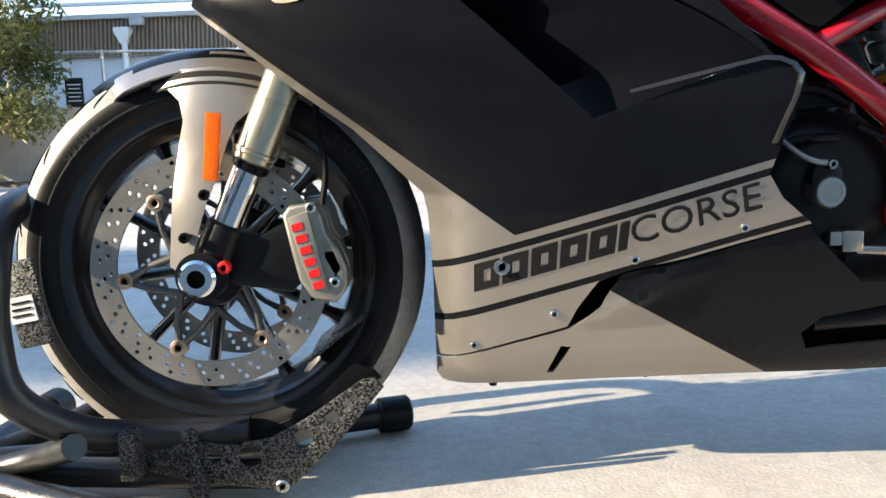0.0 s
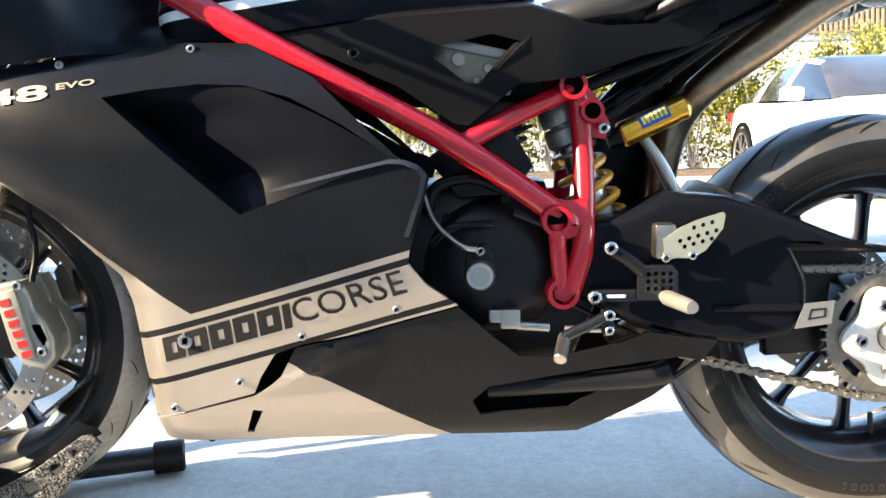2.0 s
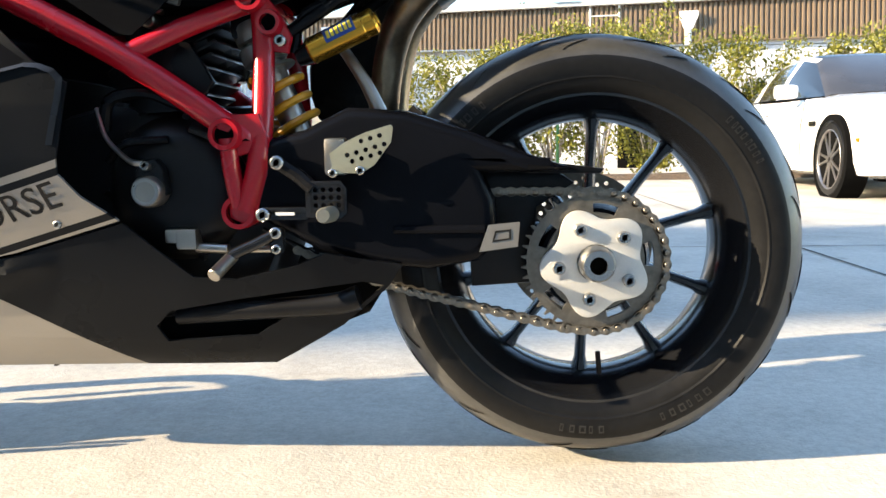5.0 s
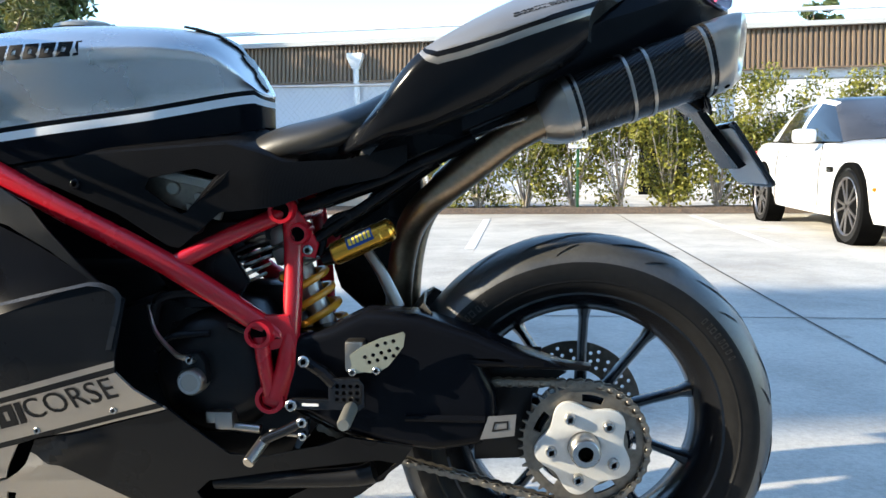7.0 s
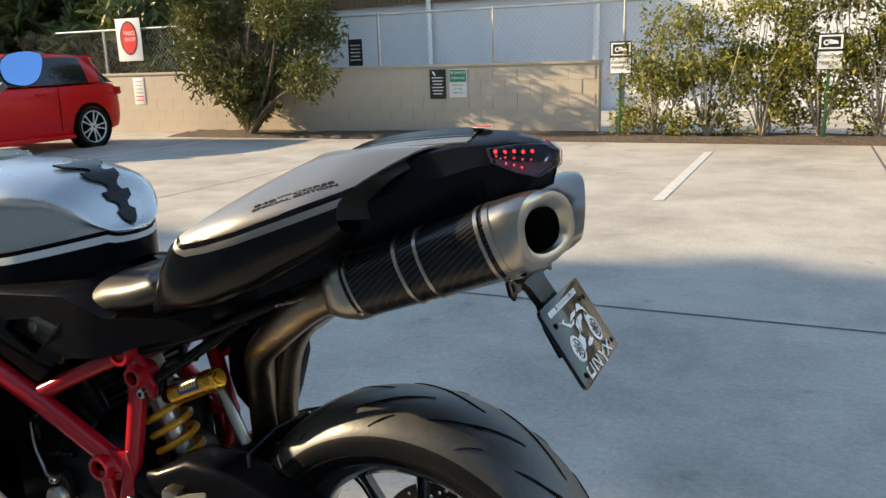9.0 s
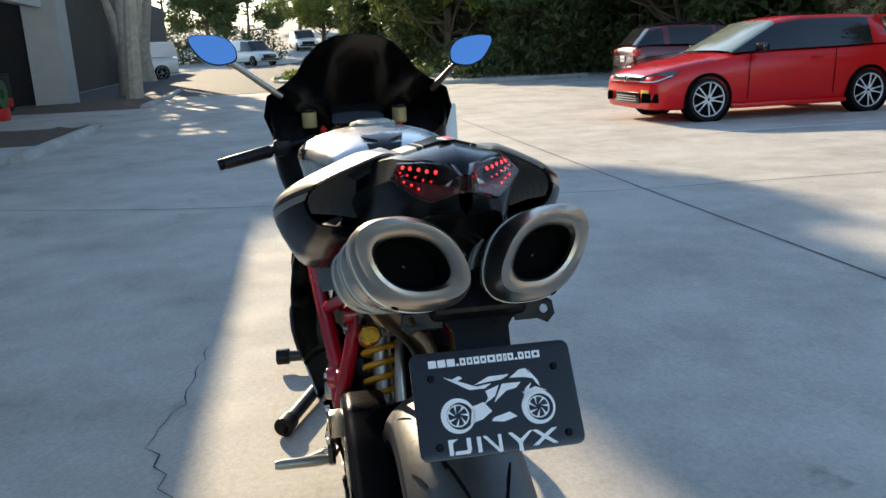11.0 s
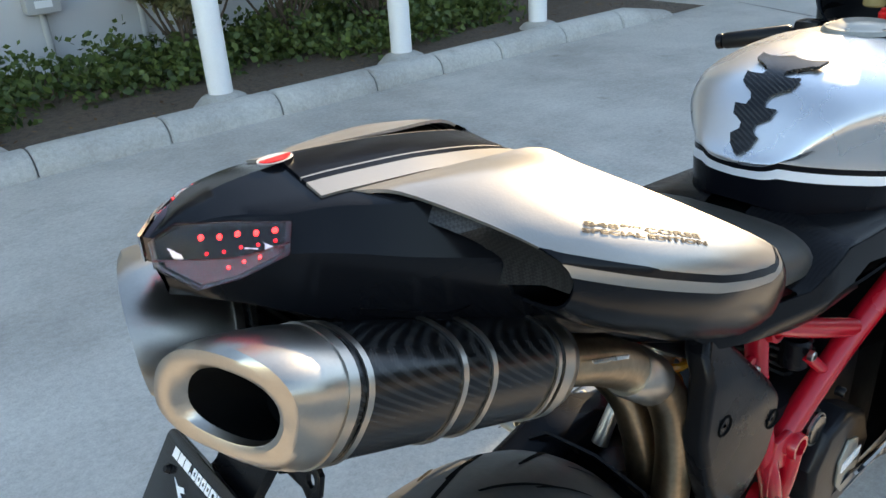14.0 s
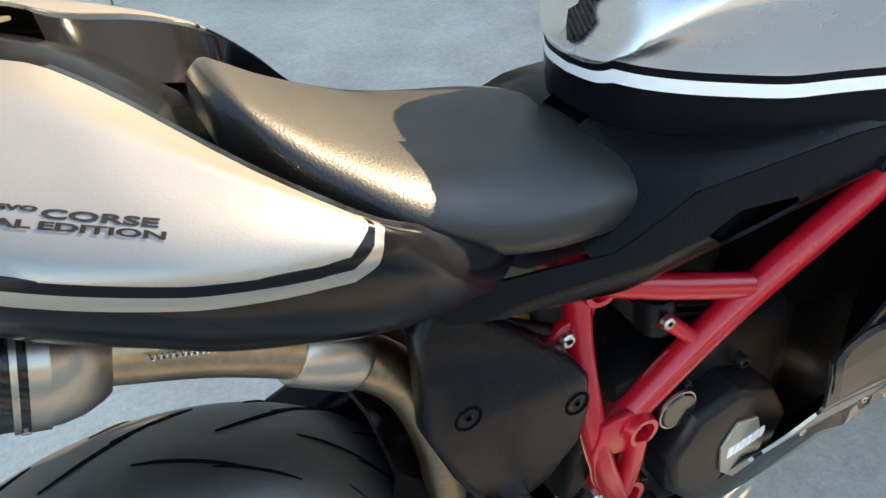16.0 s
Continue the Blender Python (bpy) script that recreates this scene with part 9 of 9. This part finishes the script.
SCAB = [(0.3, 1.02, 0.8, 1.03, 0.72), (1.05, 1.05, 0.84, 1.47, 0.62), (1.5, 1.06, 0.85, 1.52, 0.64), (1.6, 1.06, 0.85, 1.525, 0.64), (2.7, 1.09, 0.84, 1.52, 0.64), (2.85, 1.09, 0.83, 1.51, 0.63), (3.15, 1.1, 0.82, 1.47, 0.62), (3.5, 1.06, 0.80, 1.09, 0.72)]
wagon, shell = car("maroon_wagon", "dark maroon wagon with roof rails, seen from behind", Matrix.Translation((-16.5, 11.55, 0)) @ Matrix.Rotation(radians(176), 4, "Z"), M_CARMAROON, SUB, SCAB, 2.6, 0.33, 0.89, M_ALLOY, 10, pillars=(2, 4), tail=True)
for s in (1, -1):
    part("tail_lamp", box((0.70 * s, 3.50, 0.92), (0.30, 0.14, 0.18), 0.03), M_REDLAMP, wagon)
    part("roof_rail", tube([(0.58 * s, 1.3, 1.52), (0.60 * s, 1.5, 1.58), (0.60 * s, 2.8, 1.58), (0.57 * s, 3.05, 1.51)], 0.018, 8, 3), M_PLASTIC, wagon)
part("number_plate", box((0, 3.60, 0.78), (0.32, 0.015, 0.15), 0.004), M_WHITE, wagon)
part("plate_bar", box((0, 3.61, 0.78), (0.24, 0.01, 0.06), 0.004), M_GREYWALL, wagon)
part("bumper", box((0, 3.54, 0.50), (1.5, 0.16, 0.2), 0.04), M_CARMAROON, wagon)
part("wiper", rod((0.1, 3.45, 1.12), (-0.3, 3.42, 1.2), 0.012), M_PLASTIC, wagon)

VAN = [(-0.95, 0.35, 0.75, 0.8), (-0.85, 0.3, 0.95, 0.92), (-0.3, 0.3, 1.08, 0.97), (0.2, 0.3, 1.15, 1.0), (1.5, 0.3, 1.2, 1.0), (3.0, 0.3, 1.2, 1.0), (4.2, 0.3, 1.2, 1.0), (4.3, 0.35, 1.15, 0.98)]
VCAB = [(0.1, 1.15, 0.92, 1.17, 0.88), (0.75, 1.2, 0.96, 1.9, 0.78), (1.6, 1.2, 0.97, 2.02, 0.82), (1.7, 1.2, 0.97, 2.02, 0.82), (3.0, 1.2, 0.97, 2.02, 0.82), (4.2, 1.2, 0.97, 2.0, 0.82), (4.3, 1.15, 0.95, 1.6, 0.85)]
van, shell = car("white_van", "white cargo van parked beyond the street", Matrix.Translation((-64, -2.6, ground_z(-64))) @ Matrix.Rotation(radians(128), 4, "Z"), M_CARWHITE, VAN, VCAB, 3.4, 0.36, 1.0, M_GREYWALL, 6, pillars=(2, 3, 4, 5))
part("grille", box((0, -0.97, 0.72), (1.2, 0.06, 0.28), 0.03), M_GLOSSBLACK, van)
part("bumper", box((0, -0.97, 0.48), (1.7, 0.1, 0.16), 0.03), M_GLOSSBLACK, van)
copy_thing(van, Matrix.Translation((-78, 1.2, ground_z(-78))) @ Matrix.Rotation(radians(100), 4, "Z"))
copy_thing(van, Matrix.Translation((-44, -10.9, ground_z(-44))) @ Matrix.Rotation(radians(20), 4, "Z"))

# ---- picnic table ----
M_BLUEPLAST = mat("blue_coated_steel", (0.025, 0.075, 0.24), 0.45, vary=0.1, scale=4, fine=60, bump=0.3)
M_TABLELEG = mat("black_coated_pipe", (0.012, 0.012, 0.013), 0.35, vary=0.1, bump=0.03)
block("table_pad", (-9.9, -7.2, 0), (-6.0, -3.9, 0.09), M_KERB, "low concrete pad under the picnic table", "slab", 0.01)
table = thing("picnic_table", "blue coated picnic table with black tube legs", "table", "", Matrix.Translation((-8.35, -5.72, 0.09)) @ Matrix.Scale(1.15, 4) @ Matrix.Rotation(radians(1), 4, "Z"))
part("tabletop", box((0, 0, 0.80), (2.45, 0.86, 0.05), 0.015), M_BLUEPLAST, table)
for s in (1, -1):
    part("bench", box((0, 1.0 * s, 0.46), (2.45, 0.30, 0.045), 0.014), M_BLUEPLAST, table)
    for x in (-0.95, 0.95):
        part("leg", tube([(x, 0.26 * s, 0.78), (x, 0.30 * s, 0.4), (x, 0.33 * s, 0.06), (x, 0.38 * s, 0.03), (x, 1.0 * s, 0.03), (x, 1.06 * s, 0.07), (x, 1.06 * s, 0.42)], 0.03, 12, 4), M_TABLELEG, table)
for x in (-0.95, 0.95):
    part("brace", rod((x, -0.3, 0.3), (x, 0.3, 0.3), 0.022), M_TABLELEG, table)
    part("brace", rod((x, 0, 0.3), (x * 0.2, 0, 0.71), 0.02), M_TABLELEG, table)
# tree trunk and clutter by the garage
big_tree("porch_tree", -10.2, -6.9, 9, 0.28, 1.9, 10, 2600, M_YELLOWTREE, M_BARK, "pale-barked tree beside the white wall", 44, 0.6, 0.2)
hose = thing("hose_reel", "dark green hose reel by the garage door", "hose reel", "", Matrix.Translation((-18.3, -7.2, 0.0)))
part("reel", lathe([(0.12, -0.1), (0.34, -0.12), (0.36, -0.05), (0.36, 0.05), (0.34, 0.12), (0.12, 0.1)], (0, 0, 0.62), 28), M_POSTGREEN, hose)
part("stand_frame", box((0, 0, 0.15), (0.5, 0.3, 0.3), 0.03), M_REDPAINT, hose)
cabinet = thing("tool_cabinet", "dark tool cabinet in the open garage", "cabinet", "", Matrix.Translation((-21.6, -8.4, 0)))
part("carcass", box((0, 0, 0.55), (1.0, 0.6, 1.1), 0.03), M_GARAGESHADE, cabinet)
part("drawer_front", box((0.0, 0.31, 0.3), (0.9, 0.02, 0.25), 0.01), M_REDPAINT, cabinet)
part("drawer_front", box((0.0, 0.31, 0.65), (0.9, 0.02, 0.25), 0.01), M_GARAGESHADE, cabinet)
